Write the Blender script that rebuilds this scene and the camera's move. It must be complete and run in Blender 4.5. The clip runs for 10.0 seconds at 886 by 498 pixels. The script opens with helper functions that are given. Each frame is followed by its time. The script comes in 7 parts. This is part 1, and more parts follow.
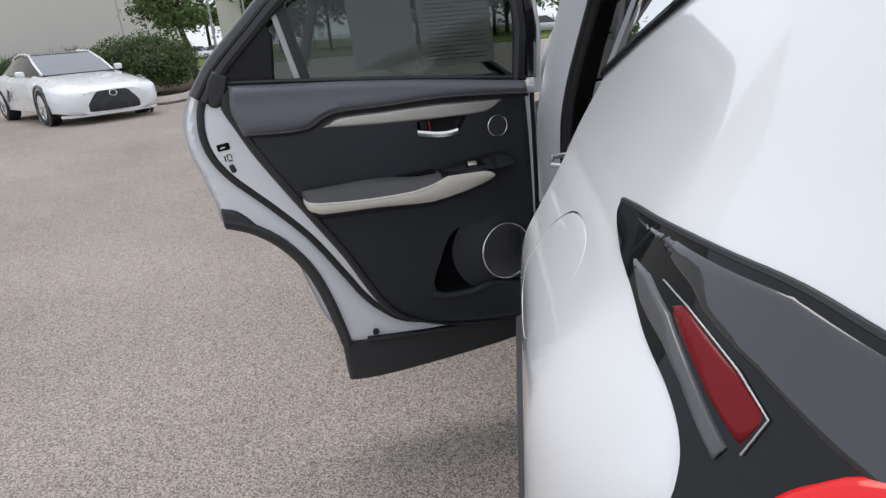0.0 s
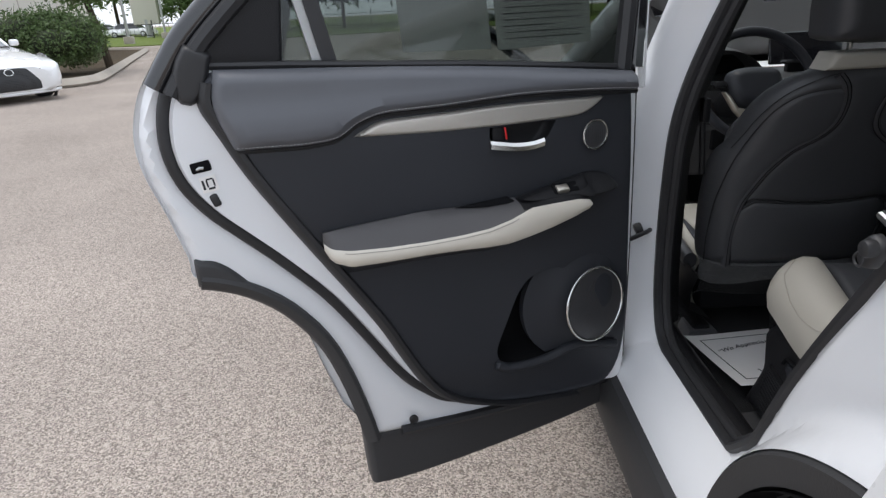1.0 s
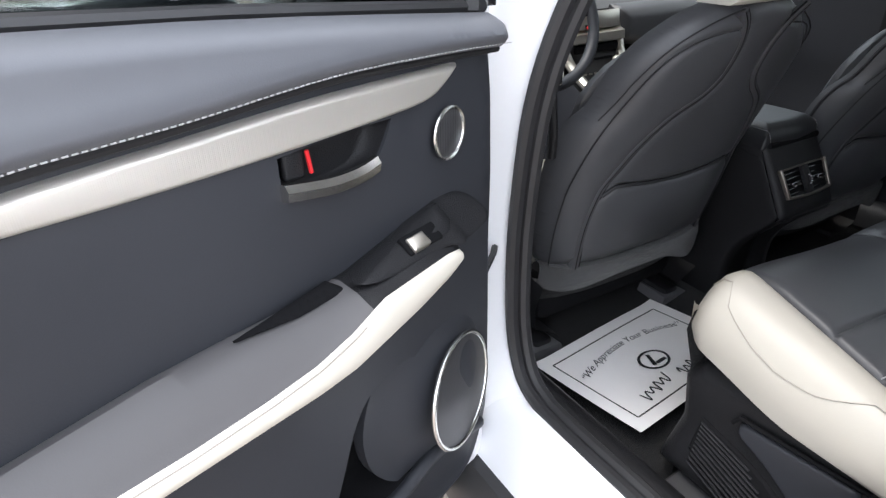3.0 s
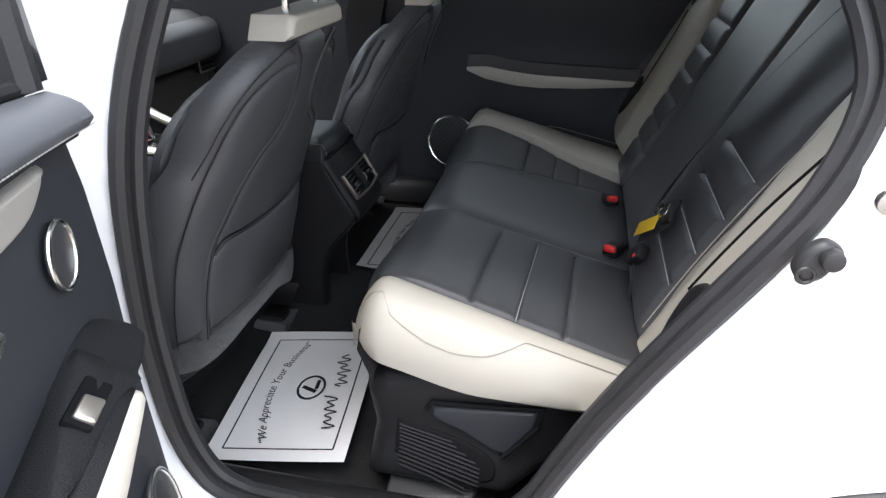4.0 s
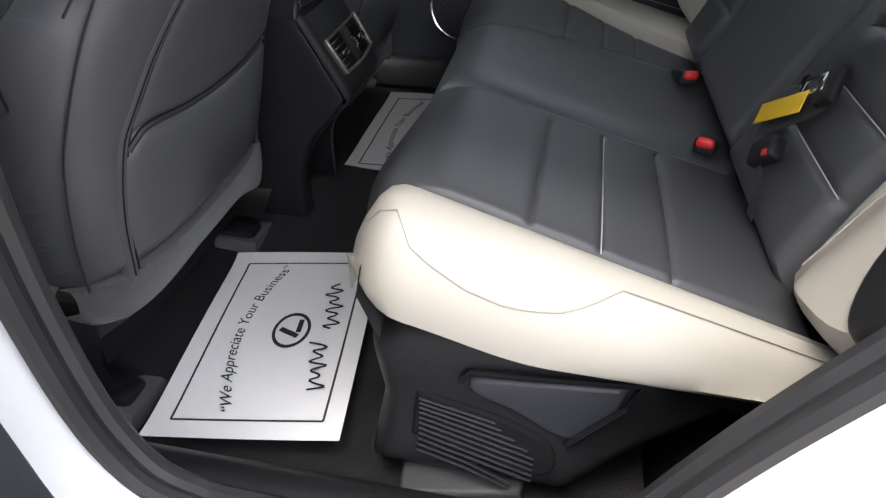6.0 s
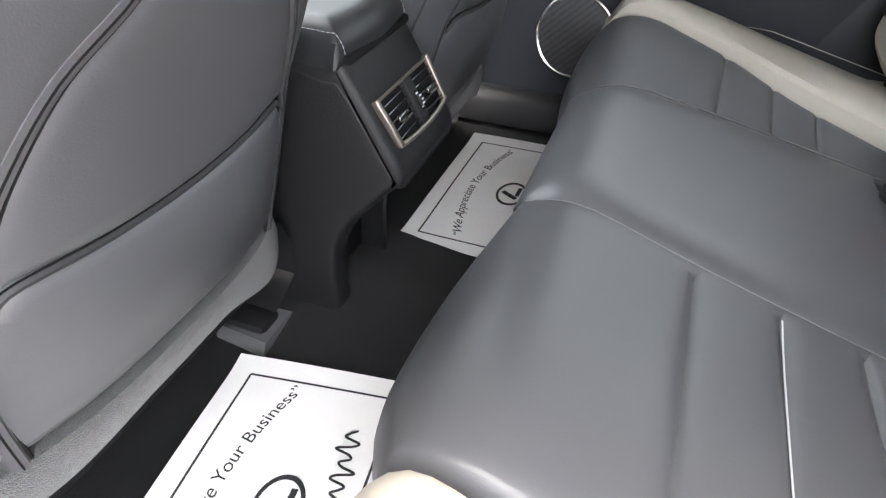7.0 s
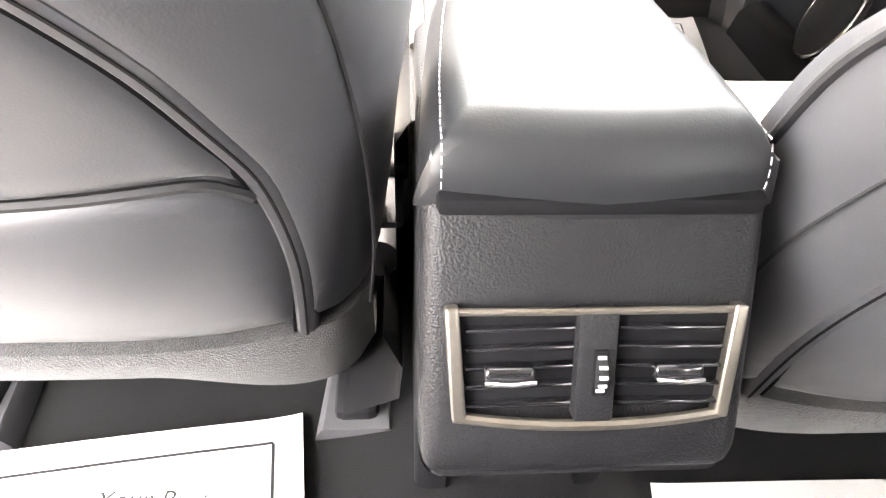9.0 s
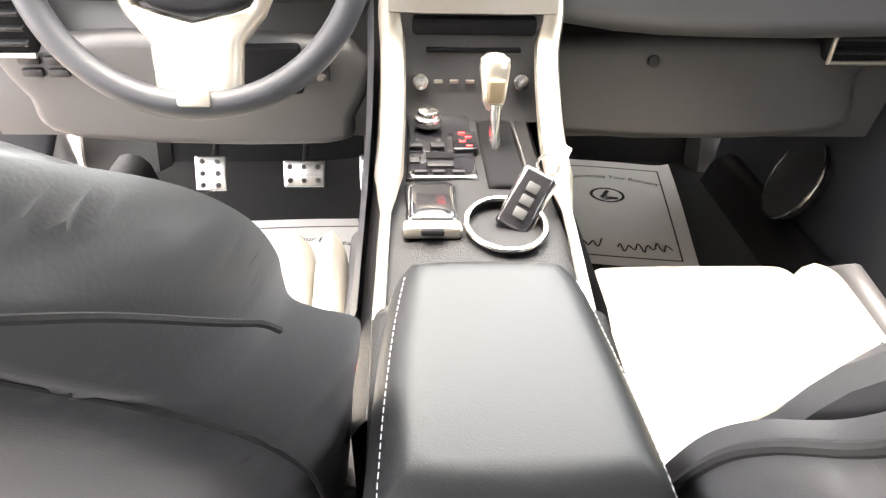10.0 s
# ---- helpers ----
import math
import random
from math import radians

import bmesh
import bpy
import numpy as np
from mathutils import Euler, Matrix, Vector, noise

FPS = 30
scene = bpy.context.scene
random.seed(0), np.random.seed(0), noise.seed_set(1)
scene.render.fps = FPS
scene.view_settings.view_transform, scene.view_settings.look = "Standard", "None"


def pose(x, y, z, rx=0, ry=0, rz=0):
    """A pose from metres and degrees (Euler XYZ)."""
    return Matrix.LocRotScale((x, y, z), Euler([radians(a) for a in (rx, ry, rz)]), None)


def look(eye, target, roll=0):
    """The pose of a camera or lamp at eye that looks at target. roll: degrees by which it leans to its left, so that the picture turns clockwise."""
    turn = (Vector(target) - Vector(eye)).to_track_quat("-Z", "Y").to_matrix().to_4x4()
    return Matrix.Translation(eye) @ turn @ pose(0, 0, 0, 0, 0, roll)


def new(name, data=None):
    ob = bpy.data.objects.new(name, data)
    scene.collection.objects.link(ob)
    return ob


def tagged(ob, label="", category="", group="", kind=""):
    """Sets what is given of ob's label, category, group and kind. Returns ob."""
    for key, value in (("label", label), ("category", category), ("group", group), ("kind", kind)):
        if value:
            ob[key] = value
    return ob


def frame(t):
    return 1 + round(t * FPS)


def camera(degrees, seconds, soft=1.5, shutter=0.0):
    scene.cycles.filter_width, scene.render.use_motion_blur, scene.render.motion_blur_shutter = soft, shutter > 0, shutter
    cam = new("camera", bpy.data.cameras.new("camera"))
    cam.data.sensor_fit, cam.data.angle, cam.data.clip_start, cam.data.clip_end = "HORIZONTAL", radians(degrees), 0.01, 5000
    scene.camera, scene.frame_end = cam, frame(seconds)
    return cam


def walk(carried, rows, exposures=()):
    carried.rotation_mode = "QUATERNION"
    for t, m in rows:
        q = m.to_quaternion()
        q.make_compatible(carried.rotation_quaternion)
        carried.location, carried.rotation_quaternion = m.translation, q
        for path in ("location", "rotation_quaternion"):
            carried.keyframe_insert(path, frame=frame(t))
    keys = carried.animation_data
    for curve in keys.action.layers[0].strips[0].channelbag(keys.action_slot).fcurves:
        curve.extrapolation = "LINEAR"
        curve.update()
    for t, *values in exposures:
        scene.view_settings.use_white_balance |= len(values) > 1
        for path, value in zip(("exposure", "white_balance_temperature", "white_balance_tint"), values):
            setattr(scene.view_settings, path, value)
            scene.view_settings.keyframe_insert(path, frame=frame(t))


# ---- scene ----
cam = camera(70.8, 10.0, 1.35)
PATH = [
    (0, (-0.896, -1.034, 1.42), (-1.155, 0.835, 0.755), -4.9),
    (0.5, (-1.082, -0.742, 1.402), (-1.22, 1.133, 0.718), -3.7),
    (1, (-1.301, -0.434, 1.394), (-1.327, 1.434, 0.679), -3.1),
    (1.5, (-1.423, -0.136, 1.378), (-1.326, 1.706, 0.606), -3.1),
    (2, (-1.451, 0.075, 1.371), (-1.217, 1.867, 0.513), -2.4),
    (2.5, (-1.43, 0.198, 1.369), (-1.02, 1.917, 0.434), -2.4),
    (3, (-1.361, 0.315, 1.365), (-0.464, 1.823, 0.405), -0.7),
    (3.2, (-1.352, 0.384, 1.368), (-0.138, 1.661, 0.421), -1.4),
    (4.3, (-1.404, 0.515, 1.398), (0.331, 0.745, 0.428), 0.7),
    (4.5, (-1.402, 0.522, 1.393), (0.315, 0.730, 0.389), 0.9),
    (5, (-1.297, 0.542, 1.311), (0.370, 0.782, 0.232), 0.9),
    (5.2, (-1.226, 0.582, 1.285), (0.420, 0.800, 0.160), 1.3),
    (6.3, (-1.046, 0.638, 1.211), (0.503, 0.953, -0.017), 0.6),
    (6.5, (-0.995, 0.633, 1.220), (0.543, 0.973, -0.013), 0.7),
    (6.7, (-0.909, 0.647, 1.231), (0.606, 1.035, -0.016), 1.2),
    (7, (-0.712, 0.711, 1.189), (0.764, 1.230, -0.056), 2.4),
    (7.2, (-0.555, 0.756, 1.137), (0.885, 1.393, -0.097), 4.7),
    (7.5, (-0.387, 0.796, 1.115), (0.790, 1.755, -0.187), 9.6),
    (8, (-0.189, 0.819, 1.120), (0.411, 2.174, -0.223), 7.8),
    (8.5, (-0.110, 0.813, 1.112), (0.102, 2.221, -0.293), 5.3),
    (9, (-0.104, 0.812, 1.111), (0.015, 2.241, -0.284), 2.9),
    (9.5, (-0.091, 0.862, 1.183), (0.008, 2.308, -0.197), 1.8),
    (9.6, (-0.082, 0.860, 1.188), (0.012, 2.350, -0.143), 1.4),
    (9.8, (-0.071, 0.875, 1.224), (0.023, 2.416, -0.048), 1.3),
    (10.0, (-0.066, 0.885, 1.258), (0.040, 2.476, 0.052), 1.9),
]
walk(cam, [(t, look(eye, target, roll)) for t, eye, target, roll in PATH],
     [(0, 0.05, 6350, 10), (0.5, 0.0, 6350, 10), (1, 0.4, 6350, 10), (2, 1.0, 6350, 10), (2.5, 1.35, 6400, 11), (3, 1.95, 6400, 11), (4.3, 2.1, 6400, 11), (6.3, 2.45, 6600, 12), (7, 4.0, 6800, 12), (7.5, 5.0, 7300, 14), (8, 5.75, 7300, 14), (9, 5.9, 7500, 15), (9.5, 5.6, 7300, 12), (10, 4.55, 7400, 14)])

# ---- world and sun: a bright, thinly clouded day ----
world = bpy.data.worlds.new("sky")
scene.world = world
world.use_nodes = True
wn = world.node_tree
wn.nodes.clear()
w_out = wn.nodes.new("ShaderNodeOutputWorld")
w_bg = wn.nodes.new("ShaderNodeBackground")
w_sky = wn.nodes.new("ShaderNodeTexSky")
w_sky.sky_type = "NISHITA"
w_sky.sun_disc = False
w_sky.sun_elevation = radians(73)
w_sky.sun_rotation = radians(-47)
w_sky.dust_density = 4.0
w_sky.ozone_density = 0.6
w_mix = wn.nodes.new("ShaderNodeMix")
w_mix.data_type = "RGBA"
w_mix.inputs[0].default_value = 0.72
w_mix.inputs[7].default_value = (9.0, 9.4, 10.0, 1)
wn.links.new(w_sky.outputs[0], w_mix.inputs[6])
wn.links.new(w_mix.outputs[2], w_bg.inputs[0])
w_bg.inputs[1].default_value = 0.128
wn.links.new(w_bg.outputs[0], w_out.inputs[0])
sun_data = bpy.data.lights.new("sun", "SUN")
sun_data.energy, sun_data.angle, sun_data.color = 0.85, radians(30), (1.0, 0.95, 0.88)
sun = new("sun", sun_data)
sun.matrix_world = look((-3.6, 3.4, 17.2), (0, 0, 0))


# ---- materials ----
def mat(name, base, rough=0.5, metal=0.0, var=0.15, scale=6.0, fine=120.0, bump=0.1, depth=0.002, coat=0.0, sheen=0.0, spec=0.5, second=None):
    """A surface with broad variation and a fine grain; second is the colour the broad variation drifts to."""
    m = bpy.data.materials.new(name)
    m.use_nodes = True
    nt = m.node_tree
    b = nt.nodes["Principled BSDF"]
    co = nt.nodes.new("ShaderNodeTexCoord")
    n1 = nt.nodes.new("ShaderNodeTexNoise")
    n1.inputs["Scale"].default_value, n1.inputs["Detail"].default_value = scale, 5
    n2 = nt.nodes.new("ShaderNodeTexNoise")
    n2.inputs["Scale"].default_value, n2.inputs["Detail"].default_value = fine, 3
    for n in (n1, n2):
        nt.links.new(co.outputs["Object"], n.inputs["Vector"])
    mx = nt.nodes.new("ShaderNodeMix")
    mx.data_type = "RGBA"
    r, g, bl = base
    lo = second or (r * (1 - var), g * (1 - var), bl * (1 - var))
    mx.inputs[6].default_value = (*lo, 1)
    mx.inputs[7].default_value = (min(r * (1 + var), 1), min(g * (1 + var), 1), min(bl * (1 + var), 1), 1)
    nt.links.new(n1.outputs["Fac"], mx.inputs[0])
    mx2 = nt.nodes.new("ShaderNodeMix")
    mx2.data_type, mx2.blend_type = "RGBA", "MULTIPLY"
    mx2.inputs[0].default_value = min(1.0, var)
    nt.links.new(mx.outputs[2], mx2.inputs[6])
    nt.links.new(n2.outputs["Color"], mx2.inputs[7])
    nt.links.new(mx2.outputs[2], b.inputs["Base Color"])
    rm = nt.nodes.new("ShaderNodeMapRange")
    rm.inputs["To Min"].default_value, rm.inputs["To Max"].default_value = max(0, rough - 0.07), min(1, rough + 0.07)
    nt.links.new(n1.outputs["Fac"], rm.inputs["Value"])
    nt.links.new(rm.outputs[0], b.inputs["Roughness"])
    b.inputs["Metallic"].default_value = metal
    b.inputs["Specular IOR Level"].default_value = spec
    b.inputs["Coat Weight"].default_value = coat
    b.inputs["Coat Roughness"].default_value = 0.04
    b.inputs["Sheen Weight"].default_value = sheen
    if bump > 0:
        bp = nt.nodes.new("ShaderNodeBump")
        bp.inputs["Strength"].default_value, bp.inputs["Distance"].default_value = bump, depth
        nt.links.new(n2.outputs["Fac"], bp.inputs["Height"])
        nt.links.new(bp.outputs[0], b.inputs["Normal"])
    return m


def grained(name, base, rough, cell, bump, depth, spec=0.5, var=0.12):
    """Leather or moulded plastic: rounded cells of a pebble grain."""
    m = mat(name, base, rough, var=var, scale=5, fine=cell * 2.5, bump=0.0, spec=spec)
    nt = m.node_tree
    b = nt.nodes["Principled BSDF"]
    co = nt.nodes.new("ShaderNodeTexCoord")
    v = nt.nodes.new("ShaderNodeTexVoronoi")
    v.feature = "SMOOTH_F1"
    v.inputs["Scale"].default_value = cell
    nt.links.new(co.outputs["Object"], v.inputs["Vector"])
    bp = nt.nodes.new("ShaderNodeBump")
    bp.invert = True
    bp.inputs["Strength"].default_value, bp.inputs["Distance"].default_value = bump, depth
    nt.links.new(v.outputs["Distance"], bp.inputs["Height"])
    nt.links.new(bp.outputs[0], b.inputs["Normal"])
    return m


M_PAINT = mat("pearl white paint", (0.80, 0.81, 0.82), 0.28, var=0.02, scale=2, fine=900, bump=0.02, depth=0.0005, coat=1.0)
M_JAMB = mat("white jamb paint", (0.78, 0.79, 0.81), 0.32, var=0.03, scale=3, fine=300, bump=0.04, depth=0.0006, coat=0.6)
M_LEATHER = grained("black leather", (0.060, 0.061, 0.066), 0.42, 700, 0.14, 0.0005, 0.42)
M_LEATHER_D = grained("deep black leather", (0.016, 0.017, 0.019), 0.43, 900, 0.15, 0.0005, 0.38)
# black pad raised to blue-grey: the sky's reflection is put into its colour
M_VINYL_SKY_SHEEN = grained("padded black vinyl with painted sky sheen", (0.112, 0.117, 0.131), 0.45, 800, 0.15, 0.0005, 0.5)
# dimmed copy of the off-white leather: its tone offsets too strong light
M_LEATHER_W_DIM = grained("off-white leather", (0.40, 0.377, 0.327), 0.45, 700, 0.15, 0.0005, var=0.05)
# the same off-white leather, not dimmed, for the open rear door
M_FACING = grained("off-white leather at full tone", (0.66, 0.62, 0.54), 0.45, 700, 0.15, 0.0005, var=0.05)
M_ARM = grained("soft grey-black armrest leather", (0.092, 0.088, 0.090), 0.5, 700, 0.12, 0.0005, 0.4)
M_PLASTIC = grained("grained black plastic", (0.013, 0.013, 0.0145), 0.46, 700, 0.6, 0.0009, 0.25)
M_VINYL = grained("soft black vinyl", (0.031, 0.033, 0.039), 0.46, 600, 0.2, 0.0005, 0.30)
M_CLAD = grained("dark grey cladding", (0.042, 0.042, 0.044), 0.55, 300, 0.3, 0.0008, 0.4)
M_RUBBER = mat("black rubber", (0.022, 0.022, 0.024), 0.5, var=0.2, scale=20, fine=400, bump=0.1, depth=0.0008)
M_GLOSS = mat("gloss black", (0.012, 0.012, 0.014), 0.12, var=0.1, bump=0.0, coat=0.8)
M_CARPET = mat("black carpet", (0.012, 0.012, 0.013), 0.95, var=0.5, scale=30, fine=900, bump=0.9, depth=0.004, sheen=0.1, spec=0.05)
M_FELT = mat("grey felt", (0.066, 0.066, 0.067), 0.95, var=0.5, scale=160, fine=700, bump=0.9, depth=0.003, sheen=0.3, spec=0.1)
M_CHROME = mat("satin chrome", (0.72, 0.72, 0.70), 0.22, 1.0, var=0.05, scale=15, bump=0.02, depth=0.0004)
M_SILVER = mat("satin silver trim", (0.58, 0.545, 0.48), 0.32, 0.9, var=0.06, scale=20, fine=800, bump=0.05, depth=0.0004)
M_BEZEL = mat("bronze-silver bezel", (0.29, 0.262, 0.228), 0.36, 0.9, var=0.06, scale=20, fine=800, bump=0.05, depth=0.0004)
M_STEEL = mat("bare steel", (0.55, 0.55, 0.55), 0.3, 1.0, var=0.15, scale=40)
M_THREAD = mat("pale thread", (0.46, 0.46, 0.47), 0.8, var=0.1, scale=300)
M_DARKTHREAD = mat("black seam", (0.012, 0.012, 0.014), 0.7, var=0.2, scale=200)
# off-white seam darkened so the shade of its fold is in the colour
M_SEAM_W = mat("shaded off-white seam", (0.36, 0.335, 0.29), 0.7, var=0.1, scale=100)
M_COVER_SEAM = mat("grey thread", (0.11, 0.11, 0.115), 0.7, var=0.1, scale=100)
M_RED = mat("red plastic", (0.62, 0.02, 0.025), 0.35, var=0.1, scale=30, bump=0)
M_YELLOW = mat("yellow tag", (0.75, 0.47, 0.02), 0.5, var=0.1, scale=40)
M_PAPER = mat("white paper", (0.86, 0.84, 0.82), 0.75, var=0.05, scale=9, fine=500, bump=0.08, depth=0.0005)
M_INK = mat("black ink", (0.02, 0.02, 0.022), 0.7, var=0.2, scale=90, bump=0)
M_BELT = mat("seat belt webbing", (0.035, 0.036, 0.04), 0.75, var=0.2, scale=80, fine=600, bump=0.5, depth=0.001)
# near-black fill: the shade of hollows, gaps and slots is put into its colour
M_VOID = mat("hollow shade black", (0.008, 0.008, 0.009), 0.9, var=0.1, bump=0, spec=0.1)
M_HEADLINE = mat("grey headliner", (0.62, 0.62, 0.60), 0.95, var=0.08, scale=12, fine=500, bump=0.3, depth=0.001)
M_TYRE = mat("tyre rubber", (0.025, 0.025, 0.026), 0.75, var=0.25, scale=25, fine=300, bump=0.4, depth=0.002)
M_RIM = mat("machined alloy", (0.62, 0.63, 0.64), 0.25, 1.0, var=0.08, scale=12)


def asphalt():
    m = mat("worn asphalt", (0.345, 0.297, 0.262), 0.9, var=0.18, scale=0.35, fine=55, bump=0.0, spec=0.2)
    nt = m.node_tree
    b = nt.nodes["Principled BSDF"]
    co = nt.nodes.new("ShaderNodeTexCoord")
    v = nt.nodes.new("ShaderNodeTexVoronoi")
    v.inputs["Scale"].default_value = 185
    v.inputs["Randomness"].default_value = 1.0
    nt.links.new(co.outputs["Object"], v.inputs["Vector"])
    ramp = nt.nodes.new("ShaderNodeValToRGB")
    ramp.color_ramp.elements[0].color = (0.085, 0.074, 0.066, 1)
    ramp.color_ramp.elements[0].position = 0.1
    ramp.color_ramp.elements[1].color = (0.66, 0.575, 0.505, 1)
    ramp.color_ramp.elements[1].position = 0.95
    sep = nt.nodes.new("ShaderNodeSeparateColor")
    nt.links.new(v.outputs["Color"], sep.inputs[0])
    nt.links.new(sep.outputs[0], ramp.inputs["Fac"])
    broad = b.inputs["Base Color"].links[0].from_socket
    mx = nt.nodes.new("ShaderNodeMix")
    mx.data_type = "RGBA"
    mx.inputs[0].default_value = 0.62
    nt.links.new(broad, mx.inputs[6])
    nt.links.new(ramp.outputs[0], mx.inputs[7])
    n3 = nt.nodes.new("ShaderNodeTexNoise")
    n3.inputs["Scale"].default_value, n3.inputs["Detail"].default_value = 0.6, 6
    nt.links.new(co.outputs["Object"], n3.inputs["Vector"])
    r3 = nt.nodes.new("ShaderNodeMapRange")
    r3.inputs["From Min"].default_value, r3.inputs["From Max"].default_value = 0.3, 0.7
    r3.inputs["To Min"].default_value, r3.inputs["To Max"].default_value = 0.82, 1.08
    nt.links.new(n3.outputs["Fac"], r3.inputs["Value"])
    mul = nt.nodes.new("ShaderNodeMix")
    mul.data_type, mul.blend_type = "RGBA", "MULTIPLY"
    mul.inputs[0].default_value = 1.0
    nt.links.new(mx.outputs[2], mul.inputs[6])
    nt.links.new(r3.outputs[0], mul.inputs[7])
    nt.links.new(mul.outputs[2], b.inputs["Base Color"])
    bp = nt.nodes.new("ShaderNodeBump")
    bp.inputs["Strength"].default_value, bp.inputs["Distance"].default_value = 0.7, 0.004
    nt.links.new(v.outputs["Distance"], bp.inputs["Height"])
    bp.invert = True
    nt.links.new(bp.outputs[0], b.inputs["Normal"])
    return m


def glass(name, tint, gloss=0.06):
    """Thin glazing: tinted see-through with a surface reflection."""
    m = bpy.data.materials.new(name)
    m.use_nodes = True
    nt = m.node_tree
    nt.nodes.clear()
    out = nt.nodes.new("ShaderNodeOutputMaterial")
    tr = nt.nodes.new("ShaderNodeBsdfTransparent")
    tr.inputs[0].default_value = (*tint, 1)
    gl = nt.nodes.new("ShaderNodeBsdfGlossy")
    gl.inputs["Roughness"].default_value = 0.01
    fr = nt.nodes.new("ShaderNodeFresnel")
    fr.inputs[0].default_value = 1.5
    mx = nt.nodes.new("ShaderNodeMixShader")
    nt.links.new(fr.outputs[0], mx.inputs[0])
    nt.links.new(tr.outputs[0], mx.inputs[1])
    nt.links.new(gl.outputs[0], mx.inputs[2])
    nt.links.new(mx.outputs[0], out.inputs[0])
    return m


def grille(name, base, cell):
    """Perforated sheet: rows of small dark holes."""
    m = mat(name, base, 0.4, 0.3, var=0.1, scale=30, bump=0)
    nt = m.node_tree
    b = nt.nodes["Principled BSDF"]
    co = nt.nodes.new("ShaderNodeTexCoord")
    v = nt.nodes.new("ShaderNodeTexVoronoi")
    v.inputs["Scale"].default_value = cell
    v.inputs["Randomness"].default_value = 0.0
    nt.links.new(co.outputs["Object"], v.inputs["Vector"])
    lt = nt.nodes.new("ShaderNodeMath")
    lt.operation = "LESS_THAN"
    lt.inputs[1].default_value = 0.33
    nt.links.new(v.outputs["Distance"], lt.inputs[0])
    old = b.inputs["Base Color"].links[0].from_socket
    mx = nt.nodes.new("ShaderNodeMix")
    mx.data_type = "RGBA"
    nt.links.new(lt.outputs[0], mx.inputs[0])
    nt.links.new(old, mx.inputs[6])
    mx.inputs[7].default_value = (0.004, 0.004, 0.004, 1)
    nt.links.new(mx.outputs[2], b.inputs["Base Color"])
    return m


def lamp_glow(name, colour, power):
    m = bpy.data.materials.new(name)
    m.use_nodes = True
    b = m.node_tree.nodes["Principled BSDF"]
    b.inputs["Base Color"].default_value = (*colour, 1)
    b.inputs["Emission Color"].default_value = (*colour, 1)
    b.inputs["Emission Strength"].default_value = power
    return m


def lens(name, colour, rough=0.08, spec=0.35, coat=0.25):
    m = bpy.data.materials.new(name)
    m.use_nodes = True
    b = m.node_tree.nodes["Principled BSDF"]
    b.inputs["Base Color"].default_value = (*colour, 1)
    b.inputs["Roughness"].default_value = rough
    b.inputs["Coat Weight"].default_value = coat
    b.inputs["Specular IOR Level"].default_value = spec
    return m


M_ASPHALT = asphalt()
M_TINT = glass("privacy glass", (0.40, 0.43, 0.42))
M_CLEAR = glass("clear glass", (0.86, 0.90, 0.88))
M_GRILLE = grille("speaker grille", (0.07, 0.07, 0.075), 420)
M_REDLENS = lens("red lamp lens", (0.17, 0.008, 0.012), 0.12, 0.15, 0.08)
M_SMOKE = lens("smoked lamp cover", (0.010, 0.011, 0.012), 0.05, 0.25, 0.1)
M_DISPLAY = lamp_glow("lit red digits", (1.0, 0.03, 0.03), 0.35)


def thin_sheet():
    """Paper that glows a little when lit from behind."""
    m = mat("thin paper", (0.74, 0.73, 0.70), 0.8, var=0.05, scale=9, bump=0)
    nt = m.node_tree
    tl = nt.nodes.new("ShaderNodeBsdfTranslucent")
    tl.inputs[0].default_value = (0.70, 0.70, 0.66, 1)
    mx = nt.nodes.new("ShaderNodeMixShader")
    mx.inputs[0].default_value = 0.5
    out = nt.nodes["Material Output"]
    nt.links.new(nt.nodes["Principled BSDF"].outputs[0], mx.inputs[1])
    nt.links.new(tl.outputs[0], mx.inputs[2])
    nt.links.new(mx.outputs[0], out.inputs[0])
    return m


M_SHEET = thin_sheet()


def decor():
    m = mat("woven silver decor", (0.60, 0.57, 0.52), 0.38, 0.55, var=0.06, scale=10, bump=0)
    nt = m.node_tree
    b = nt.nodes["Principled BSDF"]
    co = nt.nodes.new("ShaderNodeTexCoord")
    w = nt.nodes.new("ShaderNodeTexVoronoi")
    w.inputs["Scale"].default_value = 600
    w.inputs["Randomness"].default_value = 0.1
    nt.links.new(co.outputs["Object"], w.inputs["Vector"])
    bp = nt.nodes.new("ShaderNodeBump")
    bp.inputs["Strength"].default_value, bp.inputs["Distance"].default_value = 0.3, 0.0006
    nt.links.new(w.outputs["Distance"], bp.inputs["Height"])
    nt.links.new(bp.outputs[0], b.inputs["Normal"])
    return m


M_DECOR = decor()


# ---- shape helpers ----
from mathutils import geometry as geo


def part(name, bm, material, parent=None, label="", m=None, smooth=True):
    """Links a bmesh as one mesh object under a thing or a part."""
    bmesh.ops.recalc_face_normals(bm, faces=bm.faces)
    me = bpy.data.meshes.new(name)
    bm.to_mesh(me)
    bm.free()
    if smooth:
        for p in me.polygons:
            p.use_smooth = True
        me.set_sharp_from_angle(angle=radians(38))
    me.materials.append(material)
    ob = new(name, me)
    if parent is not None:
        ob.parent = parent
    if m is not None:
        ob.matrix_local = m
    if label:
        ob["label"] = label
    return ob


def thing(name, label, category, group="", at=(0, 0, 0)):
    ob = new(name)
    ob.location = at
    ob.empty_display_size = 0.05
    return tagged(ob, label, category, group)


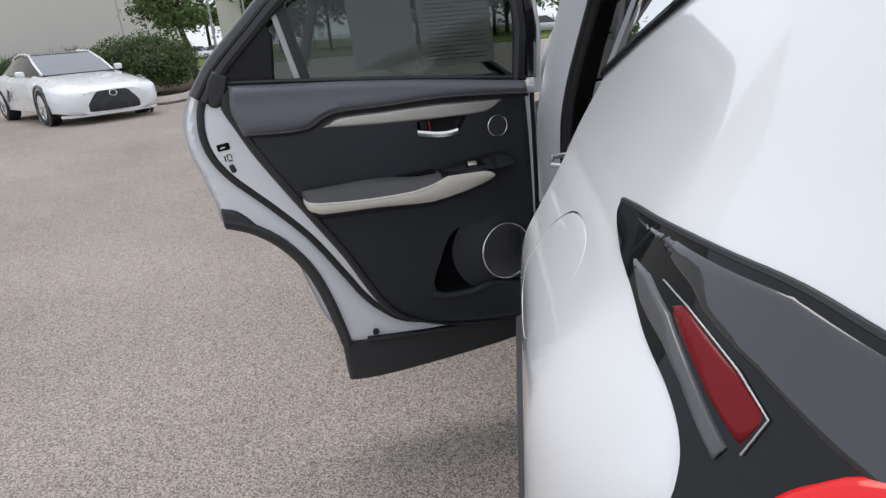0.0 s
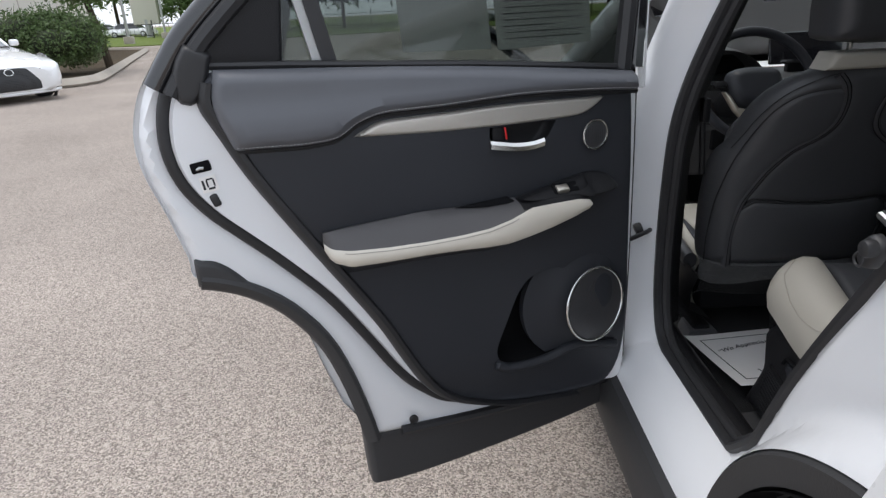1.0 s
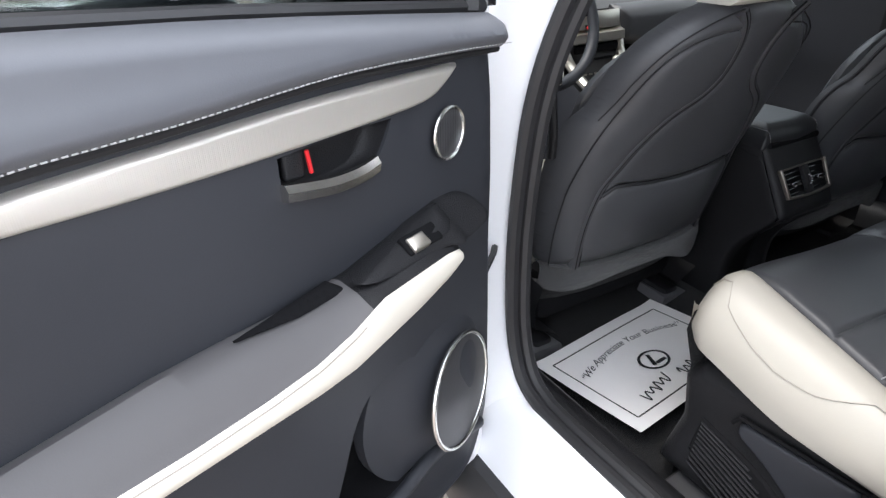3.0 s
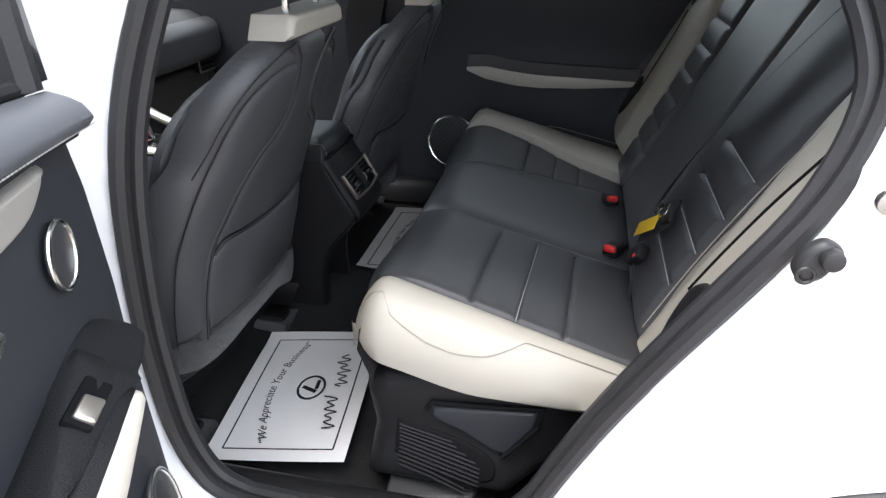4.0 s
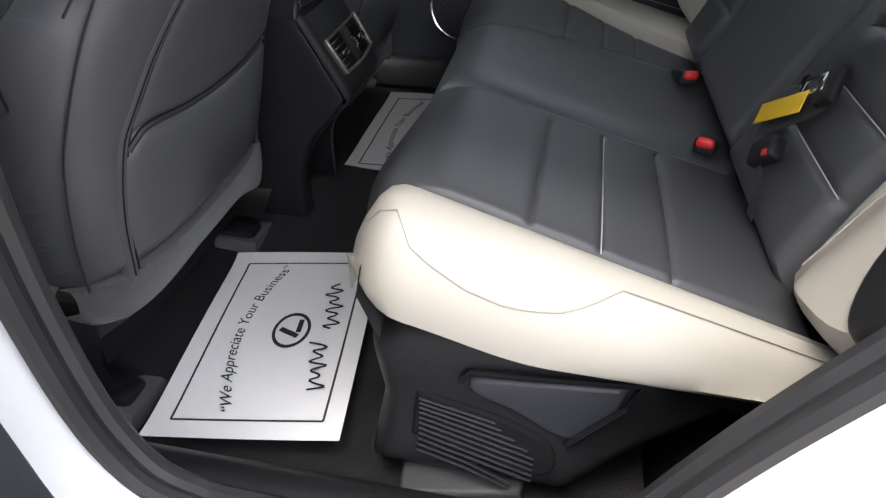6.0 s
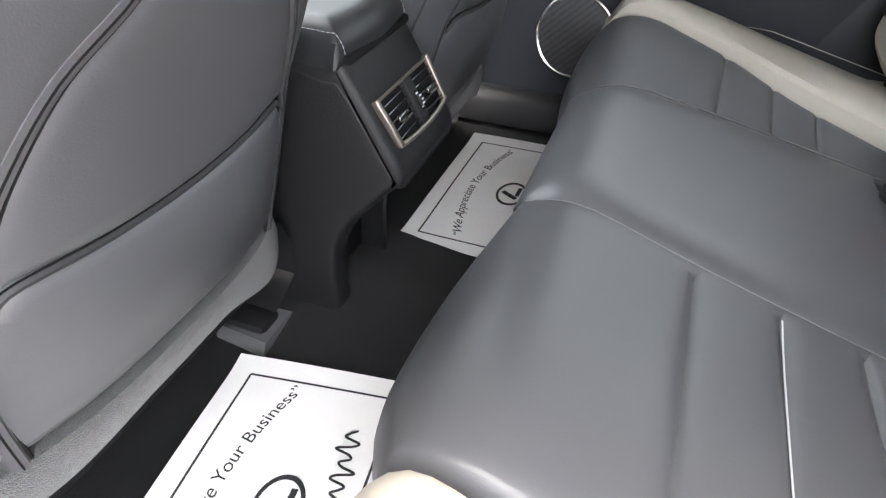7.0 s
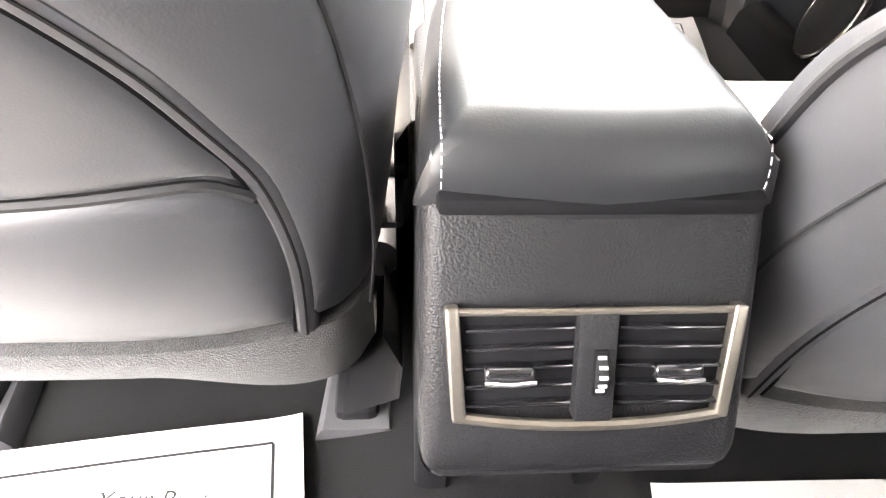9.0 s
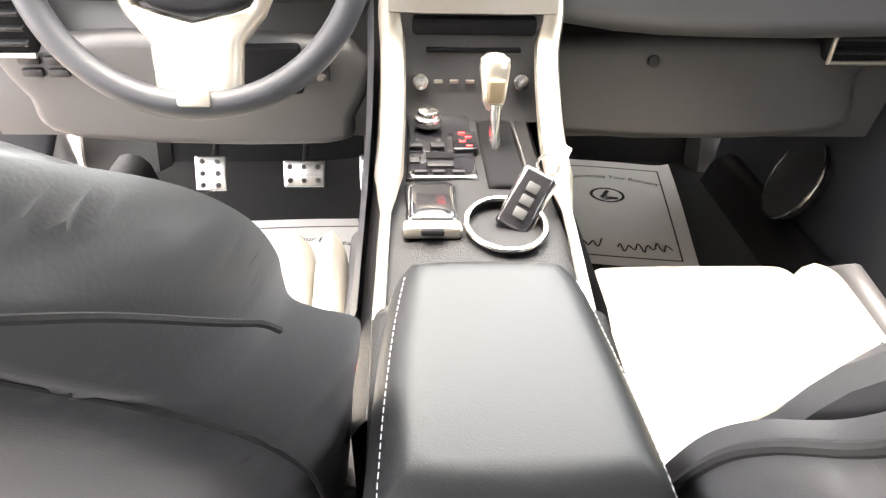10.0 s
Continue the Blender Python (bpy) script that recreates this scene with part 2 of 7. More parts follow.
def curve_pts(pts, n=8, closed=True):
    """A smooth curve through control points; a point given twice in a row is a corner."""
    P = [np.array(p, float) for p in pts]
    out, k = [], len(P)
    for i in range(k if closed else k - 1):
        p1, p2 = P[i], P[(i + 1) % k]
        if np.allclose(p1, p2):
            continue
        p0 = P[(i - 1) % k] if closed or i > 0 else p1
        p3 = P[(i + 2) % k] if closed or i + 2 < k else p2
        if np.allclose(p0, p1):
            p0 = p1
        if np.allclose(p3, p2):
            p3 = p2
        for j in range(n):
            t = j / n
            out.append(0.5 * (2 * p1 + (p2 - p0) * t + (2 * p0 - 5 * p1 + 4 * p2 - p3) * t * t + (3 * p1 - p0 - 3 * p2 + p3) * t ** 3))
    if not closed:
        out.append(P[-1])
    return [tuple(float(c) for c in p) for p in out]


def spaced(pts, step, closed=True):
    """The same polyline with points no further apart than step."""
    out, k = [], len(pts)
    for i in range(k if closed else k - 1):
        a, b = np.array(pts[i], float), np.array(pts[(i + 1) % k], float)
        n = max(1, int(math.ceil(np.linalg.norm(b - a) / step)))
        out += [tuple(a + (b - a) * j / n) for j in range(n)]
    if not closed:
        out.append(tuple(pts[-1]))
    return out


def inside(poly, pts):
    pts = np.atleast_2d(np.array(pts, float))
    x, y = pts[:, 0], pts[:, 1]
    ok = np.zeros(len(pts), bool)
    j = len(poly) - 1
    for i in range(len(poly)):
        (xi, yi), (xj, yj) = poly[i][:2], poly[j][:2]
        if yi != yj:
            ok ^= ((yi > y) != (yj > y)) & (x < (xj - xi) * (y - yi) / (yj - yi) + xi)
        j = i
    return ok


def distance(line, pts, closed=True):
    """The distance of each point from a polyline."""
    pts = np.atleast_2d(np.array(pts, float))
    best = np.full(len(pts), 1e9)
    k = len(line)
    for i in range(k if closed else k - 1):
        a, b = np.array(line[i][:2]), np.array(line[(i + 1) % k][:2])
        d = b - a
        L2 = max(d @ d, 1e-12)
        t = np.clip(((pts - a) @ d) / L2, 0, 1)
        best = np.minimum(best, np.hypot(*(pts - a - t[:, None] * d).T))
    return best


def mesh2d(outline, step, holes=(), seams=(), rings=()):
    """Triangles that fill an outline, with rows of points along the edge (rings) and the seams."""
    outline = [tuple(p[:2]) for p in outline]
    loops = [outline] + [list(h) for h in holes]
    verts, edges = [], []
    for loop in loops:
        s = len(verts)
        verts += loop
        edges += [(s + i, s + (i + 1) % len(loop)) for i in range(len(loop))]
    free = []
    for d in rings:
        P = np.array(outline)
        t = np.roll(P, -1, 0) - np.roll(P, 1, 0)
        t /= np.maximum(np.hypot(*t.T), 1e-9)[:, None]
        for sgn in (1, -1):
            Q = P + sgn * d * np.c_[-t[:, 1], t[:, 0]]
            free += [tuple(q) for q, a, b in zip(Q, inside(outline, Q), distance(outline, Q)) if a and b > 0.93 * d]
    for line, w in seams:
        L = spaced(line, max(step * 0.6, 0.004), False)
        P = np.array(L)
        t = np.gradient(P, axis=0)
        t /= np.maximum(np.hypot(*t.T), 1e-9)[:, None]
        nrm = np.c_[-t[:, 1], t[:, 0]]
        for off in (0, w * 0.5, -w * 0.5, w, -w):
            free += [tuple(q) for q in P + off * nrm]
    lo, hi = np.min(outline, 0), np.max(outline, 0)
    gx, gy = np.meshgrid(np.arange(lo[0] + step / 2, hi[0], step), np.arange(lo[1] + step / 2, hi[1], step))
    gx[1::2] += step * 0.5
    grid = np.c_[gx.ravel(), gy.ravel()]
    keep = np.ones(len(grid), bool)
    if rings:
        keep &= distance(outline, grid) > max(rings) + step * 0.3
    else:
        keep &= distance(outline, grid) > step * 0.4
    for line, w in seams:
        keep &= distance(line, grid, False) > w * 1.4
    free += [tuple(g) for g in grid[keep]]
    if free:
        F = np.array(free)
        ok = inside(outline, F) & (distance(outline, F) > 1e-4)
        for h in holes:
            ok &= ~inside(h, F) & (distance(h, F) > step * 0.3)
        verts += [tuple(f) for f in F[ok]]
    res = geo.delaunay_2d_cdt([Vector(v) for v in verts], edges, [], 0, 1e-6)
    V = np.array([tuple(v) for v in res[0]])
    tris = [tuple(f) for f in res[2]]
    C = np.array([V[list(f)].mean(0) for f in tris])
    ok = inside(outline, C)
    for h in holes:
        ok &= ~inside(h, C)
    return V, [t for t, k in zip(tris, ok) if k]


def shell(V, tris, H, place, back=None):
    """A bmesh of the filled outline at heights H, carried to its place; back gives it thickness down to that height."""
    bm = bmesh.new()
    top = [bm.verts.new(place(a, b, h)) for (a, b), h in zip(V, H)]
    for f in tris:
        try:
            bm.faces.new([top[i] for i in f])
        except ValueError:
            pass
    if back is not None:
        count = {}
        for f in tris:
            for i in range(3):
                e = (f[i], f[(i + 1) % 3])
                count[tuple(sorted(e))] = count.get(tuple(sorted(e)), 0) + 1
        low = [bm.verts.new(place(a, b, back(a, b) if callable(back) else back)) for a, b in V]
        for f in tris:
            try:
                bm.faces.new([low[i] for i in reversed(f)])
            except ValueError:
                pass
        for (i, j), c in count.items():
            if c == 1:
                try:
                    bm.faces.new((top[i], top[j], low[j], low[i]))
                except ValueError:
                    pass
    bmesh.ops.delete(bm, geom=[v for v in bm.verts if not v.link_faces], context="VERTS")
    return bm


def pad(outline, place, thick=0.03, round_=0.015, seams=(), bulge=None, step=0.02, holes=(), back=-0.004, ds=0.012):
    """A padded or moulded piece: rounded along its outline, sunk along its seams (line, width, depth), bulged by bulge(a, b)."""
    outline = spaced(outline, ds)
    V, tris = mesh2d(outline, step, holes, [(s[0], s[1]) for s in seams], [round_ * k for k in (0.06, 0.2, 0.45, 0.75, 1.0)])
    d = np.clip(distance(outline, V) / round_, 0, 1)
    H = thick * np.sqrt(np.clip(1 - (1 - d) ** 2, 0, 1))
    if bulge is not None:
        H = H + d * np.array([bulge(a, b) for a, b in V])
    for s in seams:
        H -= s[2] * np.exp(-(distance(s[0], V, False) / (s[1] * 0.5)) ** 2) * d
    return shell(V, tris, H, place, back)


def sheet(outline, place, height, step=0.03, holes=(), back=None, ds=0.02):
    """A smooth skin over an outline: height(a, b) above its plane."""
    outline = spaced(outline, ds)
    V, tris = mesh2d(outline, step, [spaced(h, ds) for h in holes])
    return shell(V, tris, [height(a, b) for a, b in V], place, back)


def tube(pts, r, sides=8, closed=False, flat=1.0):
    """A round bar along 3D points; r a radius or one per point."""
    P = [Vector(p) for p in pts]
    n = len(P)
    rs = r if hasattr(r, "__len__") else [r] * n
    bm = bmesh.new()
    rings, up = [], None
    for i in range(n):
        a = P[(i - 1) % n] if closed or i else P[i]
        b = P[(i + 1) % n] if closed or i < n - 1 else P[i]
        t = (b - a).normalized()
        if up is None:
            up = Vector((0, 0, 1)) if abs(t.z) < 0.9 else Vector((1, 0, 0))
        s = t.cross(up).normalized()
        up = s.cross(t).normalized()
        rings.append([bm.verts.new(P[i] + rs[i] * (math.cos(2 * math.pi * k / sides) * s + flat * math.sin(2 * math.pi * k / sides) * up)) for k in range(sides)])
    for i in range(n if closed else n - 1):
        A, B = rings[i], rings[(i + 1) % n]
        for k in range(sides):
            bm.faces.new((A[k], A[(k + 1) % sides], B[(k + 1) % sides], B[k]))
    if not closed:
        bm.faces.new(rings[0][::-1])
        bm.faces.new(rings[-1])
    return bm


def rbox(sx, sy, sz, r=0.005, seg=3, m=None):
    """A box with rounded edges, centred."""
    bm = bmesh.new()
    bmesh.ops.create_cube(bm, size=1.0, matrix=Matrix.Diagonal((sx, sy, sz, 1)))
    if r > 0:
        bmesh.ops.bevel(bm, geom=bm.edges[:] + bm.verts[:], offset=min(r, 0.49 * min(sx, sy, sz)), segments=seg, profile=0.5, affect="EDGES")
    if m is not None:
        bm.transform(m)
    return bm


def disc(r, h, seg=40, bevel=0.0, m=None):
    bm = bmesh.new()
    bmesh.ops.create_cone(bm, cap_ends=True, segments=seg, radius1=r, radius2=r, depth=h)
    if bevel:
        bmesh.ops.bevel(bm, geom=[e for e in bm.edges if len(e.link_faces) == 2 and e.calc_face_angle(0) > 1.0], offset=bevel, segments=2, profile=0.5, affect="EDGES")
    if m is not None:
        bm.transform(m)
    return bm


def ring(R, r, m=None, seg=48, sides=10, flat=1.0):
    bm = tube([(R * math.cos(2 * math.pi * i / seg), R * math.sin(2 * math.pi * i / seg), 0) for i in range(seg)], r, sides, True, flat)
    if m is not None:
        bm.transform(m)
    return bm


def loft(sections, closed_section=True, caps=True):
    """Skins a list of equal-length rings of 3D points."""
    bm = bmesh.new()
    rows = [[bm.verts.new(p) for p in s] for s in sections]
    k = len(rows[0])
    for A, B in zip(rows, rows[1:]):
        for i in range(k if closed_section else k - 1):
            j = (i + 1) % k
            try:
                bm.faces.new((A[i], A[j], B[j], B[i]))
            except ValueError:
                pass
    if caps and closed_section:
        bm.faces.new(rows[0][::-1])
        bm.faces.new(rows[-1])
    return bm


def joined(*bms):
    bm = bmesh.new()
    for b in bms:
        me = bpy.data.meshes.new("tmp")
        b.to_mesh(me)
        b.free()
        bm.from_mesh(me)
        bpy.data.meshes.remove(me)
    return bm


def stitches(pts, length=0.006, gap=0.004, r=0.0009):
    """A row of short thread stitches along 3D points, as one mesh."""
    P = spaced([tuple(p) for p in pts], 0.002, False)
    D = np.r_[0, np.cumsum(np.linalg.norm(np.diff(np.array(P), axis=0), axis=1))]
    bms, s = [], 0.0
    A = np.array(P)
    at = lambda v: tuple(np.interp(v, D, A[:, c]) for c in range(3))
    while s + length < D[-1]:
        bms.append(tube([at(s), at(s + length * 0.5), at(s + length)], r, 5))
        s += length + gap
    return joined(*bms)

# ---- the ground and what stands far off ----
def soil(name, base, second, scale):
    return mat(name, base, 0.95, var=0.3, scale=scale, fine=40, bump=0.8, depth=0.03, spec=0.1, second=second)


M_GRASS = soil("mown grass", (0.10, 0.15, 0.035), (0.17, 0.20, 0.06), 0.4)
M_CONCRETE = mat("kerb concrete", (0.42, 0.38, 0.33), 0.9, var=0.2, scale=3, fine=60, bump=0.4, depth=0.004, spec=0.2)
M_WALL = mat("painted tilt-up wall", (0.66, 0.63, 0.57), 0.85, var=0.05, scale=0.3, fine=30, bump=0.2, depth=0.004, spec=0.2)
M_BARK = mat("bark", (0.07, 0.055, 0.04), 0.9, var=0.4, scale=8, fine=60, bump=0.8, depth=0.02, spec=0.1)
M_LEAF = mat("hedge leaves", (0.095, 0.150, 0.040), 0.55, var=0.5, scale=3, fine=30, bump=0, second=(0.045, 0.080, 0.022))
M_LEAF2 = mat("tree leaves", (0.12, 0.20, 0.045), 0.55, var=0.5, scale=1.0, fine=20, bump=0, second=(0.045, 0.085, 0.02))
M_METAL = mat("galvanised pole", (0.45, 0.46, 0.46), 0.45, 0.7, var=0.1, scale=6)
M_BLACKIRON = mat("black iron", (0.02, 0.02, 0.02), 0.5, 0.3, var=0.2, scale=10)

# level round the car; the lot's gentle outward rise fits the camera's view
RISE = 0.28
radii = [0.0, 2.0, 4.5] + [4.5 + 0.5 * i for i in range(1, 13)] + [14, 20, 40, 100, 400, 1500]


def rise(r):
    t = min(1, max(0, (r - 4.5) / 6.0))
    return RISE * t * t * (3 - 2 * t)


bm = loft([[(r * math.cos(2 * math.pi * i / 72), 1.0 + r * math.sin(2 * math.pi * i / 72), rise(r)) for i in range(72)] for r in radii[1:]], True, False)
bm.verts.ensure_lookup_table()
bm.faces.new([v for v in list(bm.verts)[:72]])
tagged(part("ground", bm, M_ASPHALT, smooth=False), "worn grey-brown asphalt car park with exposed pale aggregate", "ground", kind="structure")

# verge behind the car park
lawn = sheet([(-260, 66), (-30, 44), (-19, 38.5), (0, 42), (60, 42), (260, 50), (260, 400), (-260, 400)], lambda a, b, h: (a, b, h), lambda a, b: RISE + 0.05, 20.0, back=RISE - 0.05, ds=20)
tagged(part("lawn", lawn, M_GRASS, smooth=False), "mown green grass verge beyond the car park", "grass", kind="stuff")

# planting bed with a kerb round it
bed_edge = curve_pts([(-9.6, 13.05), (-9.6, 13.05), (-9.15, 12.9), (-8.95, 13.3), (-9.2, 14.6), (-12.0, 22.0), (-15.0, 30.0), (-15.0, 30.0), (-60, 62), (-60, 62), (-60, 51), (-60, 51)], 6)
bed = sheet(bed_edge, lambda a, b, h: (a, b, h), lambda a, b: RISE + 0.11, 2.0, back=RISE - 0.02, ds=1.0)
tagged(part("planting_bed", bed, soil("bed soil", (0.10, 0.075, 0.05), (0.06, 0.05, 0.035), 2.0), smooth=False), "bare brown soil of a raised planting bed", "ground", kind="structure")
kerb = tube([(x, y, RISE + 0.06) for x, y in bed_edge], 0.13, 4, True)
tagged(part("kerb", kerb, M_CONCRETE), "pale concrete kerb round the planting bed", "kerb", kind="structure")

# warehouse wall
bld = thing("warehouse", "cream painted concrete warehouse with a plain wall behind shrubs", "building")
bld.matrix_world = pose(-15.7, 25.0, RISE, 0, 0, 23.6)
part("wall", rbox(46, 14, 13, 0.05, 1, pose(-23, 7, 6.5)), M_WALL, bld)
for i in range(6):
    part("panel_joint", rbox(0.03, 0.02, 13.0, 0, 1, pose(-1.3 - i * 7.5, -0.005, 6.5)), M_CONCRETE, bld)
part("coping", rbox(46.3, 14.3, 0.35, 0.04, 1, pose(-23, 7, 13.1)), M_CONCRETE, bld)


def leaves(count, pick, size, seed):
    """Many small leaf blades as one mesh; pick(rng) gives each a place."""
    rng = np.random.default_rng(seed)
    verts, faces = [], []
    for _ in range(count):
        c = np.array(pick(rng))
        n = rng.normal(size=3)
        n /= np.linalg.norm(n)
        a = np.cross(n, rng.normal(size=3))
        a /= np.linalg.norm(a) + 1e-9
        b = np.cross(n, a)
        s = size * rng.uniform(0.6, 1.4)
        k = len(verts)
        verts += [tuple(c + a * s), tuple(c + b * s * 0.45 + n * s * 0.12), tuple(c - a * s), tuple(c - b * s * 0.45 + n * s * 0.12)]
        faces.append((k, k + 1, k + 2, k + 3))
    me = bpy.data.meshes.new("leaves")
    me.from_pydata(verts, [], faces)
    return me


def leaf_object(name, me, material, parent, label=""):
    me.materials.append(material)
    ob = new(name, me)
    ob.parent = parent
    if label:
        ob["label"] = label
    return ob


def shrub(x, y, rx, ry, rz, seed, count):
    t = thing("shrub", "dense dark green evergreen shrub with loose shoots in a planting bed", "shrub", "shrubs by the warehouse")
    t.location = (x, y, RISE + 0.10)
    rng0 = np.random.default_rng(seed)
    lumps = [(rng0.uniform(-rx, rx) * 0.6, rng0.uniform(-ry, ry) * 0.6, rng0.uniform(0.35, 0.75) * rz, rng0.uniform(0.45, 0.75)) for _ in range(12)]

    def pick(rng):
        u = rng.normal(size=3)
        u /= np.linalg.norm(u)
        l = lumps[rng.integers(len(lumps))]
        k = rng.uniform(0.75, 1.08)
        return (l[0] + u[0] * rx * l[3] * k, l[1] + u[1] * ry * l[3] * k, max(0.05, l[2] + u[2] * rz * 0.45 * l[3] * k * 1.2))
    leaf_object("foliage", leaves(count, pick, 0.036, seed), M_LEAF, t)
    # solid dark blobs, no twigs modelled: their colour paints the shade inside the foliage
    core = bmesh.new()
    for l in lumps:
        bmesh.ops.create_icosphere(core, subdivisions=2, radius=1.0, matrix=Matrix.Translation((l[0], l[1], l[2])) @ Matrix.Diagonal((rx * l[3] * 0.72, ry * l[3] * 0.72, rz * 0.34 * l[3], 1)))
    part("twig_core", core, mat("shaded twigs", (0.025, 0.035, 0.012), 0.9, var=0.4), t)
    shoots = []
    for i in range(26):
        a, r = rng0.uniform(0, 6.28), rng0.uniform(0, 0.8)
        p = (r * rx * math.cos(a), r * ry * math.sin(a), rz * 0.85)
        shoots.append(tube([p, (p[0] + rng0.uniform(-.1, .1), p[1] + rng0.uniform(-.1, .1), rz * rng0.uniform(0.98, 1.15))], 0.006, 4))
    for sh in shoots:
        part("shoot", sh, M_LEAF2, t)
    return t


shrub(-10.5, 15.1, 1.10, 0.95, 1.50, 3, 26000)
shrub(-14.4, 17.7, 1.05, 0.85, 1.30, 4, 14000)
shrub(-18.8, 20.6, 1.30, 0.9, 1.30, 5, 11000)
shrub(-20.5, 21.9, 0.9, 0.6, 1.25, 6, 6000)


def tree(x, y, height, crown, seed, count, label, size=0.16, lean=0.0, bottom=0.45):
    rng = np.random.default_rng(seed)
    t = thing("tree", label, "tree", "trees round the car park")
    t.location = (x, y, RISE)
    limbs = [tube([(0, 0, 0), (lean * 0.3, 0, height * 0.25), (lean, 0.05, height * 0.5), (lean * 1.2, 0, height * 0.85)], [0.16 * height / 7, 0.13 * height / 7, 0.09 * height / 7, 0.02], 8)]
    clumps = []
    for i in range(16):
        a = i * 2.4 + rng.uniform(-.3, .3)
        z0 = height * rng.uniform(0.32, 0.62)
        r = crown * rng.uniform(0.35, 0.95)
        z1 = height * rng.uniform(bottom, 0.98)
        e = (lean + r * math.cos(a), r * math.sin(a), z1)
        limbs.append(tube([(lean * 0.6, 0, z0), (lean + r * 0.5 * math.cos(a), r * 0.5 * math.sin(a), (z0 + z1) / 2 + 0.15), e], [0.05 * height / 7, 0.035 * height / 7, 0.01], 6))
        clumps.append((*e, crown * rng.uniform(0.22, 0.4)))

    def pick(g):
        c = clumps[g.integers(len(clumps))]
        u = g.normal(size=3) * 0.55
        return (c[0] + u[0] * c[3] * 1.3, c[1] + u[1] * c[3] * 1.3, c[2] + u[2] * c[3] * 0.9)
    part("trunk", joined(*limbs), M_BARK, t)
    leaf_object("crown", leaves(count, pick, size, seed), M_LEAF2, t)
    return t


tree(-10.35, 17.3, 4.9, 1.05, 11, 9000, "young street tree with a slanted dark trunk and loose green crown", 0.060, -0.40, 0.40)
for i, (x, y, h, c) in enumerate(((-19, 62, 9, 4.5), (-27, 70, 10, 5), (-34, 84, 9, 4.5), (-10, 60, 8.5, 4.5), (-3, 66, 9, 5), (6, 60, 8, 4.5), (15, 64, 9, 5), (24, 60, 8.5, 4.5), (34, 66, 9, 5), (-45, 90, 12, 6), (46, 60, 9, 5), (-2, 84, 12, 6), (12, 88, 12, 6), (-18, 92, 12, 6), (28, 86, 12, 6))):
    tree(x, y, h, c, 30 + i, 3200, "broad green tree on the grass verge", 0.34, 0.0, 0.3)

# fence on the verge
fence = thing("fence", "black iron picket fence along the grass verge", "fence")
fence.location = (0, 60, RISE)
for z in (0.3, 1.25):
    part("rail", tube([(-60, 0, z), (60, 0, z)], 0.03, 6), M_BLACKIRON, fence)
post_me = None
for i in range(49):
    if post_me is None:
        first = part("post", tube([(0, 0, 0), (0, 0, 1.6)], 0.045, 6), M_BLACKIRON, fence)
        post_me = first.data
        first.location = (-60, 0, 0)
    else:
        o = new("post", post_me)
        o.parent, o.location = fence, (-60 + i * 2.5, 0, 0)
pickets = joined(*[tube([(-60 + i * 0.4, 0, 0.15), (-60 + i * 0.4, 0, 1.45)], 0.012, 4) for i in range(300)])
tagged(part("pickets", pickets, M_BLACKIRON, fence), kind="stuff")

# light poles
for x, y, h in ((-22.3, 44, 9.0), (-25.6, 58, 9.5)):
    pole = thing("street_lamp", "tall grey metal light pole with a concrete foot", "street lamp")
    pole.location = (x, y, 0)
    part("shaft", tube([(0, 0, 0), (0, 0, h)], [0.10, 0.07], 10), M_METAL, pole)
    part("foot", disc(0.35, 0.8, 20, 0.03, pose(0, 0, 0.4)), M_CONCRETE, pole)
    part("arm", tube([(0, 0, h - 0.1), (0.7, 0, h + 0.05)], 0.04, 8), M_METAL, pole)
    part("head", rbox(0.7, 0.3, 0.12, 0.03, 2, pose(0.9, 0, h + 0.05)), M_METAL, pole)
signpost = thing("sign", "tall pale grey roadside sign panel", "sign")
signpost.location = (-30.5, 66, 0)
part("panel", rbox(2.6, 0.5, 9.0, 0.05, 2, pose(0, 0, 6.0)), M_WALL, signpost)
part("post", tube([(0, 0, 0), (0, 0, 2)], 0.3, 10), M_METAL, signpost)


# ---- cars: a helper for the plain ones ----
def wheel_bms(r=0.34, w=0.22):
    tyre = bmesh.new()
    prof = [(r * 0.68, -w / 2), (r * 0.9, -w / 2), (r * 0.98, -w * 0.4), (r, -w * 0.25), (r, w * 0.25), (r * 0.98, w * 0.4), (r * 0.9, w / 2), (r * 0.68, w / 2)]
    tyre = loft([[(x, p[0] * math.cos(a), p[0] * math.sin(a)) for p in prof for x in (p[1],)] for a in [2 * math.pi * i / 40 for i in range(41)]], True, False)
    rim = []
    for i in range(10):
        a = 2 * math.pi * i / 10
        for d in (-0.10, 0.10):
            rim.append(tube([(w * 0.36, 0.05 * math.cos(a), 0.05 * math.sin(a)), (w * 0.42, r * 0.66 * math.cos(a + d), r * 0.66 * math.sin(a + d))], [0.018, 0.012], 6))
    rim.append(ring(r * 0.67, 0.014, pose(w * 0.42, 0, 0, 0, 90, 0), 40, 8))
    rim.append(ring(r * 0.67, 0.014, pose(-w * 0.42, 0, 0, 0, 90, 0), 40, 8))
    rim.append(disc(0.06, 0.04, 20, 0.005, pose(w * 0.38, 0, 0, 0, 90, 0)))
    back = disc(r * 0.66, 0.03, 30, 0, pose(-w * 0.2, 0, 0, 0, 90, 0))
    return tyre, joined(*rim), back


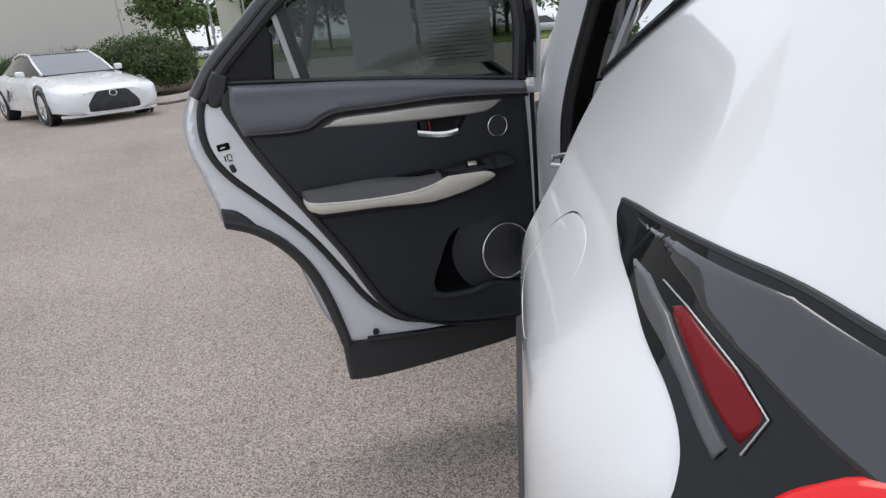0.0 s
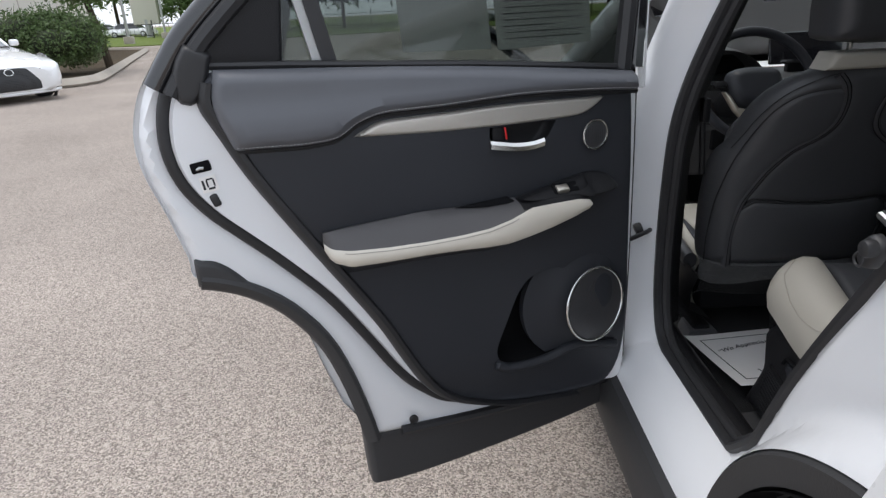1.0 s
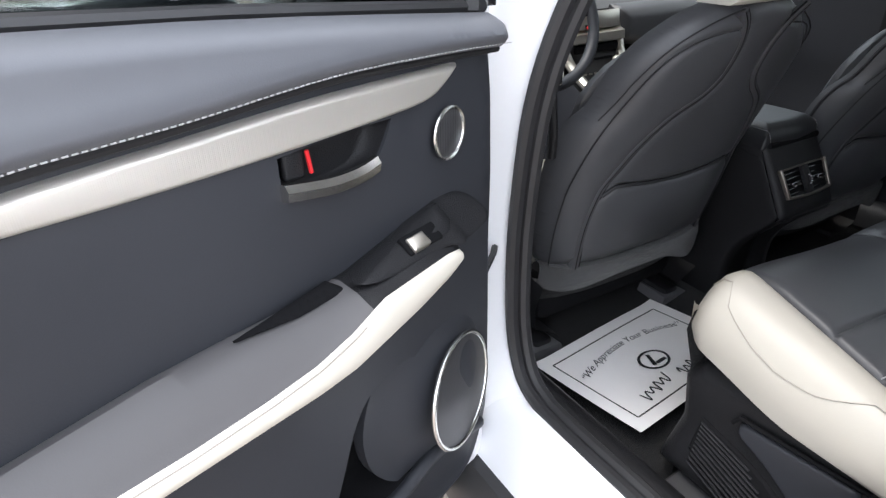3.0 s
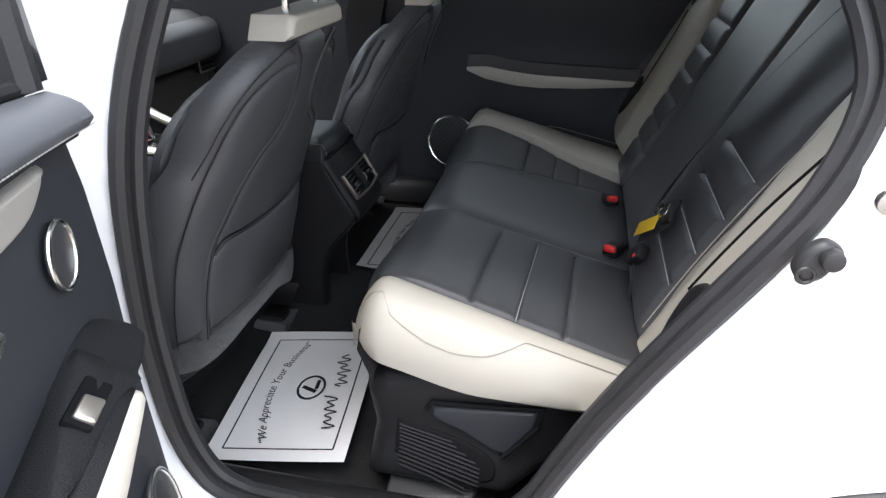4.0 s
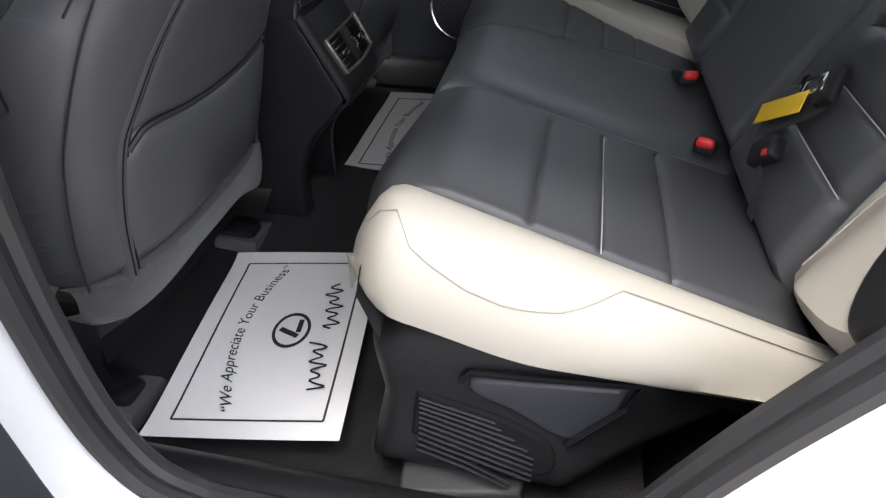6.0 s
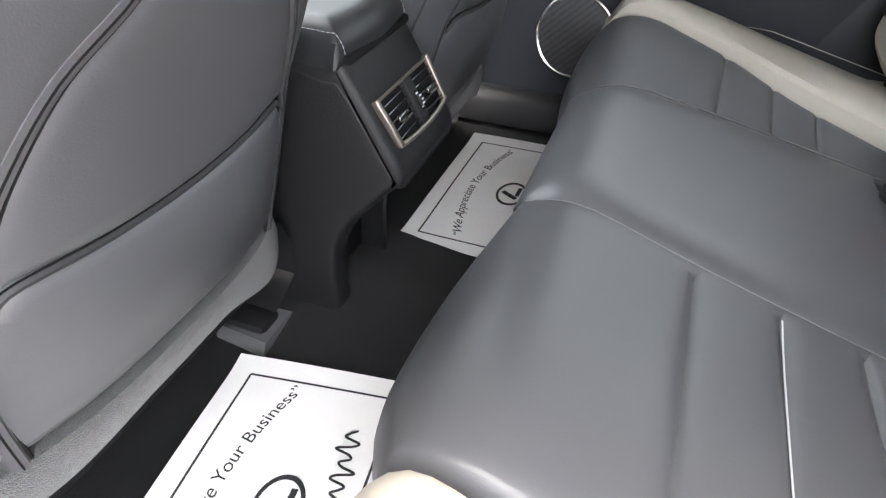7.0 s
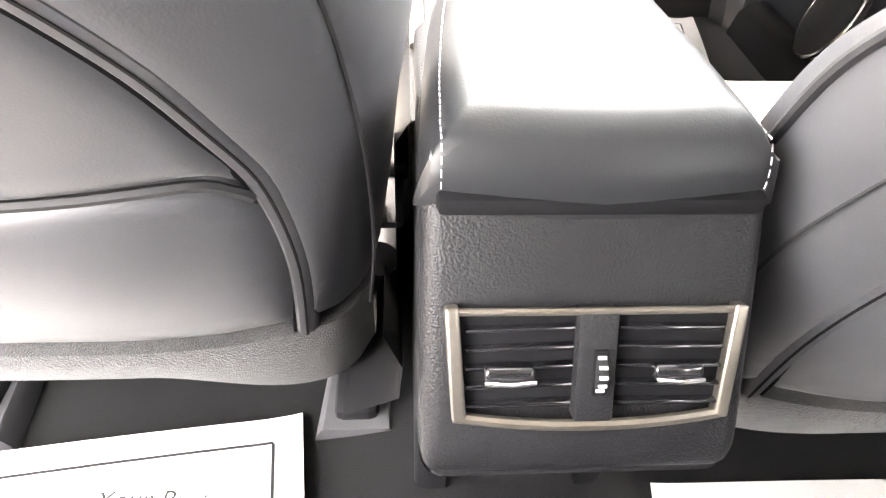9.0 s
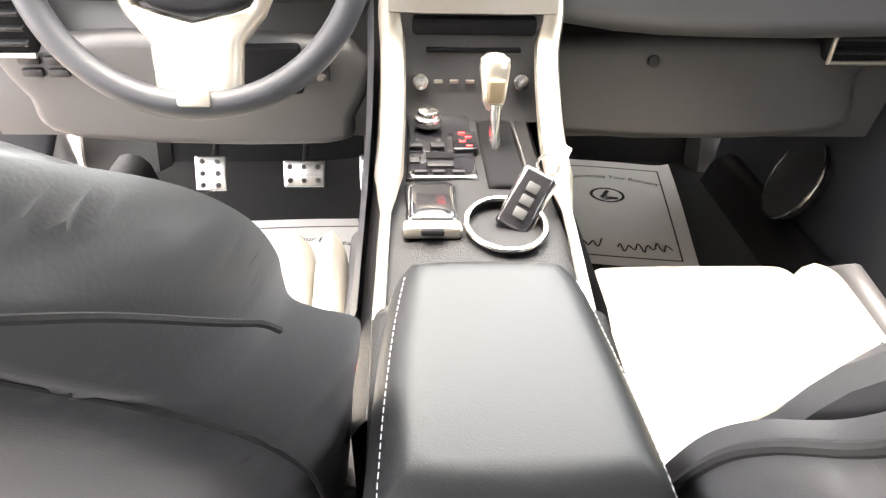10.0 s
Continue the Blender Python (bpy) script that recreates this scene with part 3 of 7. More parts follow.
def add_wheels(car, spots, r=0.34, w=0.22):
    for x, y in spots:
        tyre, rim, back = wheel_bms(r, w)
        m = pose(x, y, r, 0, 0, 0 if x > 0 else 180)
        wh = part("wheel", tyre, M_TYRE, car, "", m)
        part("rim", rim, M_RIM, wh, "bright machined alloy rim")
        part("brake_disc", back, M_VOID, wh)


def car_body(stations, n=24):
    """Lofts a body from stations (y, half width, sill z, shoulder z, roof z, roof half width)."""
    secs = []
    for y, hw, z0, zs, zr, rw in stations:
        half = [(0.0, z0), (hw * 0.75, z0), (hw * 0.97, z0 + 0.07), (hw, (z0 + zs) * 0.5), (hw * 0.985, zs * 0.93), (hw * 0.94, zs), (max(rw, 0.01) * 1.0 + (hw * 0.94 - rw) * 0.25, zs + (zr - zs) * 0.62), (rw, zr - (zr - zs) * 0.06), (rw * 0.6, zr), (0.0, zr + 0.005)]
        secs.append([(x, y, z) for x, z in half] + [(-x, y, z) for x, z in half[-2:0:-1]])
    return loft(secs)


# white coupe parked across the lot; its own front points along -y
coupe = thing("coupe", "parked white two-door sports coupe with a dark mesh grille", "car")
coupe.matrix_world = pose(-9.20, 10.76, RISE, 0, 0, 53)
cst = [(-1.00, 0.66, 0.19, 0.50, 0.58, 0.40), (-0.93, 0.80, 0.16, 0.56, 0.63, 0.50), (-0.78, 0.90, 0.16, 0.62, 0.68, 0.60), (-0.45, 0.955, 0.17, 0.68, 0.76, 0.66), (0.0, 0.965, 0.17, 0.73, 0.82, 0.70), (0.45, 0.955, 0.17, 0.77, 0.87, 0.72), (0.80, 0.94, 0.17, 0.80, 0.91, 0.74)]
body_c = car_body(cst + [(1.4, 0.925, 0.17, 0.83, 0.93, 0.76), (2.2, 0.93, 0.17, 0.86, 0.95, 0.76), (2.9, 0.965, 0.18, 0.90, 0.98, 0.74), (3.4, 0.93, 0.24, 0.90, 0.97, 0.66), (3.7, 0.80, 0.34, 0.86, 0.92, 0.55)])
part("body", body_c, M_PAINT, coupe)


def cabin(sections):
    return loft([[(-w1, y, z1), (-w0, y, z0), (w0, y, z0), (w1, y, z1)] for y, w0, z0, w1, z1 in sections])


part("greenhouse", cabin([(0.55, 0.70, 0.88, 0.66, 0.90), (1.0, 0.78, 0.90, 0.64, 1.10), (1.42, 0.80, 0.92, 0.57, 1.29), (2.0, 0.81, 0.93, 0.56, 1.335), (2.6, 0.79, 0.95, 0.54, 1.27), (3.2, 0.70, 0.98, 0.50, 1.08)]), M_GLOSS, coupe, "dark tinted glass")
part("roof", cabin([(1.38, 0.60, 1.27, 0.56, 1.30), (2.0, 0.60, 1.31, 0.54, 1.345), (2.6, 0.57, 1.25, 0.52, 1.285)]), M_GLOSS, coupe, "gloss black roof")
M_SCREEN = mat("windscreen glass", (0.10, 0.12, 0.14), 0.05, var=0.15, scale=2, bump=0, coat=1.0)
part("windscreen", cabin([(0.56, 0.64, 0.885, 0.63, 0.905), (1.0, 0.66, 1.05, 0.63, 1.115), (1.40, 0.60, 1.27, 0.56, 1.298)]), M_SCREEN, coupe, "pale reflecting windscreen")
for sx in (1, -1):
    part("window_pillar", tube([(sx * 0.66, 0.56, 0.91), (sx * 0.635, 1.0, 1.12), (sx * 0.57, 1.42, 1.30), (sx * 0.565, 2.0, 1.345), (sx * 0.545, 2.6, 1.29), (sx * 0.52, 3.2, 1.10)], 0.025, 6), M_PAINT, coupe)
face = lambda a, b: -1.035 + 0.26 * a * a + max(0, b - 0.34) * 0.16
gr = pad(curve_pts([(-0.40, 0.575), (-0.40, 0.575), (0.40, 0.575), (0.40, 0.575), (0.42, 0.50), (0.50, 0.36), (0.63, 0.215), (0.63, 0.215), (-0.63, 0.215), (-0.63, 0.215), (-0.50, 0.36), (-0.42, 0.50)], 3), lambda a, b, h: (a, face(a, b) - h, b), 0.02, 0.02, step=0.05, back=-0.03)
part("grille", gr, grille("mesh grille", (0.03, 0.03, 0.032), 40), coupe, "dark mesh grille widening to the bumper")
part("badge", ring(0.050, 0.007, pose(0, -1.035, 0.515, 80, 0, 0) @ Matrix.Diagonal((1.3, 1, 1, 1)), 32, 6), M_CHROME, coupe)
for sx in (1, -1):
    hl = pad([(sx * a, b) for a, b in ((0.46, 0.535), (0.60, 0.575), (0.74, 0.625), (0.86, 0.66), (0.84, 0.60), (0.72, 0.545), (0.60, 0.515))], lambda a, b, h, sx=sx: (a, -1.05 + 0.27 * a * a + max(0, abs(a) - 0.5) * 0.72 - h, b), 0.03, 0.02, step=0.04, back=-0.04)
    part("headlight", hl, lens("headlight cover", (0.16, 0.17, 0.19)), coupe, "clear angular headlight")
    vent = pad([(sx * a, b) for a, b in ((0.76, 0.44), (0.81, 0.46), (0.82, 0.27), (0.78, 0.25))], lambda a, b, h, sx=sx: (a, -1.05 + 0.27 * a * a + max(0, abs(a) - 0.5) * 0.66 - h, b), 0.03, 0.02, step=0.04, back=-0.04)
    part("bumper_vent", vent, M_GLOSS, coupe)
    part("mirror", rbox(0.16, 0.11, 0.12, 0.04, 3, pose(sx * 0.93, 0.98, 0.95)), M_PAINT, coupe)
    part("wheel_arch", ring(0.39, 0.03, pose(sx * 0.945, 0, 0.345, 0, 90, 0), 40, 6), M_GLOSS, coupe)
    part("side_vent", rbox(0.02, 0.3, 0.1, 0.008, 2, pose(sx * 0.965, 2.15, 0.55, -50, 0, 0)), M_GLOSS, coupe)
part("lip", tube([(-0.86, -0.70, 0.165), (-0.74, -0.86, 0.165), (-0.45, -0.95, 0.165), (0, -0.985, 0.165), (0.45, -0.95, 0.165), (0.74, -0.86, 0.165), (0.86, -0.70, 0.165)], 0.030, 8), M_PAINT, coupe)
add_wheels(coupe, [(0.84, 0.0), (-0.84, 0.0), (0.84, 2.87), (-0.84, 2.87)], 0.345, 0.25)

for i, (x, y, rot, m) in enumerate(((-37.5, 74, 85, M_PAINT), (-34.5, 74.5, 85, M_PAINT), (-41.5, 75, 80, M_METAL), (3, 56, 80, M_METAL))):
    c = thing("parked_car", "pale car parked far across the street", "car", "cars across the street")
    c.matrix_world = pose(x, y, RISE, 0, 0, rot)
    part("body", car_body([(-0.9, 0.8, 0.3, 0.6, 0.75, 0.6), (0, 0.9, 0.25, 0.75, 0.95, 0.7), (1.0, 0.9, 0.25, 0.85, 1.0, 0.72), (2.6, 0.9, 0.25, 0.9, 1.05, 0.7), (3.6, 0.85, 0.3, 0.9, 1.05, 0.65)]), m, c)
    part("greenhouse", cabin([(0.4, 0.75, 0.9, 0.7, 0.95), (1.2, 0.8, 0.95, 0.6, 1.5), (2.8, 0.8, 0.95, 0.6, 1.5), (3.5, 0.7, 0.95, 0.6, 1.1)]), M_GLOSS, c)
    add_wheels(c, [(0.8, 0.0), (-0.8, 0.0), (0.8, 2.7), (-0.8, 2.7)], 0.34)


# ---- the white SUV: outer skin on its left side ----
suv = thing("suv", "pearl white compact SUV with its rear passenger door swung open", "car")
PROF_Z = (0.25, 0.45, 0.62, 0.85, 1.00, 1.07, 1.13, 1.18, 1.236, 1.30, 1.40, 1.56)
PROF_X = (0.870, 0.890, 0.900, 0.908, 0.905, 0.895, 0.860, 0.820, 0.785, 0.745, 0.695, 0.615)


def smooth_profile():
    z = np.linspace(PROF_Z[0], PROF_Z[-1], 200)
    x = np.interp(z, PROF_Z, PROF_X)
    k = np.exp(-np.linspace(-2, 2, 13) ** 2)
    return z, np.convolve(np.pad(x, 6, mode="edge"), k / k.sum(), "valid")


SZ, SX = smooth_profile()


def flank(s, z, h=0.0):
    """The left flank: s runs along the car and round its rear corner."""
    w = float(np.interp(z, SZ, SX)) + h
    R, s0 = 0.34, -0.46
    if s >= s0:
        return (-w, s, z)
    a = (s0 - s) / R
    if a > 1.5:
        return (-w + (R + h) * (1 - math.cos(1.5)) + (a - 1.5) * R, s0 - (R + h) * math.sin(1.5), z)
    return (-w + (R + h) * (1 - math.cos(a)), s0 - (R + h) * math.sin(a), z)


WHEEL = (-0.02, 0.37)


def arc(r, a0, a1, n=24):
    return [(WHEEL[0] + r * math.cos(radians(a0 + (a1 - a0) * i / n)), WHEEL[1] + r * math.sin(radians(a0 + (a1 - a0) * i / n))) for i in range(n + 1)]


skin_front = [(0.178, 1.318), (0.178, 1.318), (0.160, 1.25), (0.115, 1.195), (0.040, 1.14), (0.018, 1.08), (0.035, 0.98), (0.060, 0.90)]
fuel = curve_pts([(-0.115, 1.04), (-0.122, 1.08), (-0.145, 1.135), (-0.19, 1.168), (-0.27, 1.180), (-0.35, 1.172), (-0.385, 1.145), (-0.375, 1.09), (-0.33, 1.045), (-0.25, 1.017), (-0.17, 1.010), (-0.125, 1.015)], 5)
lamp_line = [(-0.372, 1.232), (-0.372, 1.232), (-0.45, 1.242), (-0.53, 1.249), (-0.60, 1.250), (-0.66, 1.247), (-0.72, 1.234), (-0.80, 1.215), (-0.95, 1.19), (-0.95, 1.19), (-0.95, 1.0), (-0.95, 1.0), (-0.80, 1.01), (-0.71, 1.05), (-0.688, 1.11), (-0.668, 1.138), (-0.632, 1.160), (-0.582, 1.178), (-0.518, 1.200), (-0.43, 1.213), (-0.385, 1.222)]
lamp_edge = curve_pts(lamp_line, 4)
quarter = curve_pts(skin_front, 4, False) + arc(0.535, 81, 166) + [(-0.62, 0.35), (-0.62, 0.30), (-1.35, 0.30), (-1.35, 1.50), (-0.34, 1.49), (-0.22, 1.448), (0.0, 1.382)]
q_panel = sheet(quarter, flank, lambda a, b: 0.0, 0.025, [fuel, lamp_edge], back=lambda a, b: -0.008)
part("quarter_panel", q_panel, M_PAINT, suv, "pearl white rear quarter panel with a sharp shoulder")
inner = [(0.5 * 0.03 * 0 + c[0] + (0.0035 if c[0] < -0.25 else -0.0035) * 0 + (-0.25 - c[0]) * 0.018, c[1] + (1.09 - c[1]) * 0.03) for c in fuel]
part("fuel_door", sheet(inner, flank, lambda a, b: -0.0008, 0.02, back=-0.01), M_PAINT, suv, "rounded fuel filler flap with a thin dark gap")
part("fuel_gap", sheet([(p[0] + (p[0] + 0.25) * 0.02, p[1]) for p in fuel], flank, lambda a, b: -0.012, 0.03), M_VOID, suv)
lamp = part("tail_lamp", sheet([(-0.25 + (p[0] + 0.25) * 1.0, p[1]) for p in lamp_edge], flank, lambda a, b: 0.004, 0.02, back=-0.02), M_SMOKE, suv, "smoked wraparound tail lamp")
red = pad([(-0.582, 1.205), (-0.594, 1.211), (-0.630, 1.200), (-0.662, 1.190), (-0.697, 1.174), (-0.700, 1.152), (-0.660, 1.169), (-0.624, 1.186)], lambda a, b, h: flank(a, b, 0.003 + h), 0.004, 0.005, step=0.008)
part("red_reflector", red, M_REDLENS, lamp, "wedge-shaped dark red reflector")
big = pad(curve_pts([(-0.735, 1.13), (-0.745, 1.152), (-0.77, 1.168), (-0.86, 1.17), (-0.94, 1.15), (-0.94, 1.06), (-0.80, 1.06), (-0.74, 1.09)], 4), lambda a, b, h: flank(a, b, 0.003 + h), 0.010, 0.02, step=0.015)
part("brake_light", big, lens("bright red lens", (0.75, 0.01, 0.012)), lamp, "bright red brake light lens")
# thin chrome line added to paint the highlight on the lens edge
part("edge_highlight", tube([flank(-0.560, 1.2185, 0.0065), flank(-0.600, 1.2120, 0.0070), flank(-0.664, 1.1920, 0.0070), flank(-0.700, 1.1740, 0.0070), flank(-0.704, 1.1500, 0.0070)], 0.0008, 6), M_CHROME, lamp)
part("grey_band", pad([(-0.505, 1.216), (-0.540, 1.2145), (-0.588, 1.201), (-0.630, 1.181), (-0.694, 1.149), (-0.694, 1.140), (-0.636, 1.1695), (-0.600, 1.184), (-0.552, 1.197)], lambda a, b, h: flank(a, b, 0.0065 + h), 0.002, 0.003, step=0.005, ds=0.006), mat("grey lamp moulding", (0.07, 0.073, 0.078), 0.25, var=0.1, coat=0.5), lamp)
# added piece in the outline of the sky's reflection on the lamp cover
part("sky_reflection_band", pad([(-0.414, 1.235), (-0.53, 1.2445), (-0.66, 1.242), (-0.80, 1.208), (-0.80, 1.150), (-0.738, 1.171), (-0.672, 1.195), (-0.612, 1.212), (-0.588, 1.223), (-0.522, 1.237)], lambda a, b, h: flank(a, b, 0.003 + h), 0.003, 0.006, step=0.01), mat("lamp cover with drawn sky reflection", (0.020, 0.022, 0.025), 0.12, var=0.1, coat=1.0), lamp)
part("lamp_gap", tube([flank(p[0], p[1], 0.0015) for p in curve_pts(lamp_line[1:10], 4, False)], 0.0035, 6), M_RUBBER, lamp)

# arch lip, bumper side and sill cladding
band = arc(0.535, -22, 190, 60)
arch = loft([[flank_p for flank_p in ((-0.885, y, z), (-0.905 - 0.012, WHEEL[0] + (y - WHEEL[0]) * 0.97, WHEEL[1] + (z - WHEEL[1]) * 0.97), (-0.912, WHEEL[0] + (y - WHEEL[0]) * 0.86, WHEEL[1] + (z - WHEEL[1]) * 0.86), (-0.86, WHEEL[0] + (y - WHEEL[0]) * 0.84, WHEEL[1] + (z - WHEEL[1]) * 0.84))] for y, z in arc(0.535, 80, 190, 40)], False)
part("arch_cladding", arch, M_CLAD, suv, "dark grey plastic wheel arch cladding")
dog = loft([[(-0.842, WHEEL[0] + r * (y - WHEEL[0]), WHEEL[1] + r * (z - WHEEL[1])) if k == 0 else (-0.858 if k == 1 else -0.850 if k == 2 else -0.78, WHEEL[0] + r * (y - WHEEL[0]), WHEEL[1] + r * (z - WHEEL[1])) for k, r in enumerate((1.0, 0.985, 0.90, 0.885))] for y, z in arc(0.520, 2, 80, 36)], False)
part("arch_lip", dog, M_CLAD, suv, "dark rubber lip along the rear wheel arch")
well = loft([[(-0.86, y, z), (-0.45, y, z)] for y, z in arc(0.462, -20, 200, 40)], False)
# near-black lining carries the shade inside the wheel arch
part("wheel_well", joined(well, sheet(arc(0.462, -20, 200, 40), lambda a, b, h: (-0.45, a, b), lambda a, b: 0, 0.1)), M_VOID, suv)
add_wheels(suv, [(-0.79, -0.02), (0.79, -0.02), (-0.79, 2.64), (0.79, 2.64)], 0.355, 0.225)

# jamb between the seal and the skin at the rear of the opening
seal_rear = [(0.60, 0.535), (0.573, 0.559), (0.515, 0.625), (0.473, 0.718), (0.429, 0.812), (0.372, 0.917), (0.298, 1.042), (0.238, 1.147), (0.211, 1.24), (0.222, 1.305), (0.262, 1.38), (0.335, 1.50)]
seal_c = curve_pts(seal_rear, 4, False)
seal_low = [p for p in seal_c if p[1] < 1.31]
skin_c = curve_pts(skin_front, 4, False)
outer_line = skin_c + arc(0.520, 80, 4, 24)
jamb_poly = outer_line + [(0.56, 0.45)] + seal_low


def smoothstep(t):
    t = min(1, max(0, t))
    return t * t * (3 - 2 * t)


def jamb_x(a, b):
    d1 = distance(seal_c, [(a, b)], False)[0]
    d2 = distance(outer_line, [(a, b)], False)[0]
    t = d1 / (d1 + d2 + 1e-9)
    step_ = 0.012 * smoothstep((0.5 - abs(d2 - 0.06) / 0.05))
    v = 0.752 + 0.040 * smoothstep(d1 / 0.05) + 0.058 * smoothstep((t - 0.72) / 0.28) - step_ * 0.8
    return min(v, float(np.interp(b, SZ, SX)) - 0.003 - 0.035 * (1 - t)) if b > 1.10 else min(v, float(np.interp(b, SZ, SX)) - 0.003)


part("rear_jamb", sheet(jamb_poly, lambda a, b, h: (-h, a, b), jamb_x, 0.016, back=lambda a, b: jamb_x(a, b) - 0.010, ds=0.012), M_JAMB, suv, "white painted door jamb")

# sill and B-pillar jamb
sill_sec = [(-0.735, 0.515), (-0.755, 0.532), (-0.775, 0.530), (-0.80, 0.518), (-0.828, 0.498), (-0.852, 0.470), (-0.866, 0.440), (-0.80, 0.40)]
part("sill", loft([[(x, y, z + 0.012 * smoothstep((0.62 - y) / 0.2)) for x, z in sill_sec] for y in np.linspace(0.46, 1.16, 12)]), M_JAMB, suv, "white painted door sill")
clad_sec = [(-0.80, 0.43), (-0.862, 0.442), (-0.884, 0.43), (-0.900, 0.39), (-0.902, 0.32), (-0.885, 0.25), (-0.80, 0.22)]
part("sill_cladding", loft([[(x, y, z) for x, z in clad_sec] for y in np.linspace(0.42, 2.25, 20)]), M_CLAD, suv, "dark grey sill cladding")
seal_front = [(0.985, 0.533), (1.045, 0.565), (1.082, 0.66), (1.092, 0.80), (1.088, 0.92), (1.072, 1.06), (1.045, 1.20), (1.000, 1.33), (0.950, 1.44), (0.92, 1.50)]
seal_f = curve_pts(seal_front, 4, False)
pil_poly = seal_f + [(1.06, 1.50), (1.10, 1.38), (1.165, 1.22), (1.185, 1.05), (1.185, 0.80), (1.18, 0.60), (1.16, 0.47), (1.0, 0.47)]


def pillar_x(a, b):
    d1 = distance(seal_f, [(a, b)], False)[0]
    lean = -0.10 * smoothstep((b - 1.05) / 0.6)
    return 0.752 + 0.085 * smoothstep(d1 / 0.085) + lean


part("pillar_jamb", sheet(pil_poly, lambda a, b, h: (-h, a, b), pillar_x, 0.02, back=lambda a, b: pillar_x(a, b) - 0.010, ds=0.015), M_JAMB, suv, "white painted centre pillar jamb")


def seal_tube(pts, x_of, r):
    return tube([(-x_of(y, z), y, z) for y, z in pts], r, 8)


lean_x = lambda y, z: 0.748 - 0.10 * smoothstep((z - 1.05) / 0.6)
loop = seal_f[::-1] + curve_pts([(0.985, 0.533), (0.90, 0.528), (0.78, 0.530), (0.66, 0.532), (0.60, 0.535)], 4, False)[1:-1] + seal_c
part("door_seal", joined(seal_tube(loop, lambda y, z: lean_x(y, z) + 0.004, 0.013), seal_tube([(y + (0.65 - y) * 0.035, z + (0.95 - z) * 0.03) for y, z in loop], lambda y, z: lean_x(y, z) - 0.012, 0.012)), M_RUBBER, suv, "black rubber door opening seal")

# striker, rubber stop and check strap
part("striker", joined(tube([(-0.80, 0.215, 1.165), (-0.835, 0.205, 1.163), (-0.838, 0.17, 1.155), (-0.80, 0.165, 1.15)], 0.005, 8), disc(0.012, 0.01, 16, 0.002, pose(-0.80, 0.215, 1.165, 0, 90, 0))), M_STEEL, suv, "bare steel latch striker")
part("striker_plate", pad(curve_pts([(0.20, 1.185), (0.165, 1.195), (0.14, 1.16), (0.15, 1.105), (0.185, 1.11), (0.205, 1.15)], 5), lambda a, b, h: (-0.795 - h, a, b), 0.012, 0.01, step=0.02), M_RUBBER, suv)
stop = curve_pts([(0.258 + (a - 0.258) * 0.78, 1.098 + (b - 1.098) * 0.78) for a, b in ((0.232, 1.115), (0.255, 1.128), (0.275, 1.115), (0.285, 1.09), (0.275, 1.07), (0.252, 1.072), (0.238, 1.092))], 5)
part("rubber_stop", joined(pad(stop, lambda a, b, h: (-0.796 - h, a, b), 0.010, 0.008, step=0.012), disc(0.011, 0.018, 20, 0.004, pose(-0.808, 0.250, 1.106, 0, 90, 0)), ring(0.008, 0.0022, pose(-0.806, 0.268, 1.085, 0, 90, 0), 20, 6)), M_RUBBER, suv)
part("check_strap", tube([(-0.755, 1.141, 0.824), (-0.79, 1.10, 0.826), (-0.86, 1.035, 0.83)], 0.006, 8), M_RUBBER, suv, "black door check strap")
part("strap_boss", disc(0.016, 0.02, 20, 0.004, pose(-0.80, 1.135, 0.824, 0, 70, 0)), M_RUBBER, suv)

# front door, front wing, bonnet, roof and the far side close the car
bonnet = loft([[(x, y, z - 0.10 * (abs(x) / 0.9) ** 3) for x in np.linspace(-0.88, 0.88, 15)] for y, z in ((2.30, 1.10), (2.6, 1.06), (3.0, 1.0), (3.4, 0.88), (3.55, 0.7), (3.6, 0.35))], False)
part("bonnet", bonnet, M_PAINT, suv)
for sx in (-1, 1):
    part("front_wing", sheet([(2.20, 0.46), (2.2, 1.12), (2.6, 1.05), (3.1, 0.97), (3.5, 0.78), (3.55, 0.4), (3.13, 0.4)] + [(2.64 + 0.47 * math.cos(radians(a)), 0.37 + 0.47 * math.sin(radians(a))) for a in range(10, 176, 12)], lambda a, b, h, sx=sx: (sx * h, a, b), lambda a, b: 0.90 - 0.06 * smoothstep((b - 0.85) / 0.3) - 0.25 * smoothstep((a - 3.1) / 0.5), 0.06), M_PAINT, suv)
roof_sec = lambda y, z: [(x, y, z - 0.06 * (abs(x) / 0.62) ** 4) for x in np.linspace(-0.62, 0.62, 13)]
part("roof", joined(loft([roof_sec(y, z) for y, z in ((-0.62, 1.52), (-0.2, 1.60), (0.4, 1.635), (1.0, 1.635), (1.4, 1.59))], False)), M_PAINT, suv)
part("headliner", loft([[(x, y, z - 0.03) for x, y, z in roof_sec(y, z)] for y, z in ((-0.6, 1.52), (-0.2, 1.59), (0.4, 1.62), (1.0, 1.62), (1.38, 1.57))], False), M_HEADLINE, suv)
for sx in (-1, 1):
    part("roof_side", tube([(sx * 0.60, -0.62, 1.47), (sx * 0.645, -0.2, 1.53), (sx * 0.655, 0.4, 1.56), (sx * 0.65, 1.0, 1.56), (sx * 0.63, 1.4, 1.52), (sx * 0.70, 1.8, 1.36), (sx * 0.80, 2.25, 1.12)], 0.045, 10), M_PAINT, suv)
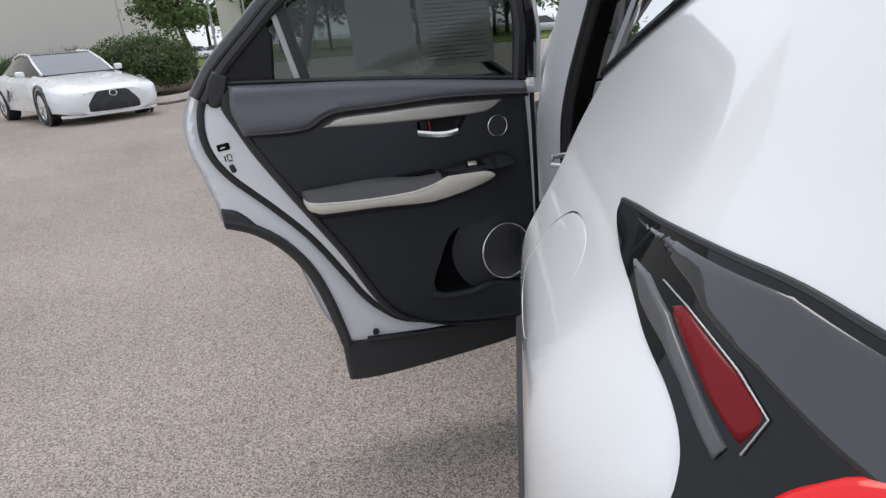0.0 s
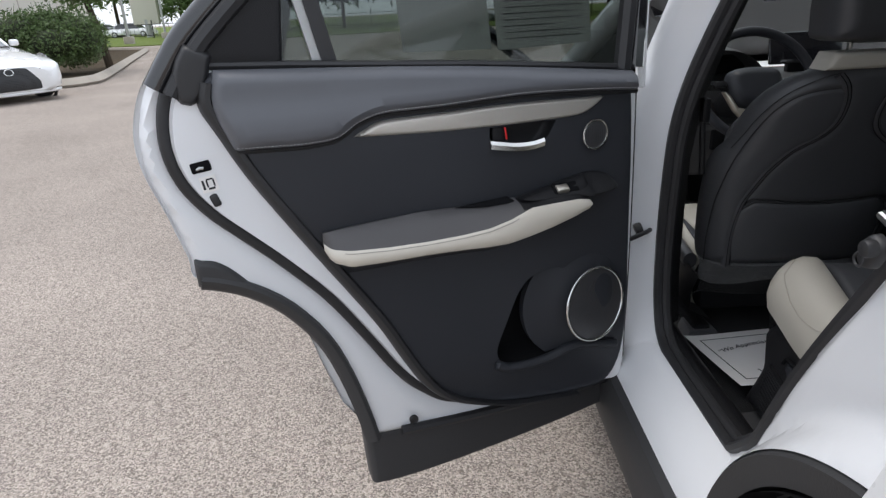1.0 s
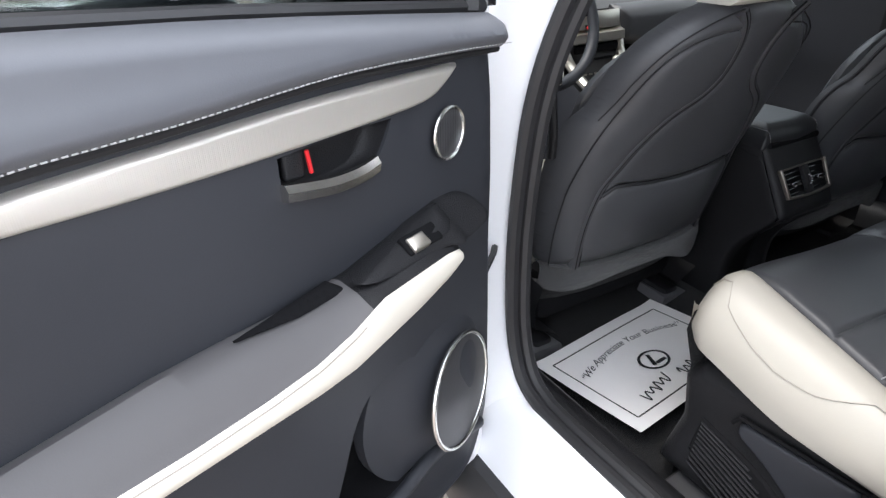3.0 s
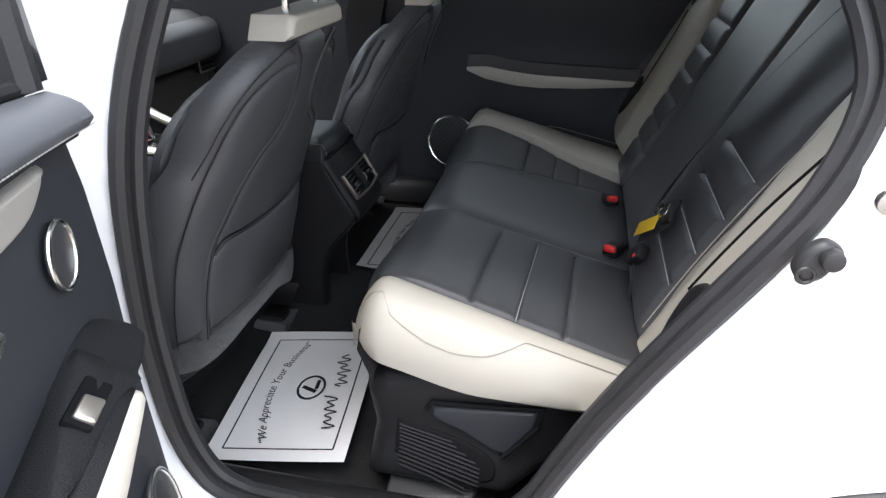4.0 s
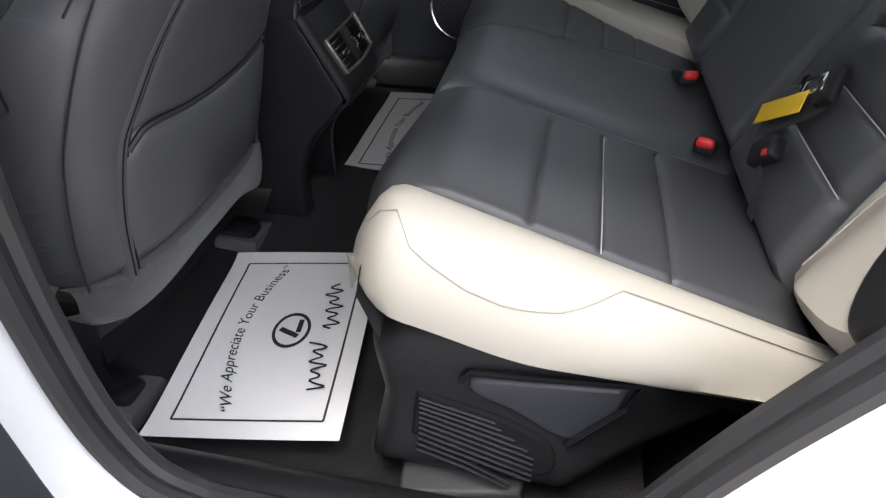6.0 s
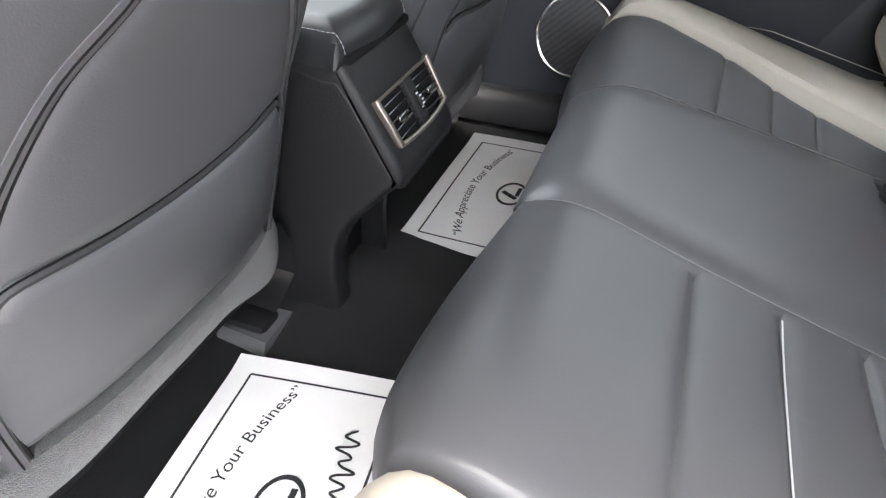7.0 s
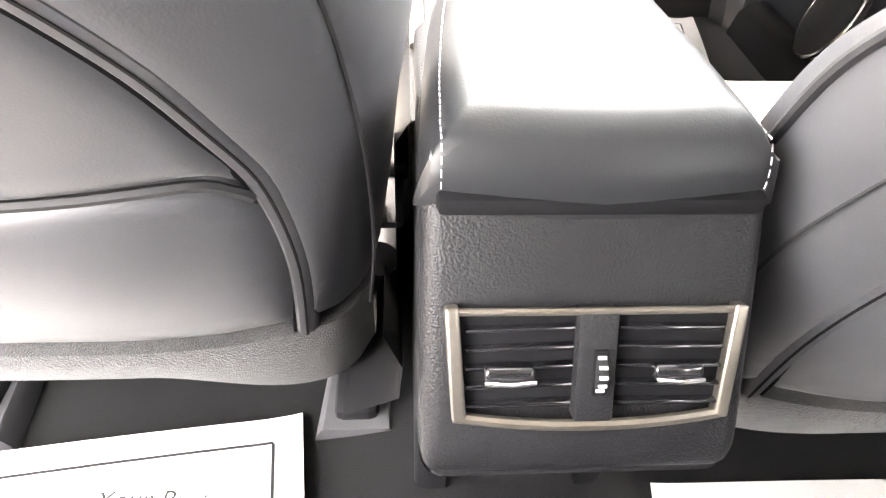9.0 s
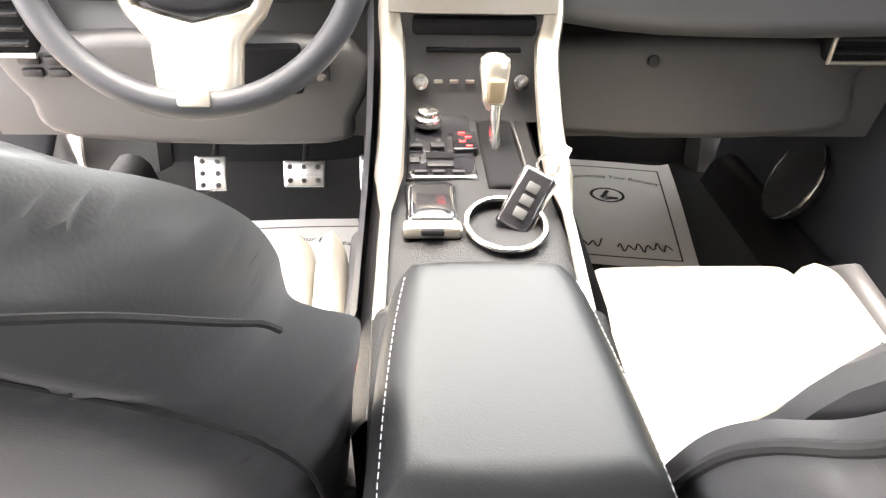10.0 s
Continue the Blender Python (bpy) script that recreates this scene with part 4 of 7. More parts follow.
ws = part("windscreen", loft([[(x * k, y - 0.10 * (abs(x) / 0.7) ** 2, z) for x in np.linspace(-0.7, 0.7, 11)] for y, z, k in ((1.42, 1.57, 0.88), (1.85, 1.36, 1.0), (2.33, 1.10, 1.12))], False), M_CLEAR, suv)
rw = part("rear_window", loft([[(x * k, y, z) for x in np.linspace(-0.58, 0.58, 9)] for y, z, k in ((-0.63, 1.51, 0.95), (-0.78, 1.25, 1.05))], False), M_TINT, suv)
for o in (ws, rw):
    o.visible_shadow = False
tail = sheet([(-0.60, 0.30), (-0.60, 1.26), (0.60, 1.26), (0.60, 0.30)], lambda a, b, h: (a, -0.795 - h, b), lambda a, b: 0.05 * math.cos(a * 2) - 0.05, 0.06)
part("tailgate", tail, M_PAINT, suv)
# right flank with its windows
def flank_r(s, z, h=0.0):
    x, y, zz = flank(s, z, h)
    return (-x, y, zz)
r_poly = [(2.2, 0.46), (2.2, 1.14), (1.15, 1.20), (0.15, 1.25), (-0.30, 1.34), (-1.35, 1.34), (-1.35, 0.30), (-0.62, 0.30)] + arc(0.47, 180, 0, 24)
part("right_flank", sheet(r_poly, flank_r, lambda a, b: 0.0, 0.06), M_PAINT, suv)
gr2 = part("right_windows", sheet([(2.1, 1.15), (1.15, 1.20), (0.15, 1.25), (0.05, 1.35), (0.25, 1.50), (1.30, 1.54), (1.75, 1.40)], lambda a, b, h: (0.80 - 0.45 * (b - 1.15), a, b), lambda a, b: 0.0, 0.1), M_TINT, suv)
gr2.visible_shadow = False
lq = part("quarter_window", sheet([(0.19, 1.315), (0.33, 1.51), (-0.1, 1.53), (-0.36, 1.50), (-0.22, 1.448), (0.0, 1.382)], lambda a, b, h: flank(a, b, -0.010), lambda a, b: 0.0, 0.05), M_TINT, suv)
part("quarter_window_frame", tube([flank(a, b, 0.0) for a, b in spaced([(0.178, 1.318), (0.0, 1.384), (-0.22, 1.450), (-0.36, 1.5)], 0.05, False)], 0.010, 8), M_GLOSS, suv)
part("window_pillar", tube([flank(a, b, -0.022) for a, b in ((0.19, 1.31), (0.24, 1.39), (0.32, 1.50))], 0.022, 8), M_GLOSS, suv)
lq.visible_shadow = False
# belly and boot close the cabin from below and behind
part("underbody", rbox(1.6, 4.0, 0.06, 0.02, 2, pose(0, 1.3, 0.27)), M_CLAD, suv)
part("boot_trim", joined(rbox(1.30, 0.04, 0.75, 0.01, 2, pose(0, -0.70, 0.85)), rbox(1.3, 0.8, 0.04, 0.01, 2, pose(0, -0.32, 0.70)), rbox(0.04, 0.9, 0.75, 0.01, 2, pose(-0.63, -0.25, 0.93)), rbox(0.04, 0.9, 0.75, 0.01, 2, pose(0.63, -0.25, 0.93))), M_VINYL, suv)

# ---- the open rear door: u runs from the hinge to the latch, n towards the cabin ----
DH = Vector((-0.846, 1.0175, 0))
DU = Vector((-0.9386, -0.3449, 0)).normalized()
DN = Vector((0.3449, -0.9386, 0)).normalized()


def dp(u, z, n=0.0):
    p = DH + DU * u + DN * n
    return (p.x, p.y, z)


def dpn(off):
    return lambda a, b, h: dp(a, b, off + h)


def dmat(u, z, n, turn=0.0, tip=0.0):
    """A frame on the door whose z axis points at the viewer."""
    m = Matrix((( -DU.x, 0, DN.x, 0), (-DU.y, 0, DN.y, 0), (0, 1, 0, 0), (0, 0, 0, 1)))
    m.translation = dp(u, z, n)
    return m @ pose(0, 0, 0, tip, turn, 0)


arch_d = [(1.008, 0.892), (0.975, 0.882), (0.92, 0.855), (0.855, 0.802), (0.792, 0.715), (0.752, 0.614), (0.722, 0.50), (0.706, 0.42)]
shell_d = curve_pts([(0.955, 1.368), (0.955, 1.368), (1.000, 1.335), (1.040, 1.275), (1.062, 1.20), (1.060, 1.13), (1.038, 1.05), (1.015, 0.955)] + [arch_d[0], arch_d[0]] + arch_d[1:] + [(0.706, 0.42), (0.30, 0.405), (-0.03, 0.415), (-0.03, 0.415), (-0.035, 0.80), (-0.03, 1.22), (-0.03, 1.22), (0.45, 1.262), (0.80, 1.295), (0.90, 1.308), (0.90, 1.308)], 3)
panel_d = curve_pts([(0.918, 1.316), (0.918, 1.316), (0.940, 1.298), (0.946, 1.256), (0.924, 1.205), (0.883, 1.118), (0.821, 1.012), (0.748, 0.894), (0.663, 0.756), (0.607, 0.645), (0.560, 0.565), (0.500, 0.508), (0.40, 0.468), (0.301, 0.446), (0.149, 0.430), (0.060, 0.438), (0.015, 0.50), (0.003, 0.62), (0.006, 0.80), (0.014, 1.027), (0.022, 1.18), (0.028, 1.245), (0.028, 1.245)], 4)
# white inner shell: a raised plate round the trim, stepping down to the weatherstrip's channel and the hem
seal_d = curve_pts([(0.93, 1.40), (0.962, 1.345), (0.993, 1.29), (1.012, 1.235), (1.016, 1.17), (0.998, 1.105), (0.958, 1.045), (0.903, 0.988), (0.842, 0.925), (0.756, 0.825), (0.680, 0.708), (0.612, 0.598), (0.552, 0.532), (0.475, 0.482), (0.30, 0.448), (0.1, 0.432), (0.0, 0.44), (-0.012, 0.6), (-0.012, 0.9), (-0.005, 1.2)], 5, False)


def shell_heights(V):
    d = distance(shell_d, V)
    dpan, in_pan = distance(panel_d, V), inside(panel_d, V)
    side = np.where(inside(seal_d, V), 1, -1) * distance(seal_d, V, False)
    hem, plate = [np.array([smoothstep(v) for v in t]) for t in (d / 0.016, (side - 0.004) / 0.012)]
    swell = np.array([smoothstep(v) for v in (-side - 0.012) / 0.03])
    H = -0.074 + 0.012 * hem + 0.010 * swell * hem + 0.048 * plate
    return np.where(in_pan & (dpan > 0.035), -0.10, H)


shell_o = spaced(shell_d, 0.012)
shell_V, shell_T = mesh2d(shell_o, 0.014, (), [(seal_d, 0.016)])
door = part("rear_door", shell(shell_V, shell_T, shell_heights(shell_V), dpn(0), lambda a, b: -0.12 - 0.03 * smoothstep((b - 0.4) / 0.4)), M_JAMB, suv, "open rear door with black trim and off-white armrest")


def dpart(name, bm, material, label="", smooth=True):
    return part(name, bm, material, door, label, None, smooth)


# outer skin seen along the door's edge
dpart("outer_skin", pad(curve_pts([(0.965, 1.36), (1.008, 1.335), (1.05, 1.275), (1.072, 1.20), (1.068, 1.13), (1.045, 1.05), (1.022, 0.955), (1.005, 0.90), (0.85, 0.85), (0.70, 0.45), (0.35, 0.42), (0.0, 0.43), (-0.03, 0.8), (0.0, 1.15), (0.0, 1.15), (0.5, 1.195), (0.90, 1.25)], 4), lambda a, b, h: dp(a, b, -0.075 - h), 0.075, 0.06, step=0.05, back=0.01), M_PAINT)
# cladding below and round the arch
arch_c = curve_pts(arch_d, 3, False)
low = pad(curve_pts([(0.708, 0.425), (0.708, 0.425), (0.704, 0.33), (0.700, 0.268), (0.700, 0.268), (0.60, 0.262), (0.40, 0.275), (0.15, 0.303), (-0.03, 0.333), (-0.03, 0.333), (-0.032, 0.415), (-0.032, 0.415), (0.30, 0.408), (0.655, 0.432), (0.655, 0.432)], 4), dpn(-0.085), 0.022, 0.018, step=0.03, back=-0.04)
dpart("lower_cladding", low, M_CLAD, "scuffed dark grey lower door cladding")
arch_n = []
for i in range(len(arch_c)):
    (a0, b0), (a1, b1) = arch_c[max(0, i - 1)], arch_c[min(len(arch_c) - 1, i + 1)]
    l = math.hypot(a1 - a0, b1 - b0)
    arch_n.append(((b1 - b0) / l, -(a1 - a0) / l))
lip = loft([[dp(a + o * na, b + o * nb, n) for o, n in ((-0.034 * nb * nb, -0.160), (-0.018 * nb * nb, -0.105), (-0.004, -0.056), (0.006, -0.042), (0.022, -0.036), (0.030, -0.040), (0.033, -0.055), (0.028, -0.10))] for (a, b), (na, nb) in zip(arch_c, arch_n)])
dpart("arch_lip", lip, M_CLAD, "dark wheel arch lip on the door")
dpart("corner_lip", pad(curve_pts([(1.012, 0.895), (1.012, 0.895), (1.012, 0.945), (1.005, 0.953), (0.97, 0.945), (0.935, 0.915), (0.90, 0.868), (0.90, 0.855), (0.94, 0.874)], 4), dpn(-0.058), 0.018, 0.012, step=0.02), M_CLAD)
dpart("lower_seal", tube([dp(u, z, -0.045) for u, z in curve_pts([(0.62, 0.430), (0.40, 0.418), (0.15, 0.415), (0.0, 0.425)], 6, False)], 0.012, 8), M_RUBBER)
dpart("weatherstrip", tube([dp(u, z, -0.052) for u, z in seal_d], 0.0135, 10), M_RUBBER, "thick black rubber door weatherstrip")

# trim: base panel with openings for the pull and the bin
pull = curve_pts([(0.388, 1.157), (0.388, 1.157), (0.385, 1.122), (0.350, 1.108), (0.290, 1.106), (0.255, 1.118), (0.228, 1.158), (0.228, 1.158), (0.30, 1.160)], 4)
bin_ = curve_pts([(0.378, 0.625), (0.352, 0.69), (0.318, 0.765), (0.275, 0.80), (0.20, 0.80), (0.16, 0.70), (0.175, 0.60), (0.250, 0.575), (0.345, 0.572), (0.372, 0.59)], 4)
trim = pad(panel_d, dpn(-0.035), 0.036, 0.016, [], lambda a, b: 0.010 * smoothstep((b - 0.9) / 0.15) * smoothstep((1.22 - b) / 0.08) * 0.5 - 0.012 * smoothstep((0.60 - b) / 0.12), 0.02, [pull, bin_])
dpart("trim_panel", trim, M_VINYL, "black moulded door trim panel")


def bowl(outline, place, depth, shrink=0.8, top=0.0):
    """A pocket: walls that run in from an outline to a floor."""
    c = np.mean(outline, 0)
    rows = []
    for k in range(6):
        t = k / 5
        s = 1 - (1 - shrink) * (1 - math.cos(t * math.pi / 2))
        rows.append([place(c[0] + (a - c[0]) * s, c[1] + (b - c[1]) * s, top - depth * math.sin(t * math.pi / 2)) for a, b in outline])
    bm = loft(rows, True, False)
    bm.faces.new([bm.verts[i] for i in range(-1, -1)] or [v for v in list(bm.verts)[-len(outline):]])
    return bm


dpart("pull_cup", bowl(pull, dpn(0.0), 0.024, 0.75, 0.002), M_PLASTIC)
# the bin's inner shade is painted with the near-black fill
dpart("map_bin", bowl(bin_, dpn(-0.004), 0.075, 0.85, 0.002), M_VOID, "deep door bin with its shade in a near-black fill")
dpart("bin_lip", tube([dp(u, z, 0.006) for u, z in curve_pts([(0.385, 0.585), (0.345, 0.566), (0.25, 0.566), (0.17, 0.585), (0.10, 0.575), (0.04, 0.56)], 6, False)], [0.006] + [0.012] * 29 + [0.008], 10), M_VINYL)
lever = loft([[dp(u, z + dz, 0.006 + dn) for dz, dn in ((0.010, 0.0), (0.011, 0.008), (0.004, 0.013), (-0.006, 0.011), (-0.009, 0.0))] for u, z in curve_pts([(0.390, 1.121), (0.37, 1.117), (0.33, 1.110), (0.29, 1.109), (0.262, 1.114)], 4, False)])
dpart("door_handle", lever, M_CHROME, "satin chrome inside door handle")
dpart("lock_knob", rbox(0.026, 0.012, 0.030, 0.004, 3, dmat(0.366, 1.142, -0.004) @ pose(0, 0, 0, 90, 0, 0)), M_PLASTIC)
dpart("lock_mark", rbox(0.004, 0.026, 0.004, 0.001, 2, dmat(0.349, 1.142, 0.003) @ pose(0, 0, 0, 0, 0, 8)), M_RED, "red unlocked mark")

# upper leather pad and its piping
stitch_d = [(0.896, 1.171), (0.855, 1.169), (0.812, 1.167), (0.765, 1.166), (0.718, 1.170), (0.695, 1.180), (0.668, 1.196), (0.622, 1.209), (0.55, 1.211), (0.479, 1.212), (0.321, 1.218), (0.17, 1.213), (0.023, 1.204)]
upper_d = curve_pts([(0.915, 1.316), (0.915, 1.316), (0.926, 1.25), (0.900, 1.169), (0.900, 1.169)] + stitch_d[1:-1] + [(0.023, 1.203), (0.023, 1.203), (0.030, 1.247), (0.030, 1.247), (0.45, 1.288)], 4)
dpart("upper_pad", pad(upper_d, dpn(-0.004), 0.034, 0.022, [], lambda a, b: 0.012 * smoothstep((1.27 - b) / 0.06), 0.015), M_VINYL_SKY_SHEEN, "padded black upper door trim with sky sheen in its colour")
sd = curve_pts(stitch_d, 5, False)
dpart("pad_stitching", stitches([dp(a, b + 0.0085, 0.0290) for a, b in sd], 0.0045, 0.0022, 0.0008), M_THREAD, "pale contrast stitching")
dpart("pad_piping", tube([dp(a, b - 0.001, 0.006) for a, b in sd], 0.0055, 8), M_DARKTHREAD)
decor_d = curve_pts([(0.684, 1.171), (0.684, 1.171), (0.655, 1.184), (0.622, 1.197), (0.55, 1.200), (0.479, 1.201), (0.32, 1.204), (0.105, 1.200), (0.105, 1.200), (0.135, 1.178), (0.176, 1.163), (0.28, 1.160), (0.386, 1.160), (0.531, 1.163)], 4)
dpart("decor_strip", pad(decor_d, dpn(-0.002), 0.015, 0.008, [], None, 0.015), M_DECOR, "woven silver decor strip")

# armrest: dark top, off-white facing
ARM = [(0.762, 0.988, 0.010, 0.966, 0.950), (0.750, 0.989, 0.034, 0.958, 0.928), (0.715, 0.992, 0.052, 0.955, 0.918), (0.64, 0.996, 0.060, 0.952, 0.918), (0.56, 1.000, 0.064, 0.951, 0.919), (0.48, 0.998, 0.067, 0.953, 0.917), (0.42, 0.995, 0.069, 0.958, 0.914), (0.37, 0.996, 0.070, 0.970, 0.914), (0.32, 1.000, 0.070, 0.989, 0.922), (0.26, 1.012, 0.068, 0.990, 0.934), (0.20, 1.024, 0.064, 0.989, 0.949), (0.172, 1.030, 0.060, 0.983, 0.958), (0.163, 1.030, 0.054, 0.976, 0.964)]
arm_u = [a[0] for a in ARM][::-1]


def arm_at(u):
    return [float(np.interp(u, arm_u, [a[k] for a in ARM][::-1])) for k in (1, 2, 3, 4)]


US = np.linspace(0.762, 0.163, 70)
top_secs, face_secs, under = [], [], []
for u in US:
    zt, no, wt, wb = arm_at(u)
    top_secs.append([dp(u, zt - 0.012, -0.012), dp(u, zt, 0.004), dp(u, zt + 0.002, 0.016), dp(u, zt - 0.25 * (zt - wt), no * 0.55 + 0.006), dp(u, wt + (zt - wt) * 0.25, no * 0.86), dp(u, wt + 0.001, no - 0.001)])
    h = wt - wb
    face_secs.append([dp(u, wt + 0.0012, no - 0.007), dp(u, wt + 0.001, no - 0.001), dp(u, wt - 0.12 * h, no + 0.004), dp(u, wt - 0.45 * h, no + 0.006), dp(u, wt - 0.8 * h, no + 0.001), dp(u, wb, no - 0.010), dp(u, wb + 0.002, no - 0.03)])
    under.append([dp(u, wb + 0.003, no - 0.012), dp(u, wb - 0.004, no - 0.030), dp(u, wb - 0.035, -0.006)])
cut = int(np.searchsorted(-US, -0.345))
dpart("armrest_top", loft(top_secs[:cut + 1], False), M_ARM, "soft grey-black leather armrest top")
dpart("armrest_front", loft(top_secs[cut:], False), M_PLASTIC)
dpart("armrest_facing", loft(face_secs, False), M_FACING, "off-white leather armrest facing")
dpart("armrest_underside", loft(under, False), M_VINYL)
dpart("armrest_stitching", tube([dp(u, arm_at(u)[2] - 0.004, arm_at(u)[1] + 0.0042) for u in US[4:48]], 0.0008, 5), M_SEAM_W)
plate = curve_pts([(0.335, 1.004), (0.335, 1.004), (0.27, 1.014), (0.20, 1.026), (0.142, 1.034), (0.10, 1.024), (0.088, 1.000), (0.12, 0.992), (0.165, 0.990), (0.20, 0.996), (0.30, 0.9975)], 4)
sw_n = lambda a, b: 0.062 - (b - 0.990) * 1.35 if a > 0.16 else 0.055 - (b - 0.990) * 1.2
dpart("switch_plate", pad(plate, lambda a, b, h: dp(a, b, max(0.0, sw_n(a, b)) + h), 0.006, 0.006, [], None, 0.01, back=-0.012), M_PLASTIC, "grained black switch plate")
dpart("window_switch_well", rbox(0.062, 0.026, 0.01, 0.003, 2, dmat(0.222, 1.0115, 0.037, 0, -52)), M_VOID)
dpart("window_switch", rbox(0.030, 0.020, 0.014, 0.003, 3, dmat(0.232, 1.0115, 0.041, 0, -58)), M_SILVER, "silver-tipped window switch")
# no slot is cut: a thin raised near-black pad paints its shade
slot = [(0.478, 1.0005), (0.352, 1.0055), (0.337, 0.995), (0.405, 0.9945)]
dpart("grab_slot", pad(slot, lambda a, b, h: dp(a, b, 0.036 - (b - 0.99) * 1.4 + h), 0.004, 0.004, step=0.01), M_VOID, "near-black pad painted as the shaded grab slot in the armrest")

# speakers
SPK = dmat(0.124, 0.701, 0.028, 12, -6)
bump_r = lambda a, b: math.hypot((a - 0.122) / (0.185 if a > 0.122 else 0.118), (b - 0.703) / 0.17)
bulge_o = [(0.122 + (0.183 if math.cos(g) > 0 else 0.117) * math.cos(g), 0.703 + 0.168 * math.sin(g)) for g in np.linspace(0, 2 * math.pi, 49)[:-1]]
dpart("speaker_bulge", sheet(bulge_o, dpn(-0.008), lambda a, b: 0.034 * smoothstep((1 - bump_r(a, b)) / 0.85), 0.012, back=-0.02), M_VINYL)
dpart("speaker_ring", joined(ring(0.0925, 0.0042, SPK, 64, 10)), M_CHROME, "satin chrome speaker ring")
dpart("speaker_grille", disc(0.090, 0.006, 64, 0.002, SPK @ pose(0, 0, -0.002)), M_GRILLE, "black perforated speaker grille")
TW = dmat(0.131, 1.117, 0.012, 5, 0)
dpart("tweeter_ring", ring(0.0325, 0.0028, TW, 48, 8), M_CHROME, "small chrome tweeter ring")
dpart("tweeter_grille", disc(0.031, 0.004, 48, 0.001, TW @ pose(0, 0, -0.002)), M_GRILLE)

# rubber edging that laps over the rear and lower border of the trim
edge_c = curve_pts([(0.940, 1.298), (0.946, 1.256), (0.924, 1.205), (0.883, 1.118), (0.821, 1.012), (0.748, 0.894), (0.663, 0.756), (0.607, 0.645), (0.560, 0.565), (0.500, 0.508), (0.40, 0.468), (0.301, 0.446), (0.149, 0.430)], 5, False)
edge_s = []
for i, (a, b) in enumerate(edge_c):
    (a0, b0), (a1, b1) = edge_c[max(0, i - 1)], edge_c[min(len(edge_c) - 1, i + 1)]
    l = math.hypot(a1 - a0, b1 - b0)
    k = 1.0 - 0.7 * smoothstep((i - 38) / 18)
    edge_s.append([dp(a + o * k * (b1 - b0) / l, b - o * k * (a1 - a0) / l, n) for o, n in ((-0.004, -0.036), (-0.004, -0.010), (0.003, 0.004), (0.011, 0.0105), (0.020, 0.010), (0.0235, 0.005), (0.024, -0.006))])
dpart("trim_flange", loft(edge_s), M_RUBBER, "black rubber edging round the trim")
# latch, label, child lock and bump stop on the white edge
dpart("latch_slot", rbox(0.036, 0.020, 0.012, 0.003, 2, dmat(0.964, 1.146, -0.016) @ pose(0, 0, 0, 0, 0, 8)), M_VOID, "black latch opening")
dpart("latch_claw", tube([dp(0.972, 1.142, -0.0105), dp(0.966, 1.145, -0.0095), dp(0.960, 1.144, -0.0105)], 0.003, 6), M_STEEL)
lab = dpart("warning_label", rbox(0.030, 0.030, 0.001, 0, 1, dmat(0.955, 1.113, -0.0125) @ pose(0, 0, 0, 0, 0, 8)), M_PAPER, "small white child lock label")
for k, (sx, sy, ox, oy) in enumerate(((0.004, 0.018, -0.010, 0), (0.012, 0.003, 0.003, 0.009), (0.003, 0.014, -0.003, 0.001), (0.003, 0.014, 0.009, 0.001), (0.012, 0.004, 0.003, -0.009))):
    dpart("label_bar", rbox(sx, sy, 0.0012, 0, 1, dmat(0.955, 1.113, -0.0118) @ pose(0, 0, 0, 0, 0, 8) @ pose(ox, oy, 0)), M_INK)
dpart("child_lock", rbox(0.016, 0.026, 0.010, 0.007, 3, dmat(0.949, 1.080, -0.015) @ pose(0, 0, 0, 0, 0, 18)), M_RUBBER)
dpart("bump_stop", joined(disc(0.011, 0.008, 20, 0.003, dmat(0.590, 0.458, -0.040)), ring(0.009, 0.0025, dmat(0.590, 0.458, -0.036), 20, 6)), M_RUBBER)

# window frame, sail panel, division bar and glass
frame_o = curve_pts([(1.014, 1.288), (0.985, 1.33), (0.945, 1.380), (0.845, 1.473), (0.77, 1.541), (0.66, 1.610), (0.50, 1.645), (0.20, 1.650), (0.03, 1.640)], 5, False)
dpart("window_frame", tube([dp(u, z, -0.045) for u, z in frame_o], 0.024, 10), M_GLOSS)
dpart("frame_seal", tube([dp(u - 0.025, z - 0.012, -0.018) for u, z in frame_o], 0.016, 8), M_RUBBER)
dpart("hinge_frame", tube([dp(0.005, 1.25, -0.04), dp(-0.005, 1.40, -0.05), dp(0.015, 1.64, -0.09)], 0.026, 8), M_GLOSS)
dpart("hinge_frame_trim", tube([dp(0.045, 1.25, -0.022), dp(0.030, 1.40, -0.03), dp(0.045, 1.62, -0.06)], 0.020, 8), M_RUBBER)
dpart("frame_edge_paint", tube([dp(-0.035, 1.20, -0.06), dp(-0.045, 1.40, -0.075), dp(-0.02, 1.62, -0.11)], 0.012, 8), M_PAINT)
sail = pad([(0.790, 1.312), (0.915, 1.320), (0.955, 1.318), (0.930, 1.360), (0.860, 1.430), (0.800, 1.487), (0.775, 1.44)], dpn(-0.040), 0.022, 0.008, step=0.02)
dpart("sail_panel", sail, M_PLASTIC, "black grained sail panel behind the side glass")
dpart("corner_cover", pad(curve_pts([(0.955, 1.362), (0.955, 1.362), (0.980, 1.320), (0.982, 1.262), (0.982, 1.262), (0.956, 1.254), (0.956, 1.254), (0.930, 1.285), (0.915, 1.33), (0.915, 1.345)], 3), dpn(-0.024), 0.024, 0.010, step=0.015), M_RUBBER)
